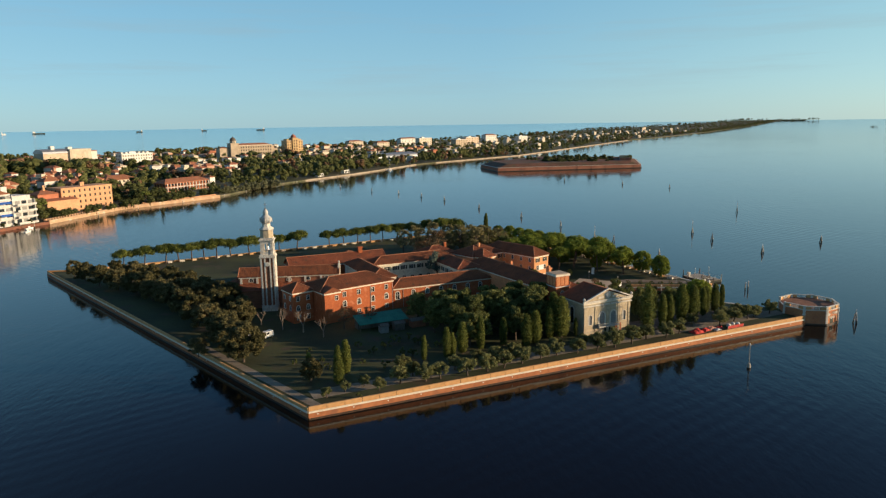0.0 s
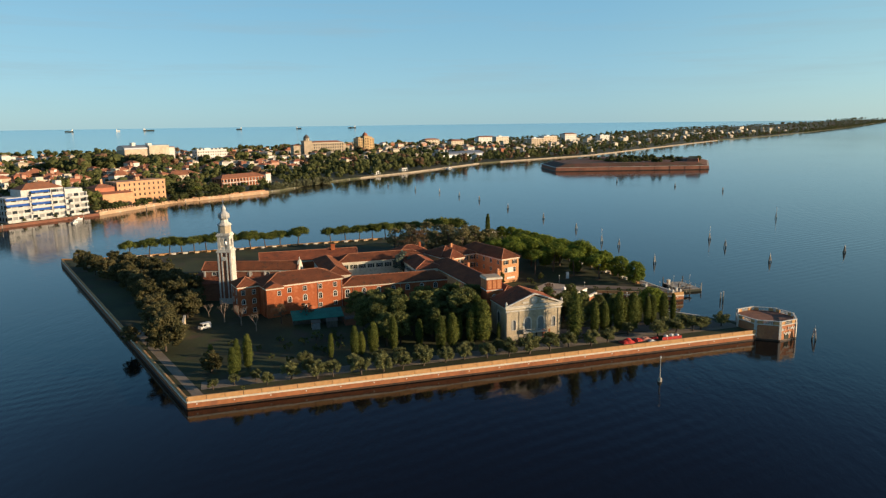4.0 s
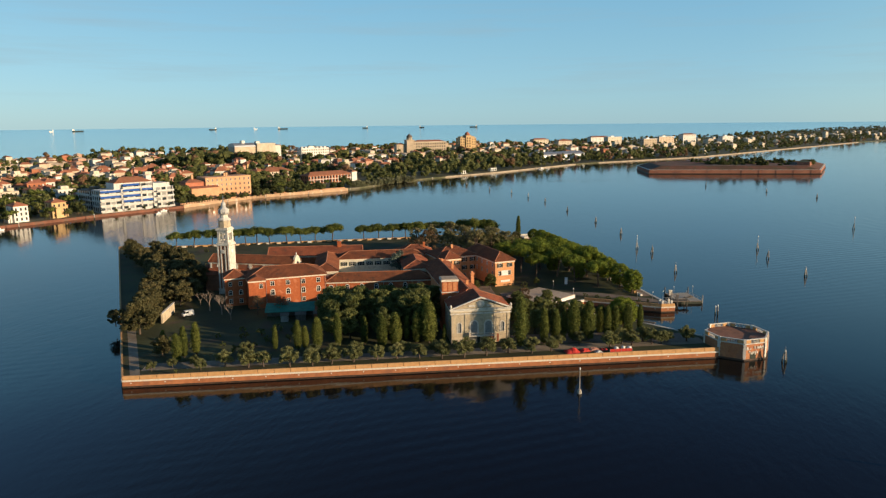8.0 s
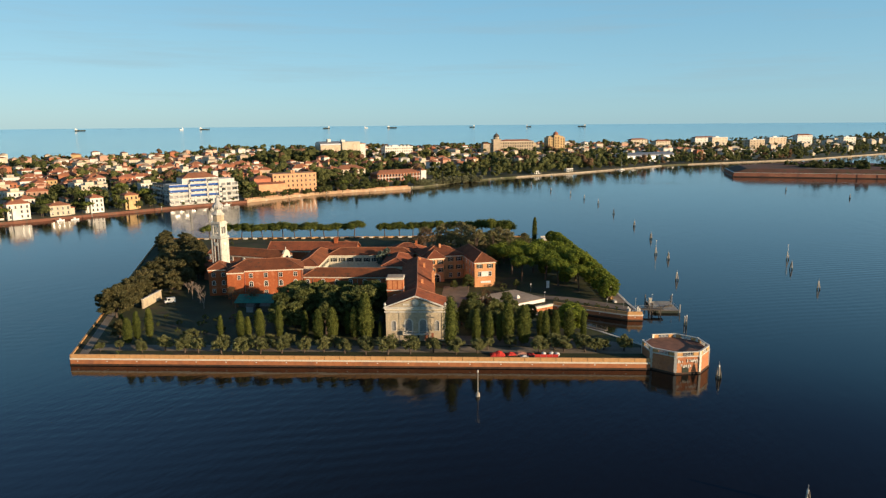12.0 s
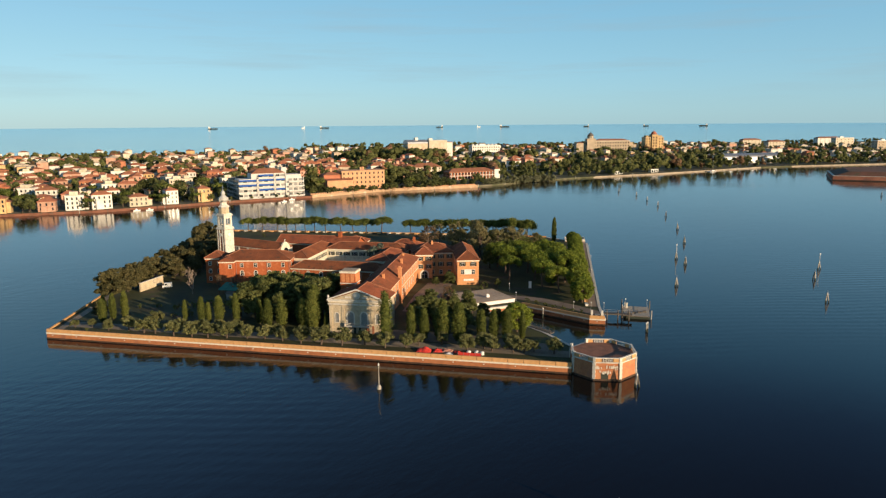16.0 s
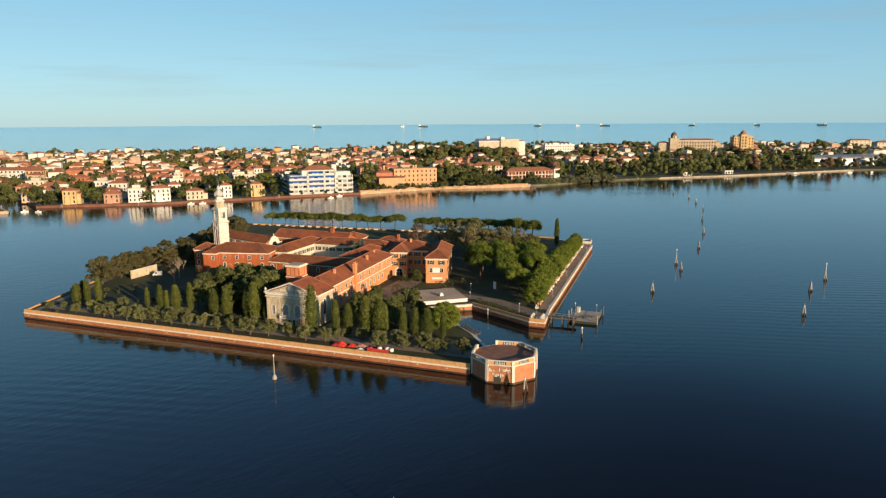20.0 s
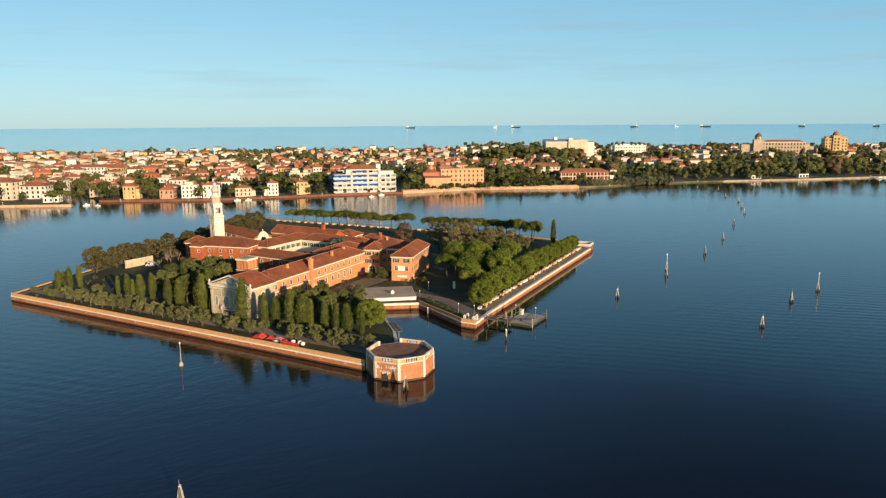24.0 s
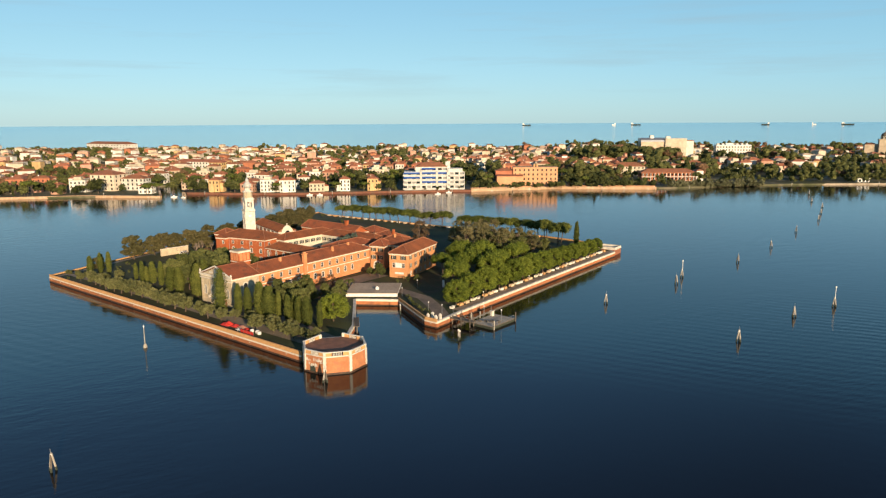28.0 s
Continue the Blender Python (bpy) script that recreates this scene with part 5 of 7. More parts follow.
part("coping", bbox(-0.1, 14.1, -0.1, 0.6, 3.2, 3.4), STONE, gw2)
pm = thing("info_pillar", pose(60.0, 281.0, G, 0, 0, 10), "white board standing on the lawn", "board")
part("board", bbox(0, 1.1, 0, 0.25, 0, 2.6), WHITE, pm)
part("cap", bbox(-0.05, 1.15, -0.05, 0.3, 2.6, 2.7), STONE, pm)

# pale stone blocks along the promenade and the far quay
rngs = random.Random(21)
rock_meshes = []
for k in range(4):
    bm = bmesh.new()
    bmesh.ops.create_cube(bm, size=1.0)
    bmesh.ops.subdivide_edges(bm, edges=bm.edges, cuts=1)
    for v in bm.verts:
        v.co = v.co * Vector((1.7, 0.8, 0.75)).length * 0 + Vector((v.co.x * 2.2, v.co.y * 1.0, v.co.z * 0.8)) * rngs.uniform(0.82, 1.12)
    rock_meshes.append(bm_mesh("stone_block", bm, (STONE, PARAPET, COPING, BAND)[k]))
a, b = inset((93.5, 271.5), NE, 4.4)
for i in range(34):
    t = (i + 0.5 + rngs.uniform(-0.2, 0.2)) / 34
    ob = new("stone_block", rock_meshes[i % 4])
    ob.matrix_world = pose(a[0] + (b[0] - a[0]) * t, a[1] + (b[1] - a[1]) * t, G + 0.42, 0, 0, 116 + rngs.uniform(-12, 12))
    tagged(ob, "rough pale stone block lying by the promenade", "stone", "stones along the promenade")
a, b = inset((-18.0, 380.0), (-159.0, 303.0), 1.6)
for i in range(30):
    t = (i + 0.5) / 30
    ob = new("stone_block", rock_meshes[(i + 1) % 4])
    ob.matrix_world = pose(a[0] + (b[0] - a[0]) * t, a[1] + (b[1] - a[1]) * t, G + 0.42, 0, 0, 28.6 + rngs.uniform(-6, 6))
    tagged(ob, "pale stone block on the far quay", "stone", "stones along the far quay")


# ---- plants ----
def leaf_cloud(clumps, per, size, rng_np, core=0.8, squash=0.7, sub=1):
    """Small leaf faces round clump centres (x, y, z, rx, ry, rz) and a dark broken core in each: verts, faces."""
    V, F, base = [], [], 0
    ico = bmesh.new()
    bmesh.ops.create_icosphere(ico, subdivisions=sub, radius=1.0)
    iv = np.array([v.co[:] for v in ico.verts])
    ifc = np.array([[v.index for v in f.verts] for f in ico.faces])
    ico.free()
    tris = []
    for c in clumps:
        c = np.array(c, float)
        bump = 1 + rng_np.uniform(-0.16, 0.16, (len(iv), 1))
        V.append(iv * bump * c[3:] * core * 0.9 + c[:3])
        tris.append(ifc + base)
        base += len(iv)
    quads = []
    for c in clumps:
        c = np.array(c, float)
        d = rng_np.normal(size=(per, 3))
        d /= np.linalg.norm(d, axis=1, keepdims=True)
        pos = d * c[3:] * rng_np.uniform(core * 0.85, 1.40, (per, 1)) ** 0.8 + c[:3]
        nrm = d + rng_np.normal(scale=0.55, size=(per, 3))
        nrm /= np.linalg.norm(nrm, axis=1, keepdims=True)
        t = np.cross(nrm, rng_np.normal(size=(per, 3)))
        t /= np.linalg.norm(t, axis=1, keepdims=True)
        b = np.cross(nrm, t)
        s = size * rng_np.uniform(0.6, 1.35, (per, 1))
        q = np.stack([pos - t * s, pos - b * s * squash, pos + t * s, pos + b * s * squash], 1).reshape(-1, 3)
        V.append(q)
        quads.append(np.arange(per * 4).reshape(-1, 4) + base)
        base += per * 4
    faces = [tuple(f) for f in np.concatenate(tris).tolist()] + [tuple(f) for f in np.concatenate(quads).tolist()]
    return np.concatenate(V), faces


def crown_mesh(clumps, per, size, mat, seed, core=0.8, sub=1):
    v, f = leaf_cloud(clumps, per, size, np.random.default_rng(seed), core, 0.7, sub)
    return mesh_of("crown", v, f, mat)


def limbs(bm, base, top, r, targets, rt=0.35):
    tube(bm, base, top, r, r * 0.65, 8)
    for t in targets:
        mid = Vector(top).lerp(Vector(t), 0.5) + Vector((0, 0, 0.08 * (Vector(t) - Vector(top)).length))
        tube(bm, Vector(top) - Vector((0, 0, r)), mid, r * 0.5, r * rt, 6)
        tube(bm, mid, t, r * rt, r * 0.1, 5)


def tree(name, trunk, crown, label, category, group):
    ob = thing(name, pose(0, 0, -400), label, category, group)
    part("trunk", trunk, BARK, ob)
    part("crown", crown, None, ob)
    return ob


def broad_tree(seed, mat, label, name="broadleaf_tree", h=10.0, w=4.2, n=84, per=150, size=0.19, low=0.26, core=0.34):
    r = random.Random(seed)
    clumps = []
    for i in range(n):
        a, q = r.uniform(0, 6.28), math.sqrt(r.random())
        z = r.uniform(low, 0.92)
        reach = w * (1.0 - 0.75 * max(0.0, (z - 0.55) / 0.45) ** 1.5) * 0.78
        s = r.uniform(0.10, 0.20) * w
        clumps.append((q * reach * math.cos(a), q * reach * math.sin(a), z * h, s, s, s * r.uniform(0.65, 0.9)))
    bm = bmesh.new()
    limbs(bm, (0, 0, -0.4), (0.1, 0, h * low), 0.032 * h, [c[:3] for c in clumps[:7]])
    return tree(name, bm, crown_mesh(clumps, per, size, mat, seed, core), label, "tree", "garden trees")


def cypress_tree(seed, h=11.0, w=1.25, label="slender dark green cypress", n=26, per=150):
    r = random.Random(seed)
    clumps = []
    for i in range(n):
        t = (i + 0.3) / n
        s = w * (math.sin(math.pi * (0.18 + t * 0.765)) ** 0.55)
        clumps.append((r.uniform(-0.1, 0.1) * w, r.uniform(-0.1, 0.1) * w, 0.8 + t * (h - 1.0), s * r.uniform(0.9, 1.06), s * r.uniform(0.9, 1.06), h / n * 1.25))
    bm = bmesh.new()
    tube(bm, (0, 0, -0.4), (0, 0, h * 0.55), 0.2, 0.06, 7)
    return tree("cypress", bm, crown_mesh(clumps, per, 0.17, CYPRESS, seed, 0.88), label, "tree", "cypresses")


def olive_tree(seed, h=4.4):
    r = random.Random(seed)
    clumps = []
    for i in range(44):
        a, q = r.uniform(0, 6.28), math.sqrt(r.random())
        s = r.uniform(0.28, 0.52)
        clumps.append((q * 1.65 * math.cos(a), q * 1.55 * math.sin(a), h * (0.30 + 0.56 * r.random() * (1.0 - 0.35 * q * q)), s, s, s * 0.85))
    bm = bmesh.new()
    limbs(bm, (0, 0, -0.3), (r.uniform(-0.3, 0.3), r.uniform(-0.3, 0.3), h * 0.34), 0.19, [c[:3] for c in clumps[:6]])
    return tree("olive_tree", bm, crown_mesh(clumps, 105, 0.125, OLIVE, seed, 0.38), "silvery olive tree with a short twisted trunk", "tree", "olive trees")


def pine_tree(seed, h=9.0, w=4.6, lean=0.6, n=15, thick=0.13, mat=PINE):
    r = random.Random(seed)
    top = (lean, r.uniform(-0.3, 0.3), h * 0.66)
    clumps = []
    for i in range(n):
        a, q = r.uniform(0, 6.28), math.sqrt((i + 0.5) / n)
        s = w * r.uniform(0.17, 0.27)
        clumps.append((top[0] + q * w * 0.78 * math.cos(a), top[1] + q * w * 0.78 * math.sin(a), h * (0.90 - 0.16 * q * q) + r.uniform(-0.3, 0.3), s, s, h * thick * r.uniform(0.75, 1.1)))
    bm = bmesh.new()
    limbs(bm, (0, 0, -0.4), top, 0.028 * h, [(c[0], c[1], c[2] - 0.3) for c in clumps[::2]], 0.4)
    return tree("umbrella_pine", bm, crown_mesh(clumps, 190, 0.19, mat, seed, 0.7), "umbrella pine with a flat green crown", "tree", "umbrella pines")


def dome_pine(seed, h=10.0, w=5.0, low=0.34, n=78):
    """A full rounded pine whose crown comes down low over the trunk."""
    r = random.Random(seed)
    mid, half = 0.54 * h, 0.5 * h
    clumps = []
    for i in range(n):
        u = 1 - 1.8 * (i + 0.5) / n
        a = i * 2.39996 + r.uniform(-0.3, 0.3)
        q = math.sqrt(max(0.0, 1 - u * u)) * r.uniform(0.72, 0.9)
        s = w * r.uniform(0.15, 0.23)
        clumps.append((q * w * 0.94 * math.cos(a), q * w * 0.9 * math.sin(a), mid + u * half * 0.86 + r.uniform(-0.25, 0.25), s, s, s * r.uniform(0.6, 0.8)))
    bm = bmesh.new()
    limbs(bm, (0, 0, -0.4), (r.uniform(-0.4, 0.4), 0, h * low * 1.2), 0.03 * h, [(c[0] * 0.8, c[1] * 0.8, c[2]) for c in clumps[2::5]], 0.4)
    return tree("stone_pine", bm, crown_mesh(clumps, 170, 0.18, PINE, seed, 0.7), "full rounded stone pine by the quay", "tree", "quay pines")


def palm_tree(seed, h=3.4):
    r = random.Random(seed)
    ob = thing("palm", pose(0, 0, -400), "small palm with drooping fronds beside the boathouse", "palm", "palms")
    part("trunk", tube(bmesh.new(), (0, 0, -0.3), (0.15, 0, h), 0.24, 0.16, 8), BARK, ob)
    for i in range(15):
        bm = bmesh.new()
        a, up = 2 * math.pi * i / 15 + r.uniform(-0.15, 0.15), r.uniform(0.1, 1.1)
        prev = None
        for k in range(6):
            t = k / 5
            d, z, w = 2.0 * t, h + up * math.sin(t * 2.2) * 1.1 - 1.3 * t * t, 0.34 * math.sin(math.pi * min(1, 0.15 + t * 0.8)) + 0.02
            c = Vector((0.15 + d * math.cos(a), d * math.sin(a), z))
            s = Vector((-math.sin(a), math.cos(a), 0)) * w
            cur = [bm.verts.new(c - s - Vector((0, 0, w * 0.5))), bm.verts.new(c), bm.verts.new(c + s - Vector((0, 0, w * 0.5)))]
            if prev:
                bm.faces.new((prev[0], prev[1], cur[1], cur[0]))
                bm.faces.new((prev[1], prev[2], cur[2], cur[1]))
            prev = cur
        part("frond", bm, BROAD, ob)
    return ob


def bare_tree(seed, h=7.5):
    r = random.Random(seed)
    bm = bmesh.new()

    def grow(p, d, ln, rad, depth):
        q = p + d * ln
        tube(bm, p, q, rad, rad * 0.62, 6 if depth < 2 else 4)
        if depth == 5:
            return
        for _ in range(3 if depth < 3 else 2):
            nd = (d + Vector((r.uniform(-1, 1), r.uniform(-1, 1), r.uniform(-0.1, 0.7))) * 0.62).normalized()
            grow(q, nd, ln * r.uniform(0.6, 0.8), rad * 0.6, depth + 1)
    grow(Vector((0, 0, -0.3)), Vector((0, 0, 1)), h * 0.27, 0.2, 0)
    ob = thing("bare_tree", pose(0, 0, -400), "leafless tree with pale fine branches", "tree", "bare trees")
    part("trunk", bm, PALE_BARK, ob)
    return ob


def plant(templates, places, z=G, ref=1.0, seed=3, wide=1.0):
    """places: x, y, height; each a copy of one of the templates, turned and scaled to that height (templates are ref high)."""
    r = random.Random(seed)
    for i, (x, y, h) in enumerate(places):
        tpl = templates[i % len(templates)]
        s = h / ref
        copy_thing(tpl, pose(x, y, z, 0, 0, r.uniform(0, 360)) @ Matrix.Diagonal((s * wide * r.uniform(0.92, 1.1), s * wide * r.uniform(0.92, 1.1), s, 1)))


def retire(templates):
    for ob in templates:
        for o in (*ob.children_recursive, ob):
            bpy.data.objects.remove(o)


cyps = [cypress_tree(k, 10.0, 0.98 + 0.15 * k, n=30) for k in range(4)]
plant(cyps, [(-6, 177.9, 7.1), (0, 179.9, 8.7), (1.5, 181.4, 6.8), (4.3, 183.4, 8.9), (9.4, 186.1, 9.9), (16, 190.0, 8.2), (22.3, 188.1, 9.7), (25.2, 191.1, 9.9), (26.5, 196.9, 7.6), (29.9, 195.7, 9.5), (31.5, 199, 13.2), (33.5, 196.4, 12.4), (37.8, 197.6, 5.6)], ref=10.0)
plant(cyps, [(65.4, 205.0, 10.6), (68.3, 207.4, 9.8), (73, 210.4, 12.3), (77.2, 212.2, 11.6), (75.6, 215.6, 9.2), (82, 217, 9.4), (84, 220, 9.0), (87.6, 221.5, 9.4), (91, 224.5, 8.6), (70, 211.5, 8.5), (79.6, 219.6, 8.4), (-26.2, 161.5, 7.9), (-26.9, 165.3, 8.8), (-25.4, 168.5, 9.2), (-34.2, 166.0, 6.9)], ref=10.0, seed=5)
plant(cyps[:1], [(22.0, 371.5, 14.0)], ref=10.0, wide=0.8)
big = [cypress_tree(11, 13.5, 2.0, "tall broad cypress beside the cream hall", 13, 210)]
plant(big, [(59.6, 200.4, 14.6)], ref=13.5)
olives = [olive_tree(k + 20) for k in range(5)]
plant(olives, [(-27.9, 153.6, 2.6), (-16.1, 158, 3), (-11.5, 162, 4.3), (-5.3, 163.3, 4.6), (-1.6, 164.9, 4.1), (5.1, 166.9, 4.6), (10.2, 169.5, 4.4), (14.6, 171.9, 4.5), (19.6, 174.9, 4.9), (24.9, 178.2, 4.0), (29.6, 180.9, 4.1), (35.6, 182.6, 4.0), (41.3, 184.6, 4.9), (46.7, 187.2, 5.6), (52.3, 190, 5.1), (63.7, 195.6, 4.6), (83.7, 206.9, 4.5), (89.5, 210.8, 4.2), (94.9, 213.2, 4.6), (-11.3, 171.9, 3.7), (104.3, 218.8, 4.3)], ref=3.7, wide=1.06)
plant(olives, [(-20, 160.5, 2.8), (-8.5, 167, 3.6), (2, 171, 3.8), (8, 174.5, 4.0), (13, 177, 3.9), (18, 180, 4.2), (86.6, 211.2, 4.4), (92.4, 215.4, 4.2), (99.0, 217.2, 3.4), (75.2, 206.8, 3.8), (70.0, 203.0, 3.6), (57.5, 194, 4.2), (68.5, 199.0, 4.0), (97.5, 214.6, 4.0), (-24, 157, 2.6), (30, 185.5, 3.6), (38, 188.5, 3.4)], ref=3.7, seed=9, wide=1.06)
row_pines = [pine_tree(40 + k, 8.0, 4.5, 0.5 * (-1) ** k, 26, 0.165, DARK_PINE) for k in range(4)]
plant(row_pines, [(-144.5, 308.1, 7.2), (-137, 312.4, 7.8), (-129.2, 317, 8.2), (-119, 322.6, 7.8), (-109, 328.0, 8.6), (-103.2, 331.2, 7.8), (-95.3, 335.5, 8.4), (-88.9, 339.0, 7.4), (-82.5, 342.5, 7.6), (-74.7, 346.8, 8.6), (-59.5, 355.0, 7.6), (-52.5, 359, 7.8), (-46.0, 362.4, 7.8), (-39.5, 366, 8.0), (-33.0, 369.2, 8.4), (-26, 373, 8.2), (-18, 376.6, 8), (-124, 320, 7.4), (-114, 325.4, 8.0)], ref=7.6, wide=1.32)
grove = [pine_tree(50 + k, 10.5, 4.7, 0.6, 34, 0.13) for k in range(4)]
domes = [dome_pine(150 + k) for k in range(4)]
plant(grove, [(66.5, 297.7, 11.6), (63.4, 285.7, 10.2), (55, 294.1, 11.2), (46, 304, 11.6), (36.5, 312, 11.0), (50, 318, 10.8), (73, 281, 9.4), (58, 306, 11), (39, 298, 11.0), (41.5, 326, 9.8), (30, 306, 10.6), (47.5, 287.5, 9.6)], ref=10.0, wide=1.1)
plant(domes, [(x + 0.9, y + 0.5, h) for x, y, h in [(85.0, 273.2, 8.6), (80.0, 281.4, 9.0), (74.6, 290.6, 9.4), (58.2, 321.0, 9.0), (54.0, 329.4, 8.6), (50.0, 337.6, 8.2), (46.0, 345.4, 8.0), (42.0, 353.2, 7.6), (38.0, 361.0, 7.4), (33.8, 369.2, 7.2), (28, 377.6, 6.2), (70.0, 299.0, 9.4), (65.4, 308.0, 9.2), (61.6, 314.8, 8.8)]], ref=10.0, seed=8, wide=1.02)
plant(domes, [(52, 303, 6.2), (44, 317, 6.8), (64, 291.5, 5.4), (57, 312, 6.4)], ref=10.0, seed=18, wide=1.0)
plant(domes, [(85.6, 230.4, 8.6)], ref=10.0, seed=3, wide=1.2)
plant(row_pines, [(-8.6, 374.0, 9.6), (-2, 371.4, 10.6), (5.7, 372.2, 10.2), (1.5, 377.5, 9.4)], ref=7.6, seed=12, wide=0.95)
broads = [broad_tree(60 + k, BROAD, "dense green broadleaf garden tree") for k in range(4)]
plant(broads, [(1, 203, 10.2), (8, 200, 11.0), (14, 205, 11.2), (6, 209, 10.4), (-2, 211, 9.6), (20, 209, 11.0), (27, 206, 11.6), (13, 214, 10.4), (22, 217, 10.8), (29, 214, 11.4), (2, 217, 8.8), (33, 222, 8.4), (18, 200, 10.0), (25, 201, 11.0), (10, 193, 8.0), (20, 195, 8.6), (35.5, 216, 9.0), (-9, 216, 8.0), (3, 195, 9.4), (6.5, 190, 8.6), (-3.5, 203.5, 9.0)], ref=8.4, wide=1.05)
plant(broads, [(52, 231, 7.0), (57, 220, 7.6), (60, 241, 6.0), (63, 222, 7.4), (56, 226, 6.2), (53, 221, 5.2), (49, 232, 4.6), (62, 230, 5.6), (58, 236, 5.0), (68, 226, 6.4), (73, 222, 7.2), (66, 218, 6.2), (61, 214, 6.6), (71, 234, 5.2), (64, 238, 4.8), (50, 275, 3.0), (79, 230, 5.2), (28, 303, 8.6)], ref=8.2, seed=6)
oaks = [broad_tree(70 + k, OAK, "dark evergreen oak clipped along the shore", "evergreen_oak", 9.0, 4.9, 62, 170, 0.22, 0.2, 0.6) for k in range(4)]
plant(oaks, [(x - 2.2, y - 2.0, h) for x, y, h in [(-52.1, 181.3, 10.2), (-58, 190.5, 8.8), (-64.3, 200.5, 8.4), (-70.5, 209, 9.0), (-77.1, 217.8, 9.2), (-85.5, 229, 8.6), (-94.6, 239.6, 8.2), (-104.5, 249.5, 7.8), (-114.5, 258.8, 7.8), (-125, 266.5, 8.0), (-135.3, 273.6, 8.1), (-146.5, 284, 7.4), (-155.5, 293.0, 6.6), (-72, 225, 9.4), (-82, 238, 9.0), (-92, 250.0, 8.6), (-101, 259, 8.2), (-62, 212.5, 8.6), (-66, 186.5, 5.0), (-60.5, 195, 9.4), (-84, 247, 8.6), (-94, 258, 8.8), (-104, 266, 8.8), (-114, 272, 8.4), (-124, 279, 8.2), (-134, 285, 7.8), (-72, 236, 8.8), (-98, 246, 8.6), (-109, 256, 8.6)]], ref=8.2, wide=1.08)
plant(oaks, [(-33.5, 164.4, 6.0), (-66, 221, 8.0), (-76, 246, 6.4), (-84, 254, 6.2)], ref=9.0, seed=4)
autumn = [broad_tree(80 + k, AUTUMN, "reddish-brown autumn tree with thinning leaves", "autumn_tree", 11.0, 4.2, 46, 60, 0.15, 0.36, 0.12) for k in range(2)]
plant(autumn, [(-3.5, 300.5, 17.0), (-10, 304, 13.6), (-31.5, 208.5, 7.0), (-24, 210.8, 7.4), (52.5, 240.0, 8.0), (36.5, 230, 4.4)], ref=11.0)
pale = [broad_tree(85 + k, PALE_LEAF, "tall pale yellowing tree", "pale_tree", 12.0, 4.6, 50, 90, 0.18, 0.33, 0.22) for k in range(2)]
plant(broads, [(22, 328, 10.6), (14, 338, 10.0), (4, 342, 9.6), (27, 318, 10.4), (10, 330, 10.6), (28, 334, 9.0), (20, 342, 8.6), (33, 322, 9.0), (24, 352, 7.6), (12, 352, 7.0), (2, 354, 7.2)], ref=9.6, seed=15, wide=1.15)
plant(pale, [(16, 350, 9.6), (26, 345, 9.2), (-14, 340, 11.6), (-20, 330, 11.4), (-6, 341, 12.6), (2, 333, 13.0), (14, 316, 13.6), (20, 322, 13.2), (7, 326, 13.6), (0, 318, 12.0), (12, 344, 11.0), (26, 326, 12.0), (-12, 330, 11.6), (18, 334, 12.4)], ref=10.2, wide=1.0)
cedar = [broad_tree(90, CEDAR, "blue-grey cedar in the cloister court", "cedar", 11.0, 5.0, 24, 120, 0.32, 0.35)]
plant(cedar, [(-3.2, 266.6, 12.8)], ref=11.0, wide=1.15)
palms = [palm_tree(93)]
plant(palms, [(47.6, 248.4, 4.4), (52.0, 244.6, 4.0), (55.5, 233.0, 4.2), (50.0, 227.5, 3.6)], ref=4.2)
bares = [bare_tree(95), bare_tree(96)]
plant(bares, [(-50.5, 208.5, 9.0), (-43.5, 205.5, 9.4), (-36.5, 200.5, 7.6), (-58.5, 214, 6.2)], ref=7.5)
lows = [broad_tree(98 + k, BROAD, "low rounded garden shrub", "shrub", 3.0, 2.2, 8, 130, 0.24, 0.2) for k in range(2)]
plant(broads, [(34.0, 265.6, 5.8), (29.0, 263.5, 3.6)], ref=9.6, seed=31, wide=1.2)
plant(lows, [(-31, 172, 2.0), (-22, 176, 1.6), (-16, 173, 2.2), (-28, 182, 1.8), (-20, 184, 2.4), (-13, 178, 1.7), (-9, 181, 2.6), (-25, 190, 2.0), (-15, 193, 2.8), (-33, 178, 1.6), (-2, 189, 2.4), (-11, 197, 2.2), (-38, 186, 1.6), (-40, 176, 1.8), (-6, 186, 2.4), (-12, 183, 2.2), (-17, 188, 2.6), (-20.5, 153.5, 1.3), (-8, 192, 2.6), (78.5, 260.5, 1.7), (82, 260.2, 1.6), (85.6, 260, 1.7), (89, 260, 1.5), (92, 260.4, 1.4), (45.5, 272.5, 2.2), (-120, 300, 2.2), (-150, 297, 2.6), (47, 268, 1.8), (70, 262.6, 1.6), (74.5, 261.4, 1.7)], ref=3.0)
retire(cyps + big + olives + row_pines + grove + domes + broads + oaks + autumn + pale + cedar + bares + lows + palms)


# ---- the long island behind: land, shore, town ----
def resample(pts, n):
    pts = [Vector(p) for p in pts]
    d = [0.0]
    for a, b in zip(pts, pts[1:]):
        d.append(d[-1] + (b - a).length)
    out = []
    for i in range(n):
        t = d[-1] * i / (n - 1)
        k = max(j for j in range(len(d)) if d[j] <= t + 1e-9)
        k = min(k, len(pts) - 2)
        out.append(pts[k].lerp(pts[k + 1], (t - d[k]) / (d[k + 1] - d[k])))
    return out


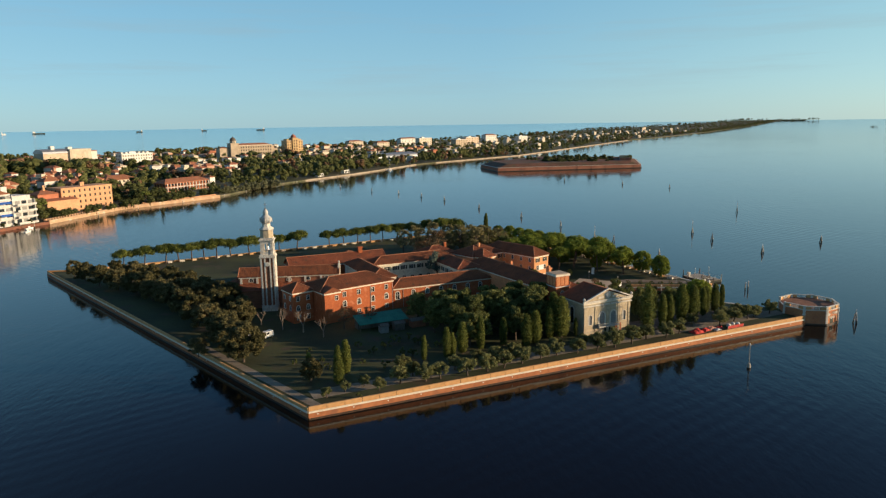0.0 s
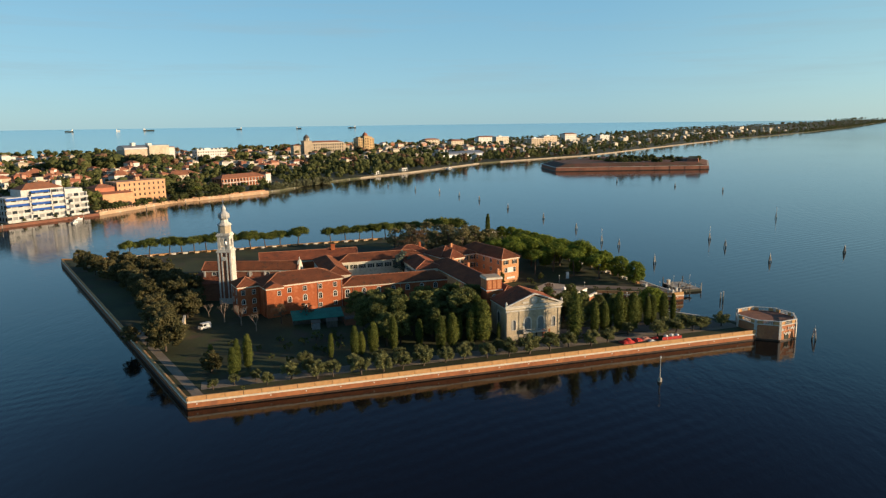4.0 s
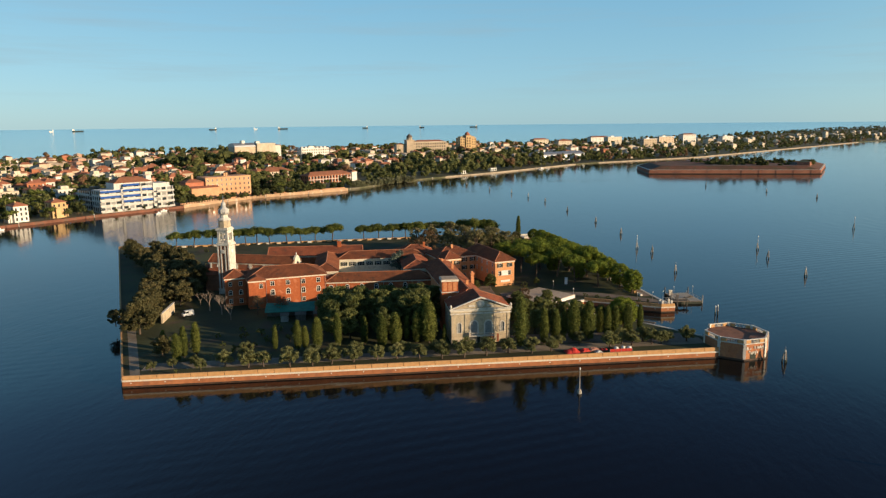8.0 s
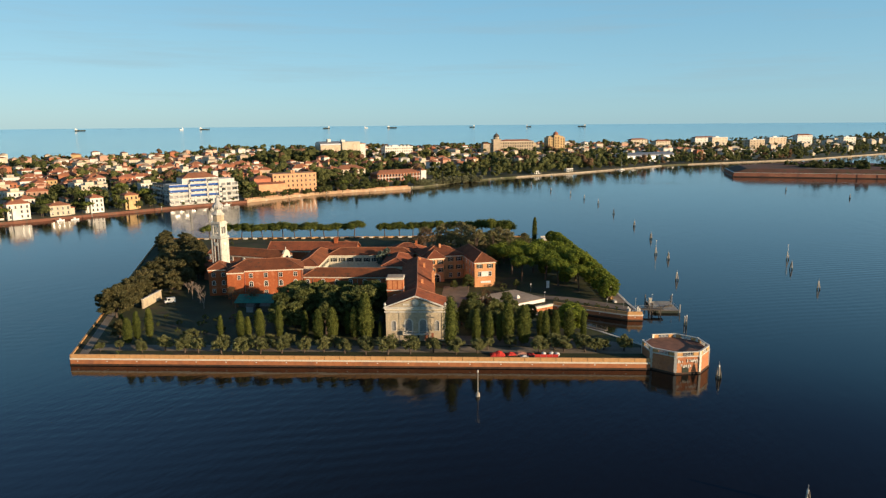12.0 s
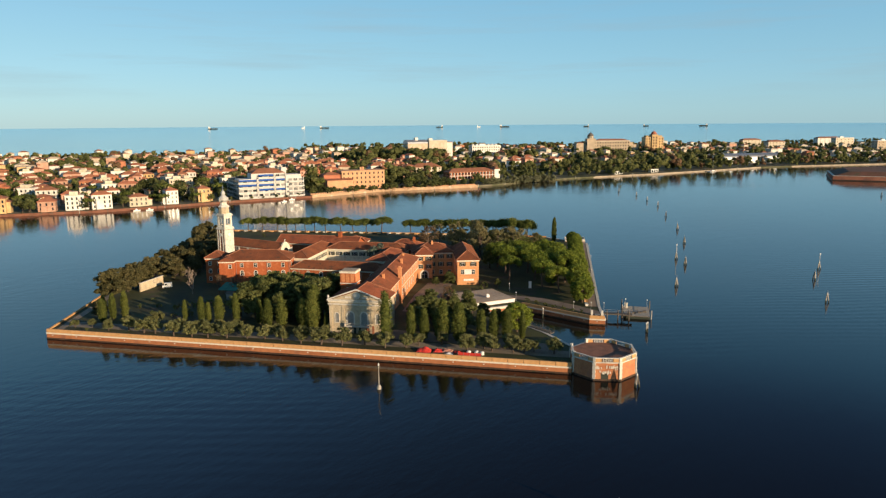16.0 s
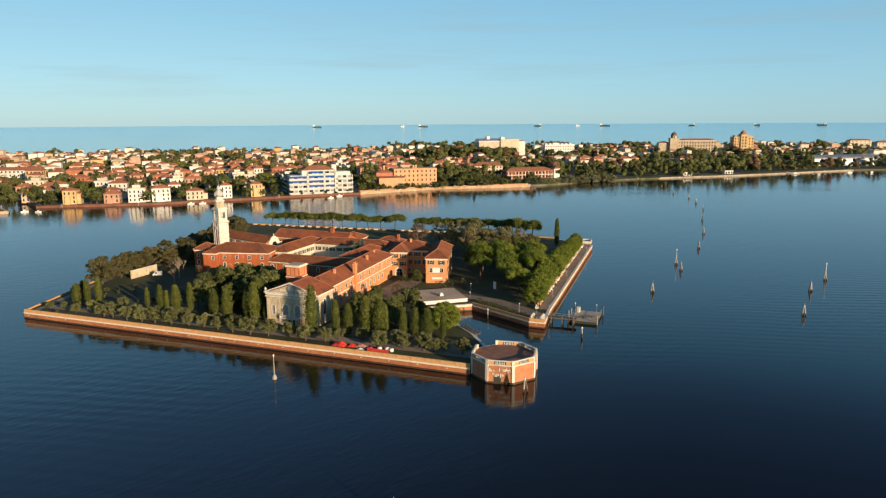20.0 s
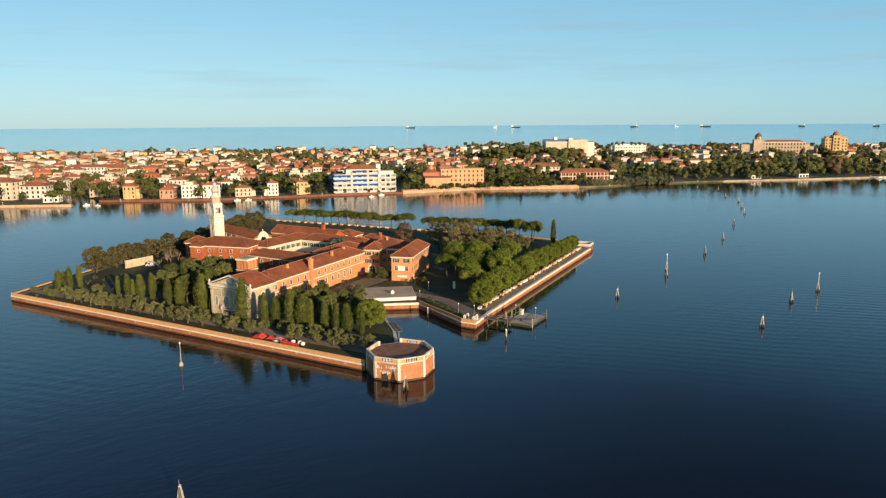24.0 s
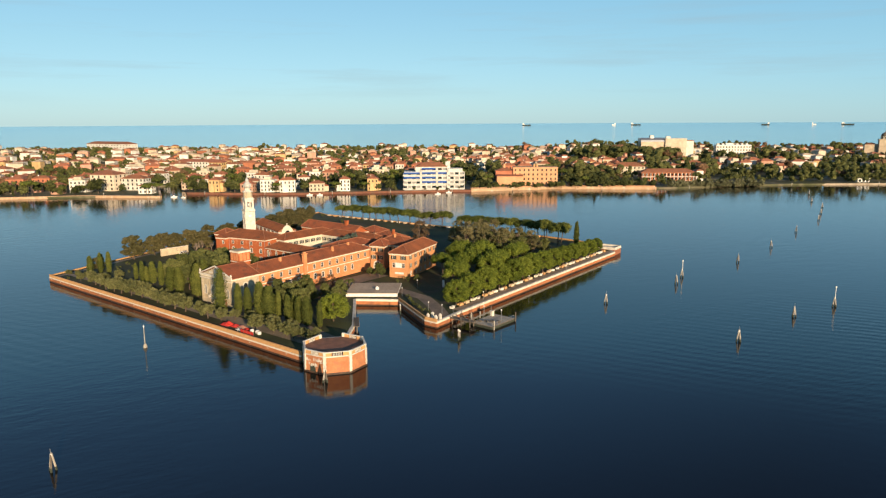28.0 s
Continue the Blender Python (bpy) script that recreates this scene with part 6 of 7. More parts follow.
SHORE_N = [(-374, 238), (-326, 310), (-294, 412), (-270, 472), (-256, 550), (-204, 632), (-190, 720), (-168, 790), (-115, 895), (-38, 1094), (137, 1314), (570, 2176), (1100, 3000), (2050, 4400), (2190, 4290)]
BACK_N = [(-1340, 310), (-1270, 460), (-1150, 650), (-1000, 900), (-860, 1190), (-680, 1400), (-520, 1600), (-350, 1850), (-156, 2330), (250, 2800), (774, 3700), (1900, 4560), (2215, 4340)]
SHORE_S = [(-620, -330), (-488, -90), (-410, 75), (-390, 155), (-352, 214)]
BACK_S = [(-1700, -330), (-1520, -60), (-1420, 120), (-1345, 262)]
NROW = 60


def spacing(pts, n):
    """Rows close together near the town, wider far along."""
    fine = resample(pts, 400)
    return [fine[min(399, int(399 * (i / (n - 1)) ** 1.5))] for i in range(n)]


sn, bn = spacing(SHORE_N, NROW), spacing(BACK_N, NROW)
ss, bs = resample(SHORE_S, 12), resample(BACK_S, 12)
LAND = material("town_ground", (0.13, 0.12, 0.07), (0.07, 0.08, 0.035), scale=0.02, fine=0.3, c=(0.20, 0.17, 0.12))
SHOREWALL = material("sunlit_shore_wall", (0.54, 0.36, 0.22), (0.44, 0.28, 0.17), scale=0.15, fine=1.5, c=(0.55, 0.45, 0.34))
EMBANK = material("tan_embankment", (0.42, 0.35, 0.26), (0.32, 0.26, 0.19), scale=0.1, fine=1.0, c=(0.24, 0.19, 0.14))
sm, bk = resample([(-470, 200), (-462, 262)], 4), resample([(-1345, 240), (-1341, 320)], 4)
for nm, a, b in (("town_land_head", sm, bk), ("town_land", sn, bn), ("town_land_south", ss, bs)):
    lv, lf = [], []
    for p, q in zip(a, b):
        for t in (0.0, 0.02, 0.3, 0.6, 1.0):
            r = p.lerp(q, t)
            lv.append((r.x, r.y, sea_z(r.x, r.y) + (1.495 if nm == "town_land_head" else 1.5)))
        lv.append((p.x, p.y, sea_z(p.x, p.y) - 2))
    for i in range(len(a) - 1):
        k = i * 6
        for j in range(4):
            lf.append((k + j, k + 6 + j, k + 7 + j, k + 1 + j))
        lf.append((k + 5, k + 11, k + 6, k))
    tagged(part(nm, mesh_of(nm, lv, lf, LAND), LAND), "low built-up land of the long barrier island", "land", kind="structure")


def shore_wall(name, pts, mat, h, label, w=1.2):
    bm = bmesh.new()
    prev = None
    for i, p in enumerate(pts):
        a, b = pts[max(0, i - 1)], pts[min(len(pts) - 1, i + 1)]
        d = (b - a).normalized()
        nr = Vector((d.y, -d.x))
        z = sea_z(p.x, p.y)
        cur = [bm.verts.new((p.x + nr.x * o, p.y + nr.y * o, z + zz)) for o, zz in ((w, -2), (w * 0.75, h), (-w, h), (-w, -2))]
        if prev:
            for j in range(3):
                bm.faces.new((prev[j], cur[j], cur[j + 1], prev[j + 1]))
        prev = cur
    return tagged(part(name, bm, mat), label, "shore wall", kind="structure")


V2 = Vector
shore_wall("shore_wall_1", [V2(p) for p in ((-374, 238), (-326, 310), (-294, 412), (-270, 472))], material("dull_red_shore_brick", (0.23, 0.095, 0.058), (0.16, 0.068, 0.042), scale=0.2, fine=1.5, c=(0.13, 0.085, 0.06)), 1.8, "dark brick shore wall of the villas")
shore_wall("shore_wall_2", [V2(p) for p in ((-270, 472), (-256, 550), (-204, 632))], SHOREWALL, 2.5, "long sunlit salmon garden wall on the shore")
shore_wall("shore_wall_2_upper", [V2(p) for p in ((-273.5, 473), (-259.5, 551), (-207.5, 633.5))], material("salmon_upper_wall", (0.60, 0.33, 0.18), (0.50, 0.26, 0.14), scale=0.12, fine=1.2), 3.2, "salmon plastered garden wall above the quay", 0.4)
for k in range(18):
    p = V2((-270, 472)).lerp(V2((-256, 550)), (k + 0.5) / 18 * 0.62)
    pw = new("wall_pier", bm_mesh("wall_pier", box(bbox(-0.35, 0.35, -0.35, 0.35, 2.4, 3.5), -0.45, 0.45, -0.45, 0.45, 3.5, 3.7), SHOREWALL))
    pw.matrix_world = pose(p.x, p.y, 0, 0, 0, 73)
    tagged(pw, "salmon brick pier standing on the shore wall", "pier", "piers on the shore wall")
shore_wall("shore_wall_3", [V2(p) for p in SHORE_N[7:12]], EMBANK, 1.5, "tan stone embankment of the far shore", 1.6)
shore_wall("shore_wall_4", [V2(p) for p in SHORE_S], SHOREWALL, 1.9, "low brick shore wall south of the canal")
shore_wall("shore_wall_5", [V2(p) for p in ((-472, 220.5), (-352, 214))][::-1], SHOREWALL, 1.7, "sunlit canal bank wall")
shore_wall("shore_wall_6", [V2(p) for p in ((-470, 245.5), (-374, 238))], DARKBRICK, 1.7, "canal bank wall")

rg = random.Random(77)
WALLS = [material("villa_%s" % n, a, scale=0.2, fine=1.2, bump=0.1, spread=0.15) for n, a in (
    ("cream", (0.68, 0.58, 0.44)), ("white", (0.78, 0.74, 0.66)), ("ochre", (0.62, 0.42, 0.20)), ("rust", (0.50, 0.19, 0.10)), ("sand", (0.64, 0.50, 0.36)), ("rose", (0.60, 0.34, 0.24)))]
LWIN = {}


def small_window(w, h):
    if (w, h) not in LWIN:
        me = bm_mesh("window", box(bbox(-w / 2, w / 2, -0.04, 0.03, 0, h), -w / 2 - 0.15, w / 2 + 0.15, -0.12, 0.03, -0.16, -0.02), GLASS)
        fr = bm_mesh("window_frame", ring_frame(w, h, 0.14, 0.09, False), WHITE)
        LWIN[(w, h)] = (me, fr)
    return LWIN[(w, h)]


def villa(k, windows):
    """Town house: main block, sometimes a lower annexe, a loggia, an attic storey or a roof tower."""
    L, D = rg.uniform(9, 16), rg.uniform(8.5, 12.5)
    st = (2, 3, 2, 3, 3, 2, 3, 3, 2, 3, 2, 3, 3, 2, 3, 2)[k]
    h = 1.0 + 3.1 * st
    flat = k in (3, 12)
    if k in (5, 10):
        L *= 1.55
    mat = WALLS[(0, 1, 4, 1, 5, 0, 3, 1, 4, 2, 1, 4, 0, 5, 5, 0)[k]]
    ob = thing("villa", pose(0, 0, -400), ("plastered town house with flat terrace roof" if flat else "plastered town house with hipped terracotta roof"), "house", "town houses")
    bm = bbox(0, L, 0, D, -0.5, h)
    if k % 3 == 0:
        box(bm, L * 0.55, L * 1.25, D * 0.3, D * 0.95, -0.5, h - 2.6)
    if k % 4 == 1:
        box(bm, L * 0.2, L * 0.55, -1.6, 0.05, -0.5, h - 3.0)
    if k % 5 == 2:
        box(bm, -3.2, 0.05, D * 0.2, D * 0.8, -0.5, h * 0.5)
    part("wall", bm, mat, ob)
    if flat:
        part("roof", box(bbox(-0.2, L + 0.2, -0.2, D + 0.2, h, h + 0.35), L * 0.25, L * 0.7, D * 0.25, D * 0.8, h + 0.35, h + 2.7), WALLS[0], ob)
    else:
        part("roof", roof_mesh("hip", L, D, h + 0.1, rg.uniform(1.9, 2.9), 0.6), LIDO_TILE, ob)
        part("chimney", bbox(L * 0.3, L * 0.3 + 0.8, D * 0.35, D * 0.35 + 0.8, h, h + 3.0), WALLS[(k + 1) % 6], ob)
    if k % 6 == 4:
        part("roof_tower", bbox(L * 0.55, L * 0.85, D * 0.3, D * 0.62, h, h + 4.2), mat, ob)
        part("tower_roof", roof_mesh("hip", L * 0.3, D * 0.32, h + 4.2, 1.3, 0.4), LIDO_TILE, ob).matrix_basis = pose(L * 0.55, D * 0.3, 0)
    if k % 3 == 0:
        part("annexe_roof", roof_mesh("hip", L * 0.7, D * 0.65, h - 2.5, 1.6, 0.5), LIDO_TILE, ob).matrix_basis = pose(L * 0.55, D * 0.3, 0)
    if windows:
        me, fr = small_window(1.15, 1.7)
        n = 3 if L < 13 else 4
        for f in range(st):
            for side, ln, cnt in (("front", L, n), ("right", D, 2), ("left", D, 2)):
                if side == "right" and k % 3 == 0:
                    continue
                for i in range(cnt):
                    m = side_pose(side, L, D) @ pose(ln * (i + 0.5) / cnt, 0, 1.2 + 3.1 * f)
                    part("window", me, None, ob).matrix_basis = m
    return ob


near_t = [villa(k, True) for k in range(16)]
far_t = [villa(k, False) for k in range(16)]

# large buildings keep their ground free: centre and radius
BIG = [(-292, 452, 42), (-282, 553, 38), (-462, 940, 52), (-352, 1250, 62), (-276, 1300, 34), (-68, 1168, 60), (-254, 702, 38), (-318, 700, 26), (-414, 192, 34), (-372, 206, 22), (-618, 297, 14), (-650, 292, 38), (-1255, 190, 110)]


def free(x, y, m=0):
    return all((x - a) ** 2 + (y - b) ** 2 > (r + m) ** 2 for a, b, r in BIG)


spots, woods = [], []
for (a_pts, b_pts, part_id) in ((resample(SHORE_N[:11], 70), resample(BACK_N[:8], 70), 0), (ss and resample(SHORE_S, 22), resample(BACK_S, 22), 1), (resample([(-486, 214), (-482, 250)], 3), resample([(-1345, 262), (-1341, 306)], 3), 2)):
    for i, (p, q) in enumerate(zip(a_pts, b_pts)):
        span = (q - p).length
        d = 14.0
        row_no = 0
        while d < span - 10:
            t = d / span
            r = p.lerp(q, t)
            x, y = r.x + rg.uniform(-6, 6), r.y + rg.uniform(-6, 6)
            town = (0.46 if d < 260 else 0.54) if y < 470 else (0.0 if d < 130 else 0.5)
            if y > 1150:
                town = 0.42 if d > 50 else 0.0
            tall = 1.12 if y < 470 else (0.75 if y < 800 and d < 60 else 1.12)
            if free(x, y):
                nxt = a_pts[min(i + 1, len(a_pts) - 1)] - a_pts[max(i - 1, 0)]
                ang = math.degrees(math.atan2(nxt.y, nxt.x)) + rg.choice((0, 0, 0, 12, -10, 90)) + rg.uniform(-5, 5)
                if rg.random() < town:
                    spots.append((math.hypot(x, y - 250), x, y, ang))
                    for _ in range(3 if y < 470 else rg.choice((2, 3, 3))):
                        woods.append((x + rg.uniform(9, 15) * rg.choice((-1, 1, 1)), y + rg.uniform(-13, 13), (rg.choice((5, 6, 7, 9)) if y < 470 else rg.choice((4, 5, 6, 8, 11))) * rg.uniform(0.85, 1.2) * tall))
                else:
                    for _ in range(3 if y < 470 else 2):
                        woods.append((x + rg.uniform(-9, 9), y + rg.uniform(-9, 9), (rg.choice((6, 7, 9, 11)) if y < 470 else rg.choice((6, 8, 9, 12, 16))) * rg.uniform(0.85, 1.15) * tall))
            d += 21 + 5 * rg.random()
            row_no += 1
# villas seen along the water's edge
front = [(-370, 256, 57, 9), (-353, 281, 57, 13), (-345, 297, 62, 3), (-335, 312, 71, 1), (-327, 337, 72, 15), (-318.5, 363, 72, 7), (-311.5, 387, 72, 9)]
spots = [s for s in spots if not any((s[1] - x) ** 2 + (s[2] - y) ** 2 < 25 ** 2 for x, y, _, _ in front)]
woods = [w for w in woods if not any((w[0] - x) ** 2 + (w[1] - y - 6) ** 2 < 15 ** 2 for x, y, _, _ in front)]
for x, y, ang, k in front:
    copy_thing(near_t[k], pose(x, y, 1.5, 0, 0, ang) @ Matrix.Diagonal((0.95, 0.95, 1.06, 1)))
spots.sort()
for i, (d, x, y, ang) in enumerate(spots[:290]):
    tpl = (near_t if i < 85 else far_t)[rg.randrange(16)]
    copy_thing(tpl, pose(x, y, 1.5, 0, 0, ang) @ Matrix.Diagonal((1.04, 1.04, 1.06 if y < 470 else 1.22, 1)))
retire(near_t + far_t)

# the rest of the town, too far to tell apart singly
fv, ff, fm = [], [], []
for d, x, y, ang in spots[290:]:
    L, D, h, rise = rg.uniform(9, 17), rg.uniform(8, 12), rg.choice((6.5, 8, 9, 10, 12, 14)) * rg.uniform(0.9, 1.15), rg.uniform(1.6, 2.8)
    m = pose(x, y, 1.5 + sea_z(x, y), 0, 0, ang)
    b0 = len(fv)
    o = 0.5
    for p in ((0, 0, -1), (L, 0, -1), (L, D, -1), (0, D, -1), (0, 0, h), (L, 0, h), (L, D, h), (0, D, h), (-o, -o, h), (L + o, -o, h), (L + o, D + o, h), (-o, D + o, h), (min(L, D) / 2, D / 2, h + rise), (L - min(L, D) / 2 + 0.1, D / 2, h + rise)):
        fv.append(tuple(m @ Vector(p)))
    for f in ((0, 1, 5, 4), (1, 2, 6, 5), (2, 3, 7, 6), (3, 0, 4, 7)):
        ff.append([b0 + k for k in f]), fm.append(rg.choice((0, 0, 1, 1, 1, 2, 3, 4, 5)) if f[0] == 0 else fm[-1])
    for f in ((8, 9, 13, 12), (10, 11, 12, 13), (9, 10, 13), (11, 8, 12), (11, 10, 9, 8)):
        ff.append([b0 + k for k in f]), fm.append(6 if b0 % 4 else 4)
me = mesh_of("distant_houses", fv, ff, WALLS[0])
for w in WALLS[1:]:
    me.materials.append(w)
me.materials.append(LIDO_TILE)
me.polygons.foreach_set("material_index", fm)
tagged(part("distant_houses", me, None), "crowd of far town houses with terracotta roofs", "houses", kind="stuff")


def big_building(name, x, y, ang, L, D, h, floors, cols, mat, label, roof="flat", rise=3.0, category="building", z=1.5, win=(1.5, 1.9)):
    ob = thing(name, pose(x, y, z + sea_z(x, y), 0, 0, ang), label, category)
    part("wall", bbox(0, L, 0, D, -1, h), mat, ob)
    if roof == "flat":
        part("parapet", box(bbox(-0.3, L + 0.3, -0.3, D + 0.3, h, h + 0.9), L * 0.3, L * 0.5, D * 0.3, D * 0.7, h + 0.9, h + 3.4), WHITE, ob)
    elif roof == "none":
        pass
    elif roof == "plain":
        part("parapet", box(bbox(-0.3, L + 0.3, -0.3, D + 0.3, h, h + 0.5), L * 0.1, L * 0.16, D * 0.3, D * 0.5, h + 0.5, h + 2.0), mat, ob)
        part("rear_roof", roof_mesh("hip", L * 0.4, D * 0.8, h + 0.5, 2.6, 0.3), LIDO_TILE, ob).matrix_basis = pose(-L * 0.25, D * 0.15, 0)
    else:
        part("roof", roof_mesh(roof, L, D, h + 0.15, rise, 0.8), LIDO_TILE, ob)
    me, fr = small_window(*win)
    step = h / floors
    for side, ln, c in (("front", L, cols), ("right", D, max(2, round(cols * D / L))), ("left", D, max(2, round(cols * D / L)))):
        for f in range(floors):
            for i in range(c):
                w = part("window", me, None, ob)
                w.matrix_basis = side_pose(side, L, D) @ pose(ln * (i + 0.5) / c, 0, step * f + step * 0.3)
    return ob


# white apartment house with balconies and blue awnings
APART = material("greyed_white_render", (0.64, 0.62, 0.58), (0.55, 0.53, 0.49), scale=0.2, fine=1.2, bump=0.1, c=(0.42, 0.40, 0.37))
wa = thing("white_apartments", pose(-297.0, 415.0, 1.5, 0, 0, 67) @ Matrix.Diagonal((1.05, 1.0, 1.24, 1)), "white apartment house with long balconies and blue awnings", "apartment house")
part("wall", box(box(bbox(2, 54, 2, 17, -1, 13.5), 12, 40, 3, 16, 13.5, 17.2), 40.5, 53, 2.5, 16.5, 13.5, 15.6), APART, wa)
part("roof", roof_mesh("hip", 26, 13, 17.3, 3.0, 0.7), LIDO_TILE, wa, "red hipped roof").matrix_basis = pose(13, 3, 0)
part("lift_tower", bbox(38.5, 42.5, 9, 13, 13.5, 20.5), APART, wa)
for f in range(5):
    z = 0.6 + 3.25 * f
    for x0, x1 in ((1.0, 16.0), (17.0, 30.0), (31.0, 39.5), (41.5, 54.5)):
        if f == 4 and not 15 < x0 < 40:
            continue
        dp = {1.0: 0.6, 17.0: 0.2, 31.0: 1.0, 41.5: -1.2}[x0]
        part("balcony", box(bbox(x0, x1, dp, 2.6, z, z + 0.22), x0, x1, dp, dp + 0.12, z + 0.22, z + 1.1), APART, wa)
        for q in range(max(2, round((x1 - x0) / 4.2))):
            xc = x0 + (x1 - x0) * (q + 0.5) / max(2, round((x1 - x0) / 4.2))
            part("glazing", bbox(xc - 1.55, xc + 1.55, 1.9, 1.99, z + 0.25, z + 2.55), BLIND if (q + f) % 2 else GLASS, wa)
        part("partition", bbox(x1 - 0.3, x1 + 0.1, 0.25, 2.05, z + 0.2, z + 3.0), APART, wa)
        if (x0 == 17.0 and f > 0) or (x0 == 31.0 and f in (1, 3)) or (x0 == 1.0 and f in (2, 3)):
            m = part("awning", roof_mesh("shed_y", x1 - x0 - 1.2, 1.7, 0, 1.0, 0.0, 0.06), BLUE, wa, "blue fabric awning")
            m.matrix_basis = pose(x0 + 0.6, 0.3, z + 1.75)
part("rear_wing", bbox(2.6, 17, 17.02, 44, -1, 12.2), APART, wa, "long rear wing with balconies")
part("wing_roof", box(bbox(2.2, 17.4, 16.9, 44.4, 12.2, 12.7), 6, 11, 24, 31, 12.7, 14.6), TIMBER, wa, "dark flat roof")
for f in range(4):
    z = 0.6 + 3.0 * f
    part("side_balcony", box(bbox(0.9, 2.58, 18.5, 43, z, z + 0.2), 0.9, 1.02, 18.5, 43, z + 0.2, z + 1.1), APART, wa)
    for i in range(6):
        part("glazing", bbox(2.52, 2.58, 19.6 + 4 * i, 21.8 + 4 * i, z + 0.25, z + 2.4), GLASS, wa)
sidew, sidef = small_window(1.5, 1.9)
for f in range(4):
    for i in range(4):
        for sd in ("right", "left"):
            part("window", sidew, None, wa).matrix_basis = pose(2, 2, 0) @ side_pose(sd, 52, 15) @ pose(2 + 3.6 * i, 0, 1.2 + 3.25 * f)

PALACE = material("palace_plaster", (0.66, 0.37, 0.20), (0.56, 0.30, 0.16), scale=0.2, fine=1.2)
pp = big_building("pink_palace", -291, 530, 61, 43, 18, 17, 4, 10, PALACE, "long pinkish ochre building with rows of small windows", "none", win=(1.3, 1.9))
part("parapet", bbox(-0.3, 43.3, -0.3, 18.3, 17, 17.6), PALACE, pp)
part("front_wing", bbox(-16, 9, -7, -0.02, -1, 9.5), PALACE, pp, "lower front wing")
part("wing_roof", roof_mesh("shed_y", 25, 7, 9.6, 1.2, 0.4), LIDO_TILE, pp).matrix_basis = pose(-16, -7, 0)
part("rear_wing", bbox(-17, -0.02, 2, 16, -1, 14), WALLS[3], pp, "rust plastered rear wing")
part("rear_roof", roof_mesh("hip", 17, 14, 14.1, 2.8, 0.5), LIDO_TILE, pp).matrix_basis = pose(-17, 2, 0)
for x, y in ((20, 6), (23, 8), (-9, 8)):
    part("chimney", bbox(x, x + 1.6, y, y + 1.6, 14, 20.5), PALACE, pp)
rh = big_building("red_roofed_hall", -268, 671, 62.6, 56, 15, 8.6, 2, 15, WALLS[3], "long low building with broad red roof and white end", "hip", 3.6, win=(2.2, 2.2))
part("white_end", bbox(56.02, 63, -1.5, 10, -1, 10.5), WALLS[1], rh, "white gabled end house")
part("end_roof", roof_mesh("hip", 7, 11.5, 10.6, 1.8, 0.4), LIDO_TILE, rh).matrix_basis = pose(56, -1.5, 0)
for k in range(14):
    part("pillar", bbox(1 + 4 * k, 1.4 + 4 * k, -2.2, -1.8, -1, 8.2), WHITE, rh)
part("gallery", bbox(0, 56, -2.4, -0.02, 4.2, 4.6), WALLS[1], rh, "white gallery floor")
rr2 = big_building("red_roofed_house", -332, 686, 60, 36, 17, 11, 3, 8, WALLS[0], "broad house with red hipped roof among trees", "hip", 4.2, "house")
part("lower_roof", roof_mesh("hip", 22, 14, 8.5, 3.4, 0.6), LIDO_TILE, rr2).matrix_basis = pose(-20, -4, 0)
part("lower_wing", bbox(-19.5, 1, -3.5, 9.5, -1, 8.4), WALLS[5], rr2)
big_building("small_white_house", -384, 198, 62, 12, 9, 7, 2, 3, WALLS[1], "small white house with red roof by the canal", "hip", 2.0, "house")
big_building("cream_shore_house", -438, 160, 50, 26, 18, 15, 4, 4, WALLS[0], "large cream house with hipped red roof by the canal", "hip", 3.6, "house")
big_building("white_shore_villa", -428, 186, 56, 22, 13, 11, 3, 5, WALLS[1], "white villa with red roof at the canal mouth", "hip", 2.8, "house")
big_building("yellow_house", -622, 292, 50, 17, 14, 13, 3, 4, WALLS[2], "tall yellow ochre town house with red roof", "hip", 3.0, "house")
big_building("long_white_house", -684, 262, 48, 62, 14, 12, 3, 14, WALLS[1], "long white town building with red roof", "hip", 3.0)
th0 = big_building("white_theatre", -479, 903, 62, 30, 24, 35, 1, 2, WALLS[0], "bulky white modern hall above the trees", "none")
part("roof", box(bbox(-0.4, 30.4, -0.4, 24.4, 35, 35.7), 3, 9, 8, 14, 35.7, 38.5), WALLS[1], th0)
part("rear_hall", bbox(-34, -0.02, 3, 22, -1, 31), WALLS[4], th0)
bm = bmesh.new()
arc = [(12.5 + 10.4 * math.cos(math.pi * k / 8), 31 + 5.6 * math.sin(math.pi * k / 8)) for k in range(9)]
for k in range(8):
    (ya, za), (yb, zb) = arc[k], arc[k + 1]
    bm.faces.new([bm.verts.new(p) for p in ((-34.4, ya, za), (-0.1, ya, za), (-0.1, yb, zb), (-34.4, yb, zb))])
for x in (-34.4, -0.1):
    bm.faces.new([bm.verts.new((x, yy, zz)) for yy, zz in arc])
part("curved_roof", bm, METAL, th0, "curved grey metal roof")
part("vent_tower", bbox(-20, -15, 8, 14, 35, 40), WALLS[1], th0)
part("side_wing", bbox(30.02, 42, 5, 20, -1, 32), WALLS[1], th0)
part("wing_roof", bbox(29.9, 42.4, 4.6, 20.4, 32, 32.7), RIDGE, th0)
part("loading_door", bbox(9, 21, -0.12, 0.0, 22, 29), WALLS[4], th0)
lw = big_building("long_white_block", -440, 962, 58, 48, 14, 25.5, 6, 12, WALLS[1], "long white seaside block among trees")
for k in range(7):
    part("roof_box", bbox(2 + 6.6 * k, 5 + 6.6 * k, 4, 9, 26.4, 28.4), WALLS[1], lw)
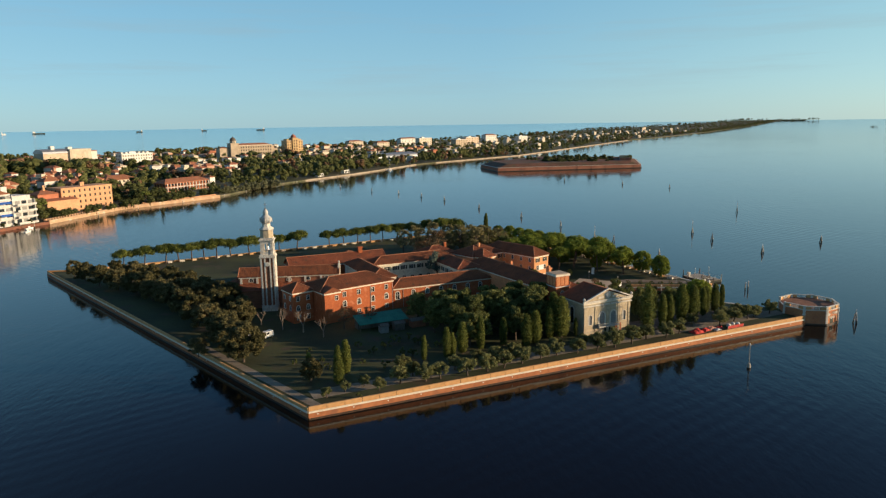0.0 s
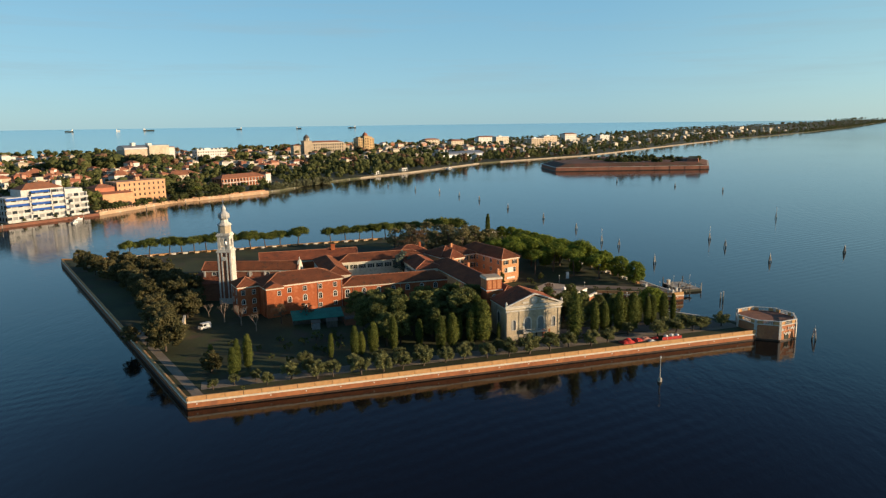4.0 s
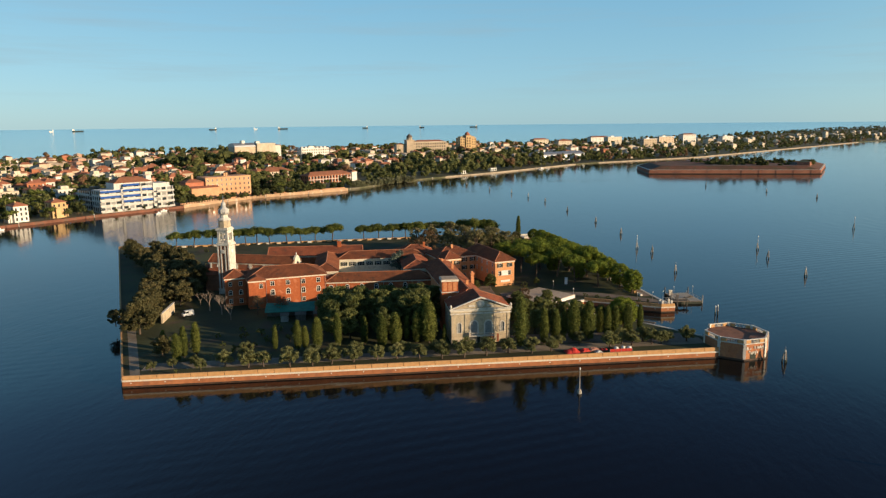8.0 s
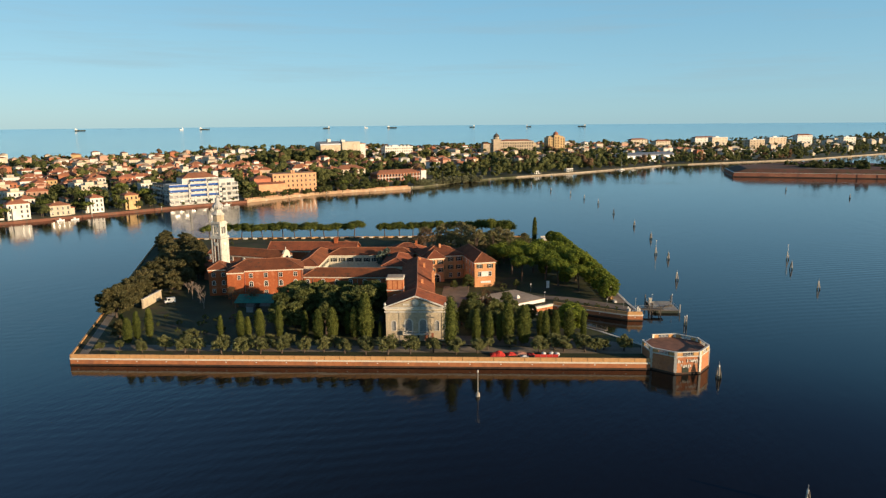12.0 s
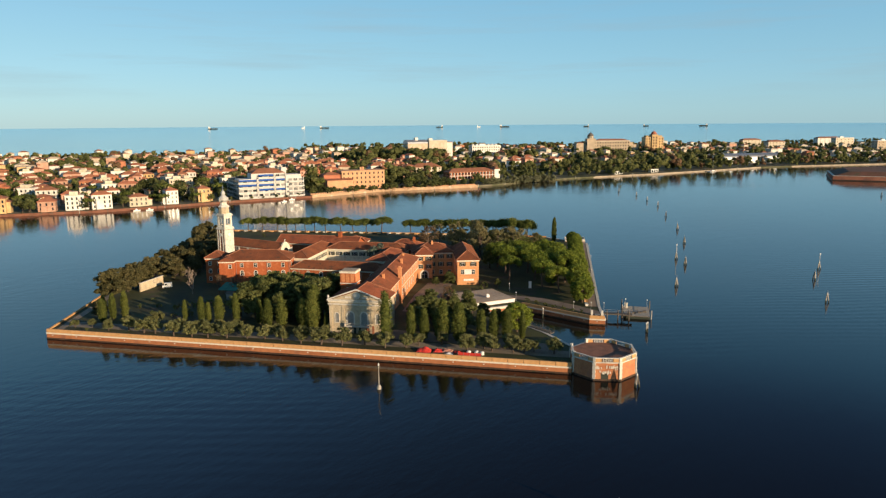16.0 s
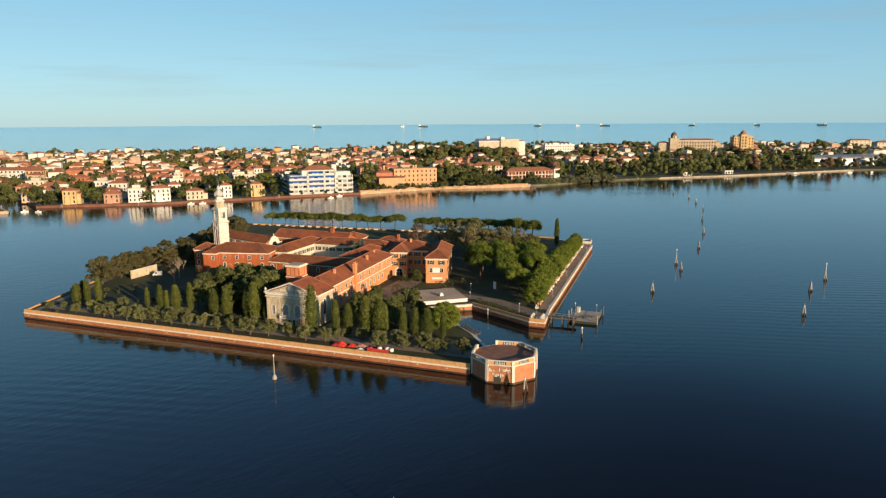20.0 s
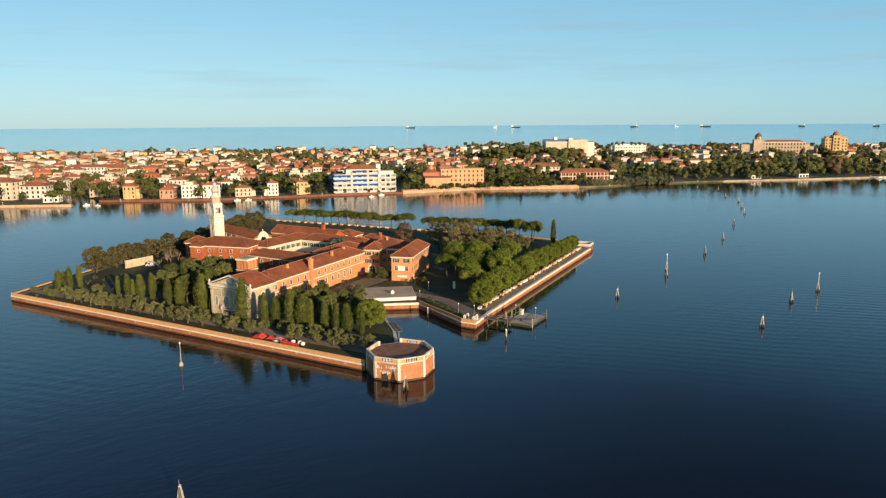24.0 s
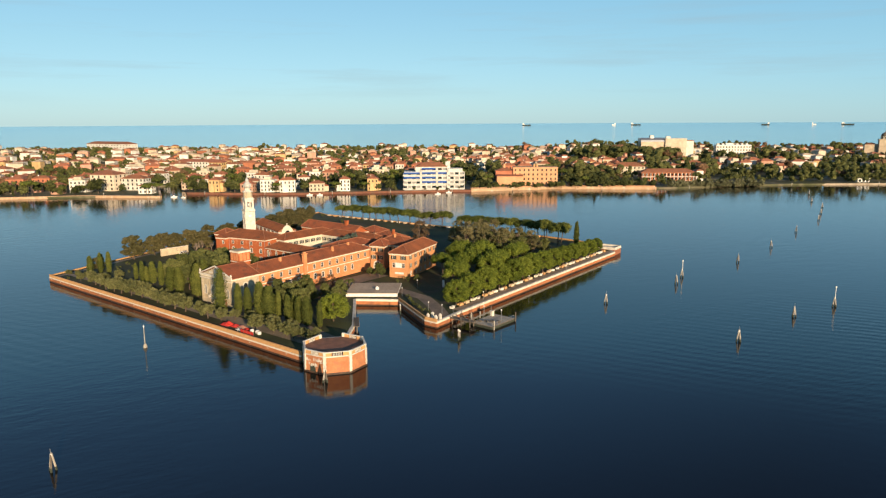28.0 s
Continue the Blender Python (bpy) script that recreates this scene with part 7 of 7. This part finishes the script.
gh = big_building("grand_hotel", -366, 1222, 40, 74, 20, 27, 5, 16, WALLS[4], "grand cream hotel with domed corner tower", "none", 4.0, "hotel", win=(1.9, 2.7))
part("roof", roof_mesh("hip", 60, 16, 28.2, 3.0, 0.3), RIDGE, gh, "low brown tiled roof").matrix_basis = pose(13, 2, 0)
part("eaves", bbox(-0.8, 74.8, -0.8, 20.8, 27, 28.2), WALLS[0], gh, "deep cream eaves")
part("corner_tower", box(bbox(-4, 11, -3, 12, -1, 31), -4.8, 11.8, -3.8, 12.8, 31, 32), WALLS[4], gh)
part("drum", lathe(bmesh.new(), [(5.6, 32), (5.6, 35.4), (6.2, 35.6), (6.2, 36.2)], 12), WALLS[0], gh, "round drum with small openings").location = (3.5, 4.5, 0)
part("dome", lathe(bmesh.new(), [(5.4, 36.2), (5.2, 38.0), (4.0, 40.2), (2.0, 41.6), (0.5, 42.2), (0.3, 44.5)], 16), TIMBER, gh, "dark grey ribbed dome", True).location = (3.5, 4.5, 0)
for k in range(8):
    part("drum_window", bbox(-0.7, 0.7, -0.1, 0.1, 32.8, 35.0), GLASS, gh).matrix_basis = pose(3.5, 4.5, 0) @ pose(0, 0, 0, 0, 0, 45 * k) @ pose(0, -5.62, 0)
part("front_wing", bbox(-22, -4.02, 2, 18, -1, 24), WALLS[4], gh)
part("wing_roof", roof_mesh("hip", 17, 16, 24.1, 2.6, 0.6), RIDGE, gh).matrix_basis = pose(-21.5, 2, 0)
part("rear_wing", box(bbox(74.02, 92, 4, 18, -1, 21), 75, 82, 7, 15, 21, 25), WALLS[4], gh)
th = big_building("hotel_tower", -284, 1280, 42, 33, 20, 33, 7, 7, WALLS[2], "tall ochre hotel block with stepped top and small red dome", "none", win=(1.7, 2.5))
part("parapet", bbox(-0.4, 33.4, -0.4, 20.4, 33, 34), WALLS[4], th)
part("centre_bay", bbox(11, 22, -2.2, 12, -1, 38), WALLS[2], th)
part("bay_cornice", bbox(10.6, 22.4, -2.6, 12.4, 38, 38.8), WALLS[4], th)
part("roof_lodge", box(bbox(2, 9, 3, 15, 34, 36.6), 24, 31, 3, 15, 34, 36.6), WALLS[2], th)
part("dome", lathe(bmesh.new(), [(5, 38.8), (4.8, 41), (3.4, 43.2), (0.6, 44.6), (0.25, 46.5)], 14), LIDO_TILE, th, "red dome", True).location = (16.5, 5, 0)
for k in range(7):
    for i in (0, 1):
        part("bay_window", bbox(12.6 + 5 * i, 15.0 + 5 * i, -2.3, -2.1, 2 + 5 * k, 4.6 + 5 * k), GLASS, th)
hg = thing("hangar", pose(-104, 1126, 1.5, 0, 0, 51), "long blue-grey metal hangar with curved roof", "hangar")
part("wall", bbox(0, 95, 0, 30, -1, 9), METAL, hg)
bm = bmesh.new()
arc = [(15 + 15.6 * math.cos(math.pi * k / 8), 9 + 5.0 * math.sin(math.pi * k / 8)) for k in range(9)]
for k in range(8):
    (ya, za), (yb, zb) = arc[k], arc[k + 1]
    bm.faces.new([bm.verts.new(p) for p in ((0, ya, za), (95, ya, za), (95, yb, zb), (0, yb, zb))])
for x in (0, 95):
    bm.faces.new([bm.verts.new((x, yy, zz)) for yy, zz in arc])
part("roof", bm, METAL, hg)
big_building("seaside_hospital", -1318, 150, 37, 122, 22, 14, 3, 14, WALLS[1], "long white seaside hospital with red roofs", "hip", 4.5, "hospital", 8)
for k, (x, y, L, h) in enumerate(((-118, 1952, 62, 19), (-62, 1828, 44, 22), (118, 1972, 46, 25), (30, 1700, 40, 20), (-230, 1720, 44, 19), (220, 2060, 40, 18), (-150, 1600, 36, 19), (60, 1880, 50, 21))):
    big_building("apartment_block", x, y, 45, L, 16, h, 4, 5, WALLS[(1, 0, 1, 4, 0, 1, 0, 4)[k]], "cream apartment block on the far shore", "flat" if k % 2 else "hip", 3.0, "apartment house")
for k, (x, y) in enumerate(((-152, 846), (-128, 900))):
    kb = thing("shore_pavilion", pose(x, y, 1.5, 0, 0, 66), "small white pavilion on the embankment", "pavilion", "shore pavilions")
    part("wall", bbox(0, 12, 0, 5, 0, 3.4), WHITE, kb)
    part("roof", bbox(-0.4, 12.4, -0.4, 5.4, 3.4, 3.8), WHITE, kb)
    for i in range(3):
        part("opening", bbox(1 + 3.8 * i, 3.6 + 3.8 * i, -0.05, 0.02, 0.3, 2.8), GLASS, kb)


# trees of the town: the nearest singly, the others as woods
def town_tree(seed, kind):
    r = random.Random(seed)
    if kind == "poplar":
        clumps = [(r.uniform(-0.6, 0.6), r.uniform(-0.6, 0.6), 2 + 1.6 * i, 1.6 - 0.16 * i, 1.6 - 0.16 * i, 1.6) for i in range(6)]
    elif kind == "pine":
        clumps = [(r.uniform(-3.2, 3.2), r.uniform(-3.2, 3.2), r.uniform(8.0, 9.2), 2.0, 2.0, 1.1) for i in range(8)]
    else:
        clumps = [(r.uniform(-2.6, 2.6), r.uniform(-2.6, 2.6), r.uniform(3.4, 8.6), r.uniform(1.6, 2.4), r.uniform(1.6, 2.4), r.uniform(1.3, 1.9)) for i in range(9)]
    bm = bmesh.new()
    limbs(bm, (0, 0, -0.5), (0, 0, 4.0 if kind != "pine" else 6.0), 0.28, [c[:3] for c in clumps[:4]])
    ob = tree("town_tree", bm, crown_mesh(clumps, 40, 0.62, LIDO_LEAF if kind != "pine" else TOWN_PINE, seed, 0.8, 1), "leafy town tree between the houses", "tree", "town trees")
    return ob


tts = [town_tree(200 + k, kd) for k, kd in enumerate(("round", "round", "pine", "poplar", "round", "round"))]
woods = [w for w in woods if free(w[0], w[1], -4)]
woods.sort(key=lambda w: math.hypot(w[0], w[1] - 250))
NEAR = 240
for i, (x, y, h) in enumerate(woods[:NEAR]):
    s = h / 10.0
    copy_thing(tts[rg.randrange(6)], pose(x, y, 1.5, 0, 0, rg.uniform(0, 360)) @ Matrix.Diagonal((s, s, s, 1)))
# bushes and tall trees behind the salmon wall and at the wooded point
hedge = []
for k in range(46):
    t = k / 45
    p = V2((-270, 472)).lerp(V2((-204, 632)), t)
    hedge.append((p.x - rg.uniform(5, 16), p.y + rg.uniform(-2, 8), rg.uniform(4.5, 8.5)))
for k in range(26):
    hedge.append((-262 + rg.uniform(-30, 14), 600 + rg.uniform(-22, 36), rg.uniform(6, 12)))
tall_belt = []
for bx, by, n, spread, lo_h, hi_h in ((-458, 868, 12, 26, 22, 28), (-520, 848, 14, 34, 25, 31), (-548, 866, 8, 20, 27, 33), (-452, 890, 16, 26, 20, 27), (-540, 826, 22, 44, 22, 29), (-506, 868, 12, 26, 24, 31), (-425, 960, 14, 34, 16, 23), (-392, 1010, 14, 40, 18, 26), (-318, 1196, 22, 52, 15, 22), (-268, 1262, 12, 28, 15, 21), (-250, 1000, 18, 60, 14, 21), (-180, 1080, 16, 50, 14, 20), (-1272, 172, 26, 70, 13, 18), (-316, 640, 16, 34, 12, 18), (-296, 500, 7, 9, 12, 16)):
    for k in range(n):
        tall_belt.append((bx + rg.uniform(-0.75, 0.75) * spread, by + rg.uniform(-0.6, 0.6) * spread, rg.uniform(lo_h, hi_h)))
for i, (x, y, h) in enumerate(hedge):
    s = h / 10.0
    copy_thing(tts[(0, 1, 4, 5)[i % 4]], pose(x, y, 1.2, 0, 0, rg.uniform(0, 360)) @ Matrix.Diagonal((s * 1.15, s * 1.15, s, 1)))
# trees by the canal mouth, and the reedy bank beyond the garden wall
for x, y, h, k in ((-402, 166, 15, 0), (-404, 160, 13, 4), (-418, 108, 11, 1), (-412, 128, 12, 5), (-408, 136, 10, 0), (-406, 148, 9, 1), (-424, 92, 10, 4), (-378, 206, 10, 2), (-380, 214, 9.5, 2), (-372, 204, 9, 2), (-400, 186, 8, 5), (-335, 309.5, 9, 2), (-317, 358.5, 9, 2), (-328, 332.5, 9, 4), (-309, 382.5, 8.5, 2), (-352, 275.5, 9, 0), (-310, 408, 10, 5), (-316, 412, 9, 1), (-303, 404, 8, 4), (-308, 396, 7, 0), (-358, 277, 10, 5), (-341, 309, 9, 1), (-324, 359.5, 8, 0), (-334, 335, 9, 4), (-315, 383, 7, 1), (-374, 249, 8, 4), (-300, 409.5, 4, 1), (-292.5, 425, 3.2, 0), (-288.5, 434, 2.6, 4), (-284, 445, 3.4, 5), (-280.5, 453, 2.6, 1), (-276.5, 463, 3.6, 0)):
    copy_thing(tts[k], pose(x, y, 1.4, 0, 0, 47 * x) @ Matrix.Diagonal((h / 9, h / 9, h / 10, 1)))
reeds = broad_tree(240, foliage("shore_bush_leaves", (0.27, 0.27, 0.15), (0.19, 0.20, 0.11)), "rounded grey-green shore bush", "shore_bush", 7.0, 4.0, 30, 70, 0.42, 0.08, 0.7)
for k in range(34):
    p = V2((-208, 652)).lerp(V2((-176, 738)), (k + 0.5) / 34)
    copy_thing(reeds, pose(p.x - rg.uniform(-1.5, 5), p.y, 0.4, 0, 0, 71 * k) @ Matrix.Diagonal((1, 1, rg.uniform(0.8, 1.2), 1)))
retire(tts + [reeds])


def wood_mass(name, places, mat, label, seed, per=18, size=1.1):
    rn = np.random.default_rng(seed)
    clumps = []
    for x, y, h in places:
        z = sea_z(x, y) + 1.5
        w = h * 0.44
        for _ in range(6 if math.hypot(x, y) < 1000 else 4):
            ox, oy = rn.uniform(-0.72, 0.72, 2) * w
            q = rn.uniform(0.40, 0.62)
            clumps.append((x + ox, y + oy, z + h * rn.uniform(0.26, 0.82), w * q, w * q * rn.uniform(0.85, 1.15), h * rn.uniform(0.15, 0.25)))
    V, F, base = [], [], 0
    c = np.array(clumps)
    unit = np.array([(math.cos(a) * math.cos(e), math.sin(a) * math.cos(e), math.sin(e)) for e in (-0.7, 0.0, 0.7) for a in np.arange(6) * math.pi / 3 + e] + [(0, 0, -1), (0, 0, 1)])
    fac = []
    for k in range(2):
        for i in range(6):
            a, b = k * 6 + i, k * 6 + (i + 1) % 6
            fac.append((a, b, b + 6, a + 6))
    n = len(c)
    core = c[:, None, :3] + unit[None] * c[:, None, 3:] * 0.85 * rn.uniform(0.8, 1.15, (n, len(unit), 1))
    V.append(core.reshape(-1, 3))
    for q in range(n):
        o = q * len(unit)
        F += [tuple(o + i for i in f) for f in fac]
        F += [(o + 12 + i, o + 12 + (i + 1) % 6, o + 19) for i in range(6)]
    base = n * len(unit)
    d = rn.normal(size=(n, per, 3))
    d /= np.linalg.norm(d, axis=2, keepdims=True)
    pos = c[:, None, :3] + d * c[:, None, 3:] * rn.uniform(0.8, 1.1, (n, per, 1))
    nr = d + rn.normal(scale=0.5, size=d.shape)
    t = np.cross(nr, rn.normal(size=d.shape))
    t /= np.linalg.norm(t, axis=2, keepdims=True)
    b = np.cross(nr, t)
    b /= np.linalg.norm(b, axis=2, keepdims=True)
    s = size * rn.uniform(0.6, 1.3, (n, per, 1))
    V.append(np.stack([pos - t * s, pos - b * s * 0.7, pos + t * s, pos + b * s * 0.7], 2).reshape(-1, 3))
    F += [tuple(r) for r in (np.arange(n * per * 4).reshape(-1, 4) + base).tolist()]
    return tagged(part(name, mesh_of(name, np.concatenate(V), F, mat), mat), label, "woods", kind="stuff")


rest = woods[NEAR:] + tall_belt
# seaside tree belt and the wooded spit running into the distance
for k in range(80):
    q = rg.random()
    p = V2((-960, 1075)).lerp(V2((-705, 1345)), q)
    rest.append((p.x + rg.uniform(-30, 40), p.y + rg.uniform(-30, 30), rg.uniform(15, 23)))
for k in range(40):
    p = V2((-600, 1370)).lerp(V2((-470, 1490)), rg.random())
    rest.append((p.x + rg.uniform(-25, 25), p.y + rg.uniform(-25, 25), rg.uniform(14, 22)))
for k in range(70):
    p = V2((-1330, 120)).lerp(V2((-1215, 330)), rg.random())
    rest.append((p.x + rg.uniform(0, 50), p.y + rg.uniform(-20, 20), rg.uniform(11, 17)))
for k in range(420):
    t = rg.random()
    p = resample(BACK_N, 60)[min(59, int(60 * t))]
    rest.append((p.x + rg.uniform(10, 70), p.y - rg.uniform(0, 40), rg.uniform(9, 13) + 9.0 * max(0.0, noise.noise((p.x * 0.006, p.y * 0.006, 0.7)) + 0.15)))
for k in range(240):
    p = resample(BACK_S, 60)[min(59, int(60 * rg.random()))]
    rest.append((p.x + rg.uniform(10, 110), p.y - rg.uniform(-20, 20), rg.uniform(9, 15)))
far_sn, far_bn = resample(SHORE_N[9:], 400), resample(BACK_N[6:], 400)
for k in range(2300):
    i = min(399, int(400 * rg.random() ** 1.2))
    p = far_sn[i].lerp(far_bn[i], rg.random() ** 1.6 * 0.95 + 0.012)
    rest.append((p.x + rg.uniform(-20, 20), p.y + rg.uniform(-20, 20), rg.uniform(9, 16) * (1 - 0.0014 * i)))
wood_mass("woods", [w for i, w in enumerate(rest) if i % 8], LIDO_LEAF, "dark green woods and gardens of the far island", 31, 16, 0.85)
wood_mass("autumn_woods", [w for i, w in enumerate(rest) if i % 8 == 0], AUTUMN, "brownish autumn trees among the far woods", 32, 16, 0.8)
wood_mass("spit_woods", [(p.x + rg.uniform(-14, 14), p.y + rg.uniform(-14, 14), rg.uniform(5, 8)) for p in far_sn[215:] for _ in range(2)], LIDO_LEAF, "low dark woods at the end of the far spit", 36, 8, 1.4)
fh_v, fh_f = [], []
for k in range(110):
    i = min(399, int(250 * rg.random() ** 1.6))
    p = far_sn[i].lerp(far_bn[i], rg.uniform(0.05, 0.6))
    m = pose(p.x, p.y, sea_z(p.x, p.y) + 1.5, 0, 0, rg.uniform(30, 70))
    L, D, h = rg.uniform(10, 18), rg.uniform(9, 12), rg.uniform(7, 13)
    b0 = len(fh_v)
    fh_v += [tuple(m @ Vector(q)) for q in ((0, 0, -1), (L, 0, -1), (L, D, -1), (0, D, -1), (0, 0, h), (L, 0, h), (L, D, h), (0, D, h), (L / 2, D / 2, h + 2.5))]
    fh_f += [[b0 + j for j in f] for f in ((0, 1, 5, 4), (1, 2, 6, 5), (2, 3, 7, 6), (3, 0, 4, 7), (4, 5, 8), (5, 6, 8), (6, 7, 8), (7, 4, 8))]
tagged(part("far_village", mesh_of("far_village", fh_v, fh_f, WALLS[0]), None), "pale houses scattered along the far spit", "houses", kind="stuff")

# ---- walled fort island ----
FORT = [(52, 985), (70, 906), (264, 941), (291, 1066), (150, 1120)]
fo = thing("fort", pose(0, 0, 0), "low red brick island fort with overgrown top", "fort")
cx, cy = sum(p[0] for p in FORT) / 5, sum(p[1] for p in FORT) / 5


def shrink(f):
    return [(cx + (x - cx) * f, cy + (y - cy) * f) for x, y in FORT]


FORTWALL = material("fort_brick", (0.42, 0.175, 0.105), (0.33, 0.13, 0.08), scale=0.1, fine=1.0, c=(0.20, 0.10, 0.075))
part("foot", prism(bmesh.new(), shrink(1.01), -2, 1.0), DARKBRICK, fo)
part("wall", prism(bmesh.new(), FORT, 1.0, 4.9), FORTWALL, fo)
part("coping", prism(bmesh.new(), shrink(1.004), 4.9, 5.2), STONE, fo)
gb = bmesh.new()
lo = [gb.verts.new((x, y, 5.2)) for x, y in shrink(0.985)]
hi = [gb.verts.new((x, y, 9.2)) for x, y in shrink(0.86)]
for i in range(5):
    gb.faces.new((lo[i], lo[(i + 1) % 5], hi[(i + 1) % 5], hi[i]))
gb.faces.new(hi)
part("rampart", gb, material("rampart_turf", (0.20, 0.085, 0.055), (0.11, 0.065, 0.04), scale=0.05, fine=0.6, c=(0.09, 0.08, 0.04)), fo, "sloping reddish rampart")
for i in range(5):
    p = V2(FORT[1]).lerp(V2(FORT[2]), 0.55 + 0.4 * i / 4)
    part("buttress", bbox(-0.8, 0.8, -0.35, 0.5, 0, 4.6), FORTWALL, fo).matrix_basis = pose(p.x, p.y, 0, 0, 0, 10.2)
scrub = []
er = thing("fort_rampart_block", pose(255, 958, 9.2, 0, 0, 77), "dark brick rampart block at the end of the fort", "rampart")
part("wall", bbox(0, 70, 0, 15, -4.5, 3.4, taper=0.6), FORTWALL, er)
part("earth_top", bbox(1.4, 68.6, 1.4, 13.6, 3.4, 3.7), GRASS, er)
part("gravel_yard", bbox(-22, 22, -5, 5, 9.21, 9.4), EARTH, fo, "pale gravel yard").matrix_basis = pose(166, 952, 0, 0, 0, 10)
for k in range(80):
    a, q = rg.uniform(0, 6.28), math.sqrt(rg.random())
    scrub.append((cx + 26 + q * 74 * math.cos(a), cy + 4 + q * 60 * math.sin(a), rg.choice((9, 10, 11, 13))))
wood_mass("fort_scrub", [(x, y, h + 1.5) for x, y, h in scrub], LIDO_LEAF, "dense scrub grown over the fort", 33)

# ---- boats, ships, islets ----
def boat(m, label, L=7.0, mast=0.0, name="motor_boat"):
    ob = thing(name, m, label, "boat", "moored boats")
    bm = bmesh.new()
    lo = [bm.verts.new(p) for p in ((0, -0.7, -0.3), (L * 0.8, -0.6, -0.3), (L * 0.95, 0, -0.1), (L * 0.8, 0.6, -0.3), (0, 0.7, -0.3))]
    hi = [bm.verts.new(p) for p in ((-0.1, -L * 0.16, 0.8), (L * 0.7, -L * 0.15, 0.95), (L, 0, 1.15), (L * 0.7, L * 0.15, 0.95), (-0.1, L * 0.16, 0.8))]
    for i in range(5):
        bm.faces.new((lo[i], lo[(i + 1) % 5], hi[(i + 1) % 5], hi[i]))
    bm.faces.new(hi), bm.faces.new(lo[::-1])
    part("hull", bm, WHITE, ob)
    part("cabin", bbox(L * 0.3, L * 0.62, -L * 0.1, L * 0.1, 0.85, 1.9, taper=0.15), WHITE, ob)
    part("windscreen", bbox(L * 0.6, L * 0.63, -L * 0.09, L * 0.09, 1.1, 1.7), GLASS, ob)
    if mast:
        part("mast", tube(bmesh.new(), (L * 0.5, 0, 1), (L * 0.5, 0, mast), 0.14, 0.08), METAL, ob)
    return ob


b0 = boat(pose(-271, 447, 0, 0, 0, 60), "white motor boat moored by the shore", 5.2)
for x, y, a in ((-262.9, 432.3, 80), (-310, 330, 70), (-306, 338, 60), (-344, 230, 30), (-352, 222, 80), (-150, 842, 60), (-62, 1075, 70), (-230, 600, 60)):
    copy_thing(b0, pose(x, y, 0, 0, 0, a))
boat(pose(-78, 965, 0, 0, 0, 70), "white sailing yacht moored at the embankment", 16, 20, "yacht")
for x, y in ((-352, 250), (-322, 296), (-300, 350), (-288, 400), (-268, 452), (-252, 505), (-238, 540), (-218, 580), (-196, 622), (-186, 655), (-376, 215), (-384, 170), (-410, 90), (-160, 760), (-128, 842), (-80, 960), (-55, 1010)):
    copy_thing(single, pose(x, y, 0.4) @ Matrix.Diagonal((1.3, 1.3, 1.2, 1)))


def ship(bearing, dist, L, flip, eye=(130, 60)):
    x, y = eye[0] + dist * math.cos(radians(bearing)), eye[1] + dist * math.sin(radians(bearing))
    ob = thing("cargo_ship", pose(x, y, sea_z(x, y) + 1.0, 0, 0, bearing - 90 + (180 if flip else 0)), "small dark cargo ship anchored far out at sea", "ship", "ships at sea")
    bm = bmesh.new()
    vs = [bm.verts.new(p) for p in ((-L / 2, -7, -3), (L * 0.42, -7, -3), (L * 0.45, 0, -3), (L * 0.42, 7, -3), (-L / 2, 7, -3), (-L / 2, -7, 4), (L * 0.44, -7, 4), (L / 2, 0, 5), (L * 0.44, 7, 4), (-L / 2, 7, 4))]
    for f in ((0, 1, 6, 5), (1, 2, 7, 6), (2, 3, 8, 7), (3, 4, 9, 8), (4, 0, 5, 9), (5, 6, 7, 8, 9)):
        bm.faces.new([vs[i] for i in f])
    part("hull", bm, SHUTTER if L > 28 else WHITE, ob, "dark hull" if L > 28 else "pale hull")
    part("deckhouse", box(bbox(-L * 0.48, -L * 0.26, -6, 6, 4, 10), -L * 0.46, -L * 0.34, -5, 5, 10, 13), WHITE, ob)
    part("funnel", bbox(-L * 0.44, -L * 0.4, -2, 2, 11, 13), REDCLOTH, ob)
    part("mast", tube(bmesh.new(), (L * 0.2, 0, 4), (L * 0.2, 0, 11), 0.5), METAL, ob)


for k, (bearing, L) in enumerate(((136.2, 95), (126.9, 70), (121.6, 100), (115.1, 55), (110.5, 50), (106.3, 80), (144.8, 90), (137.9, 36), (123.7, 34))):
    ship(bearing, 4450, L * 0.62, k % 2)
wood_mass("islets", [(1960 + 4 * k + rg.uniform(-3, 3), 3250 + k + rg.uniform(-4, 4), rg.uniform(2.2, 3.4)) for k in (*range(10), *range(26, 34))], LIDO_LEAF, "low wooded islet far down the lagoon", 34, 24, 1.2)
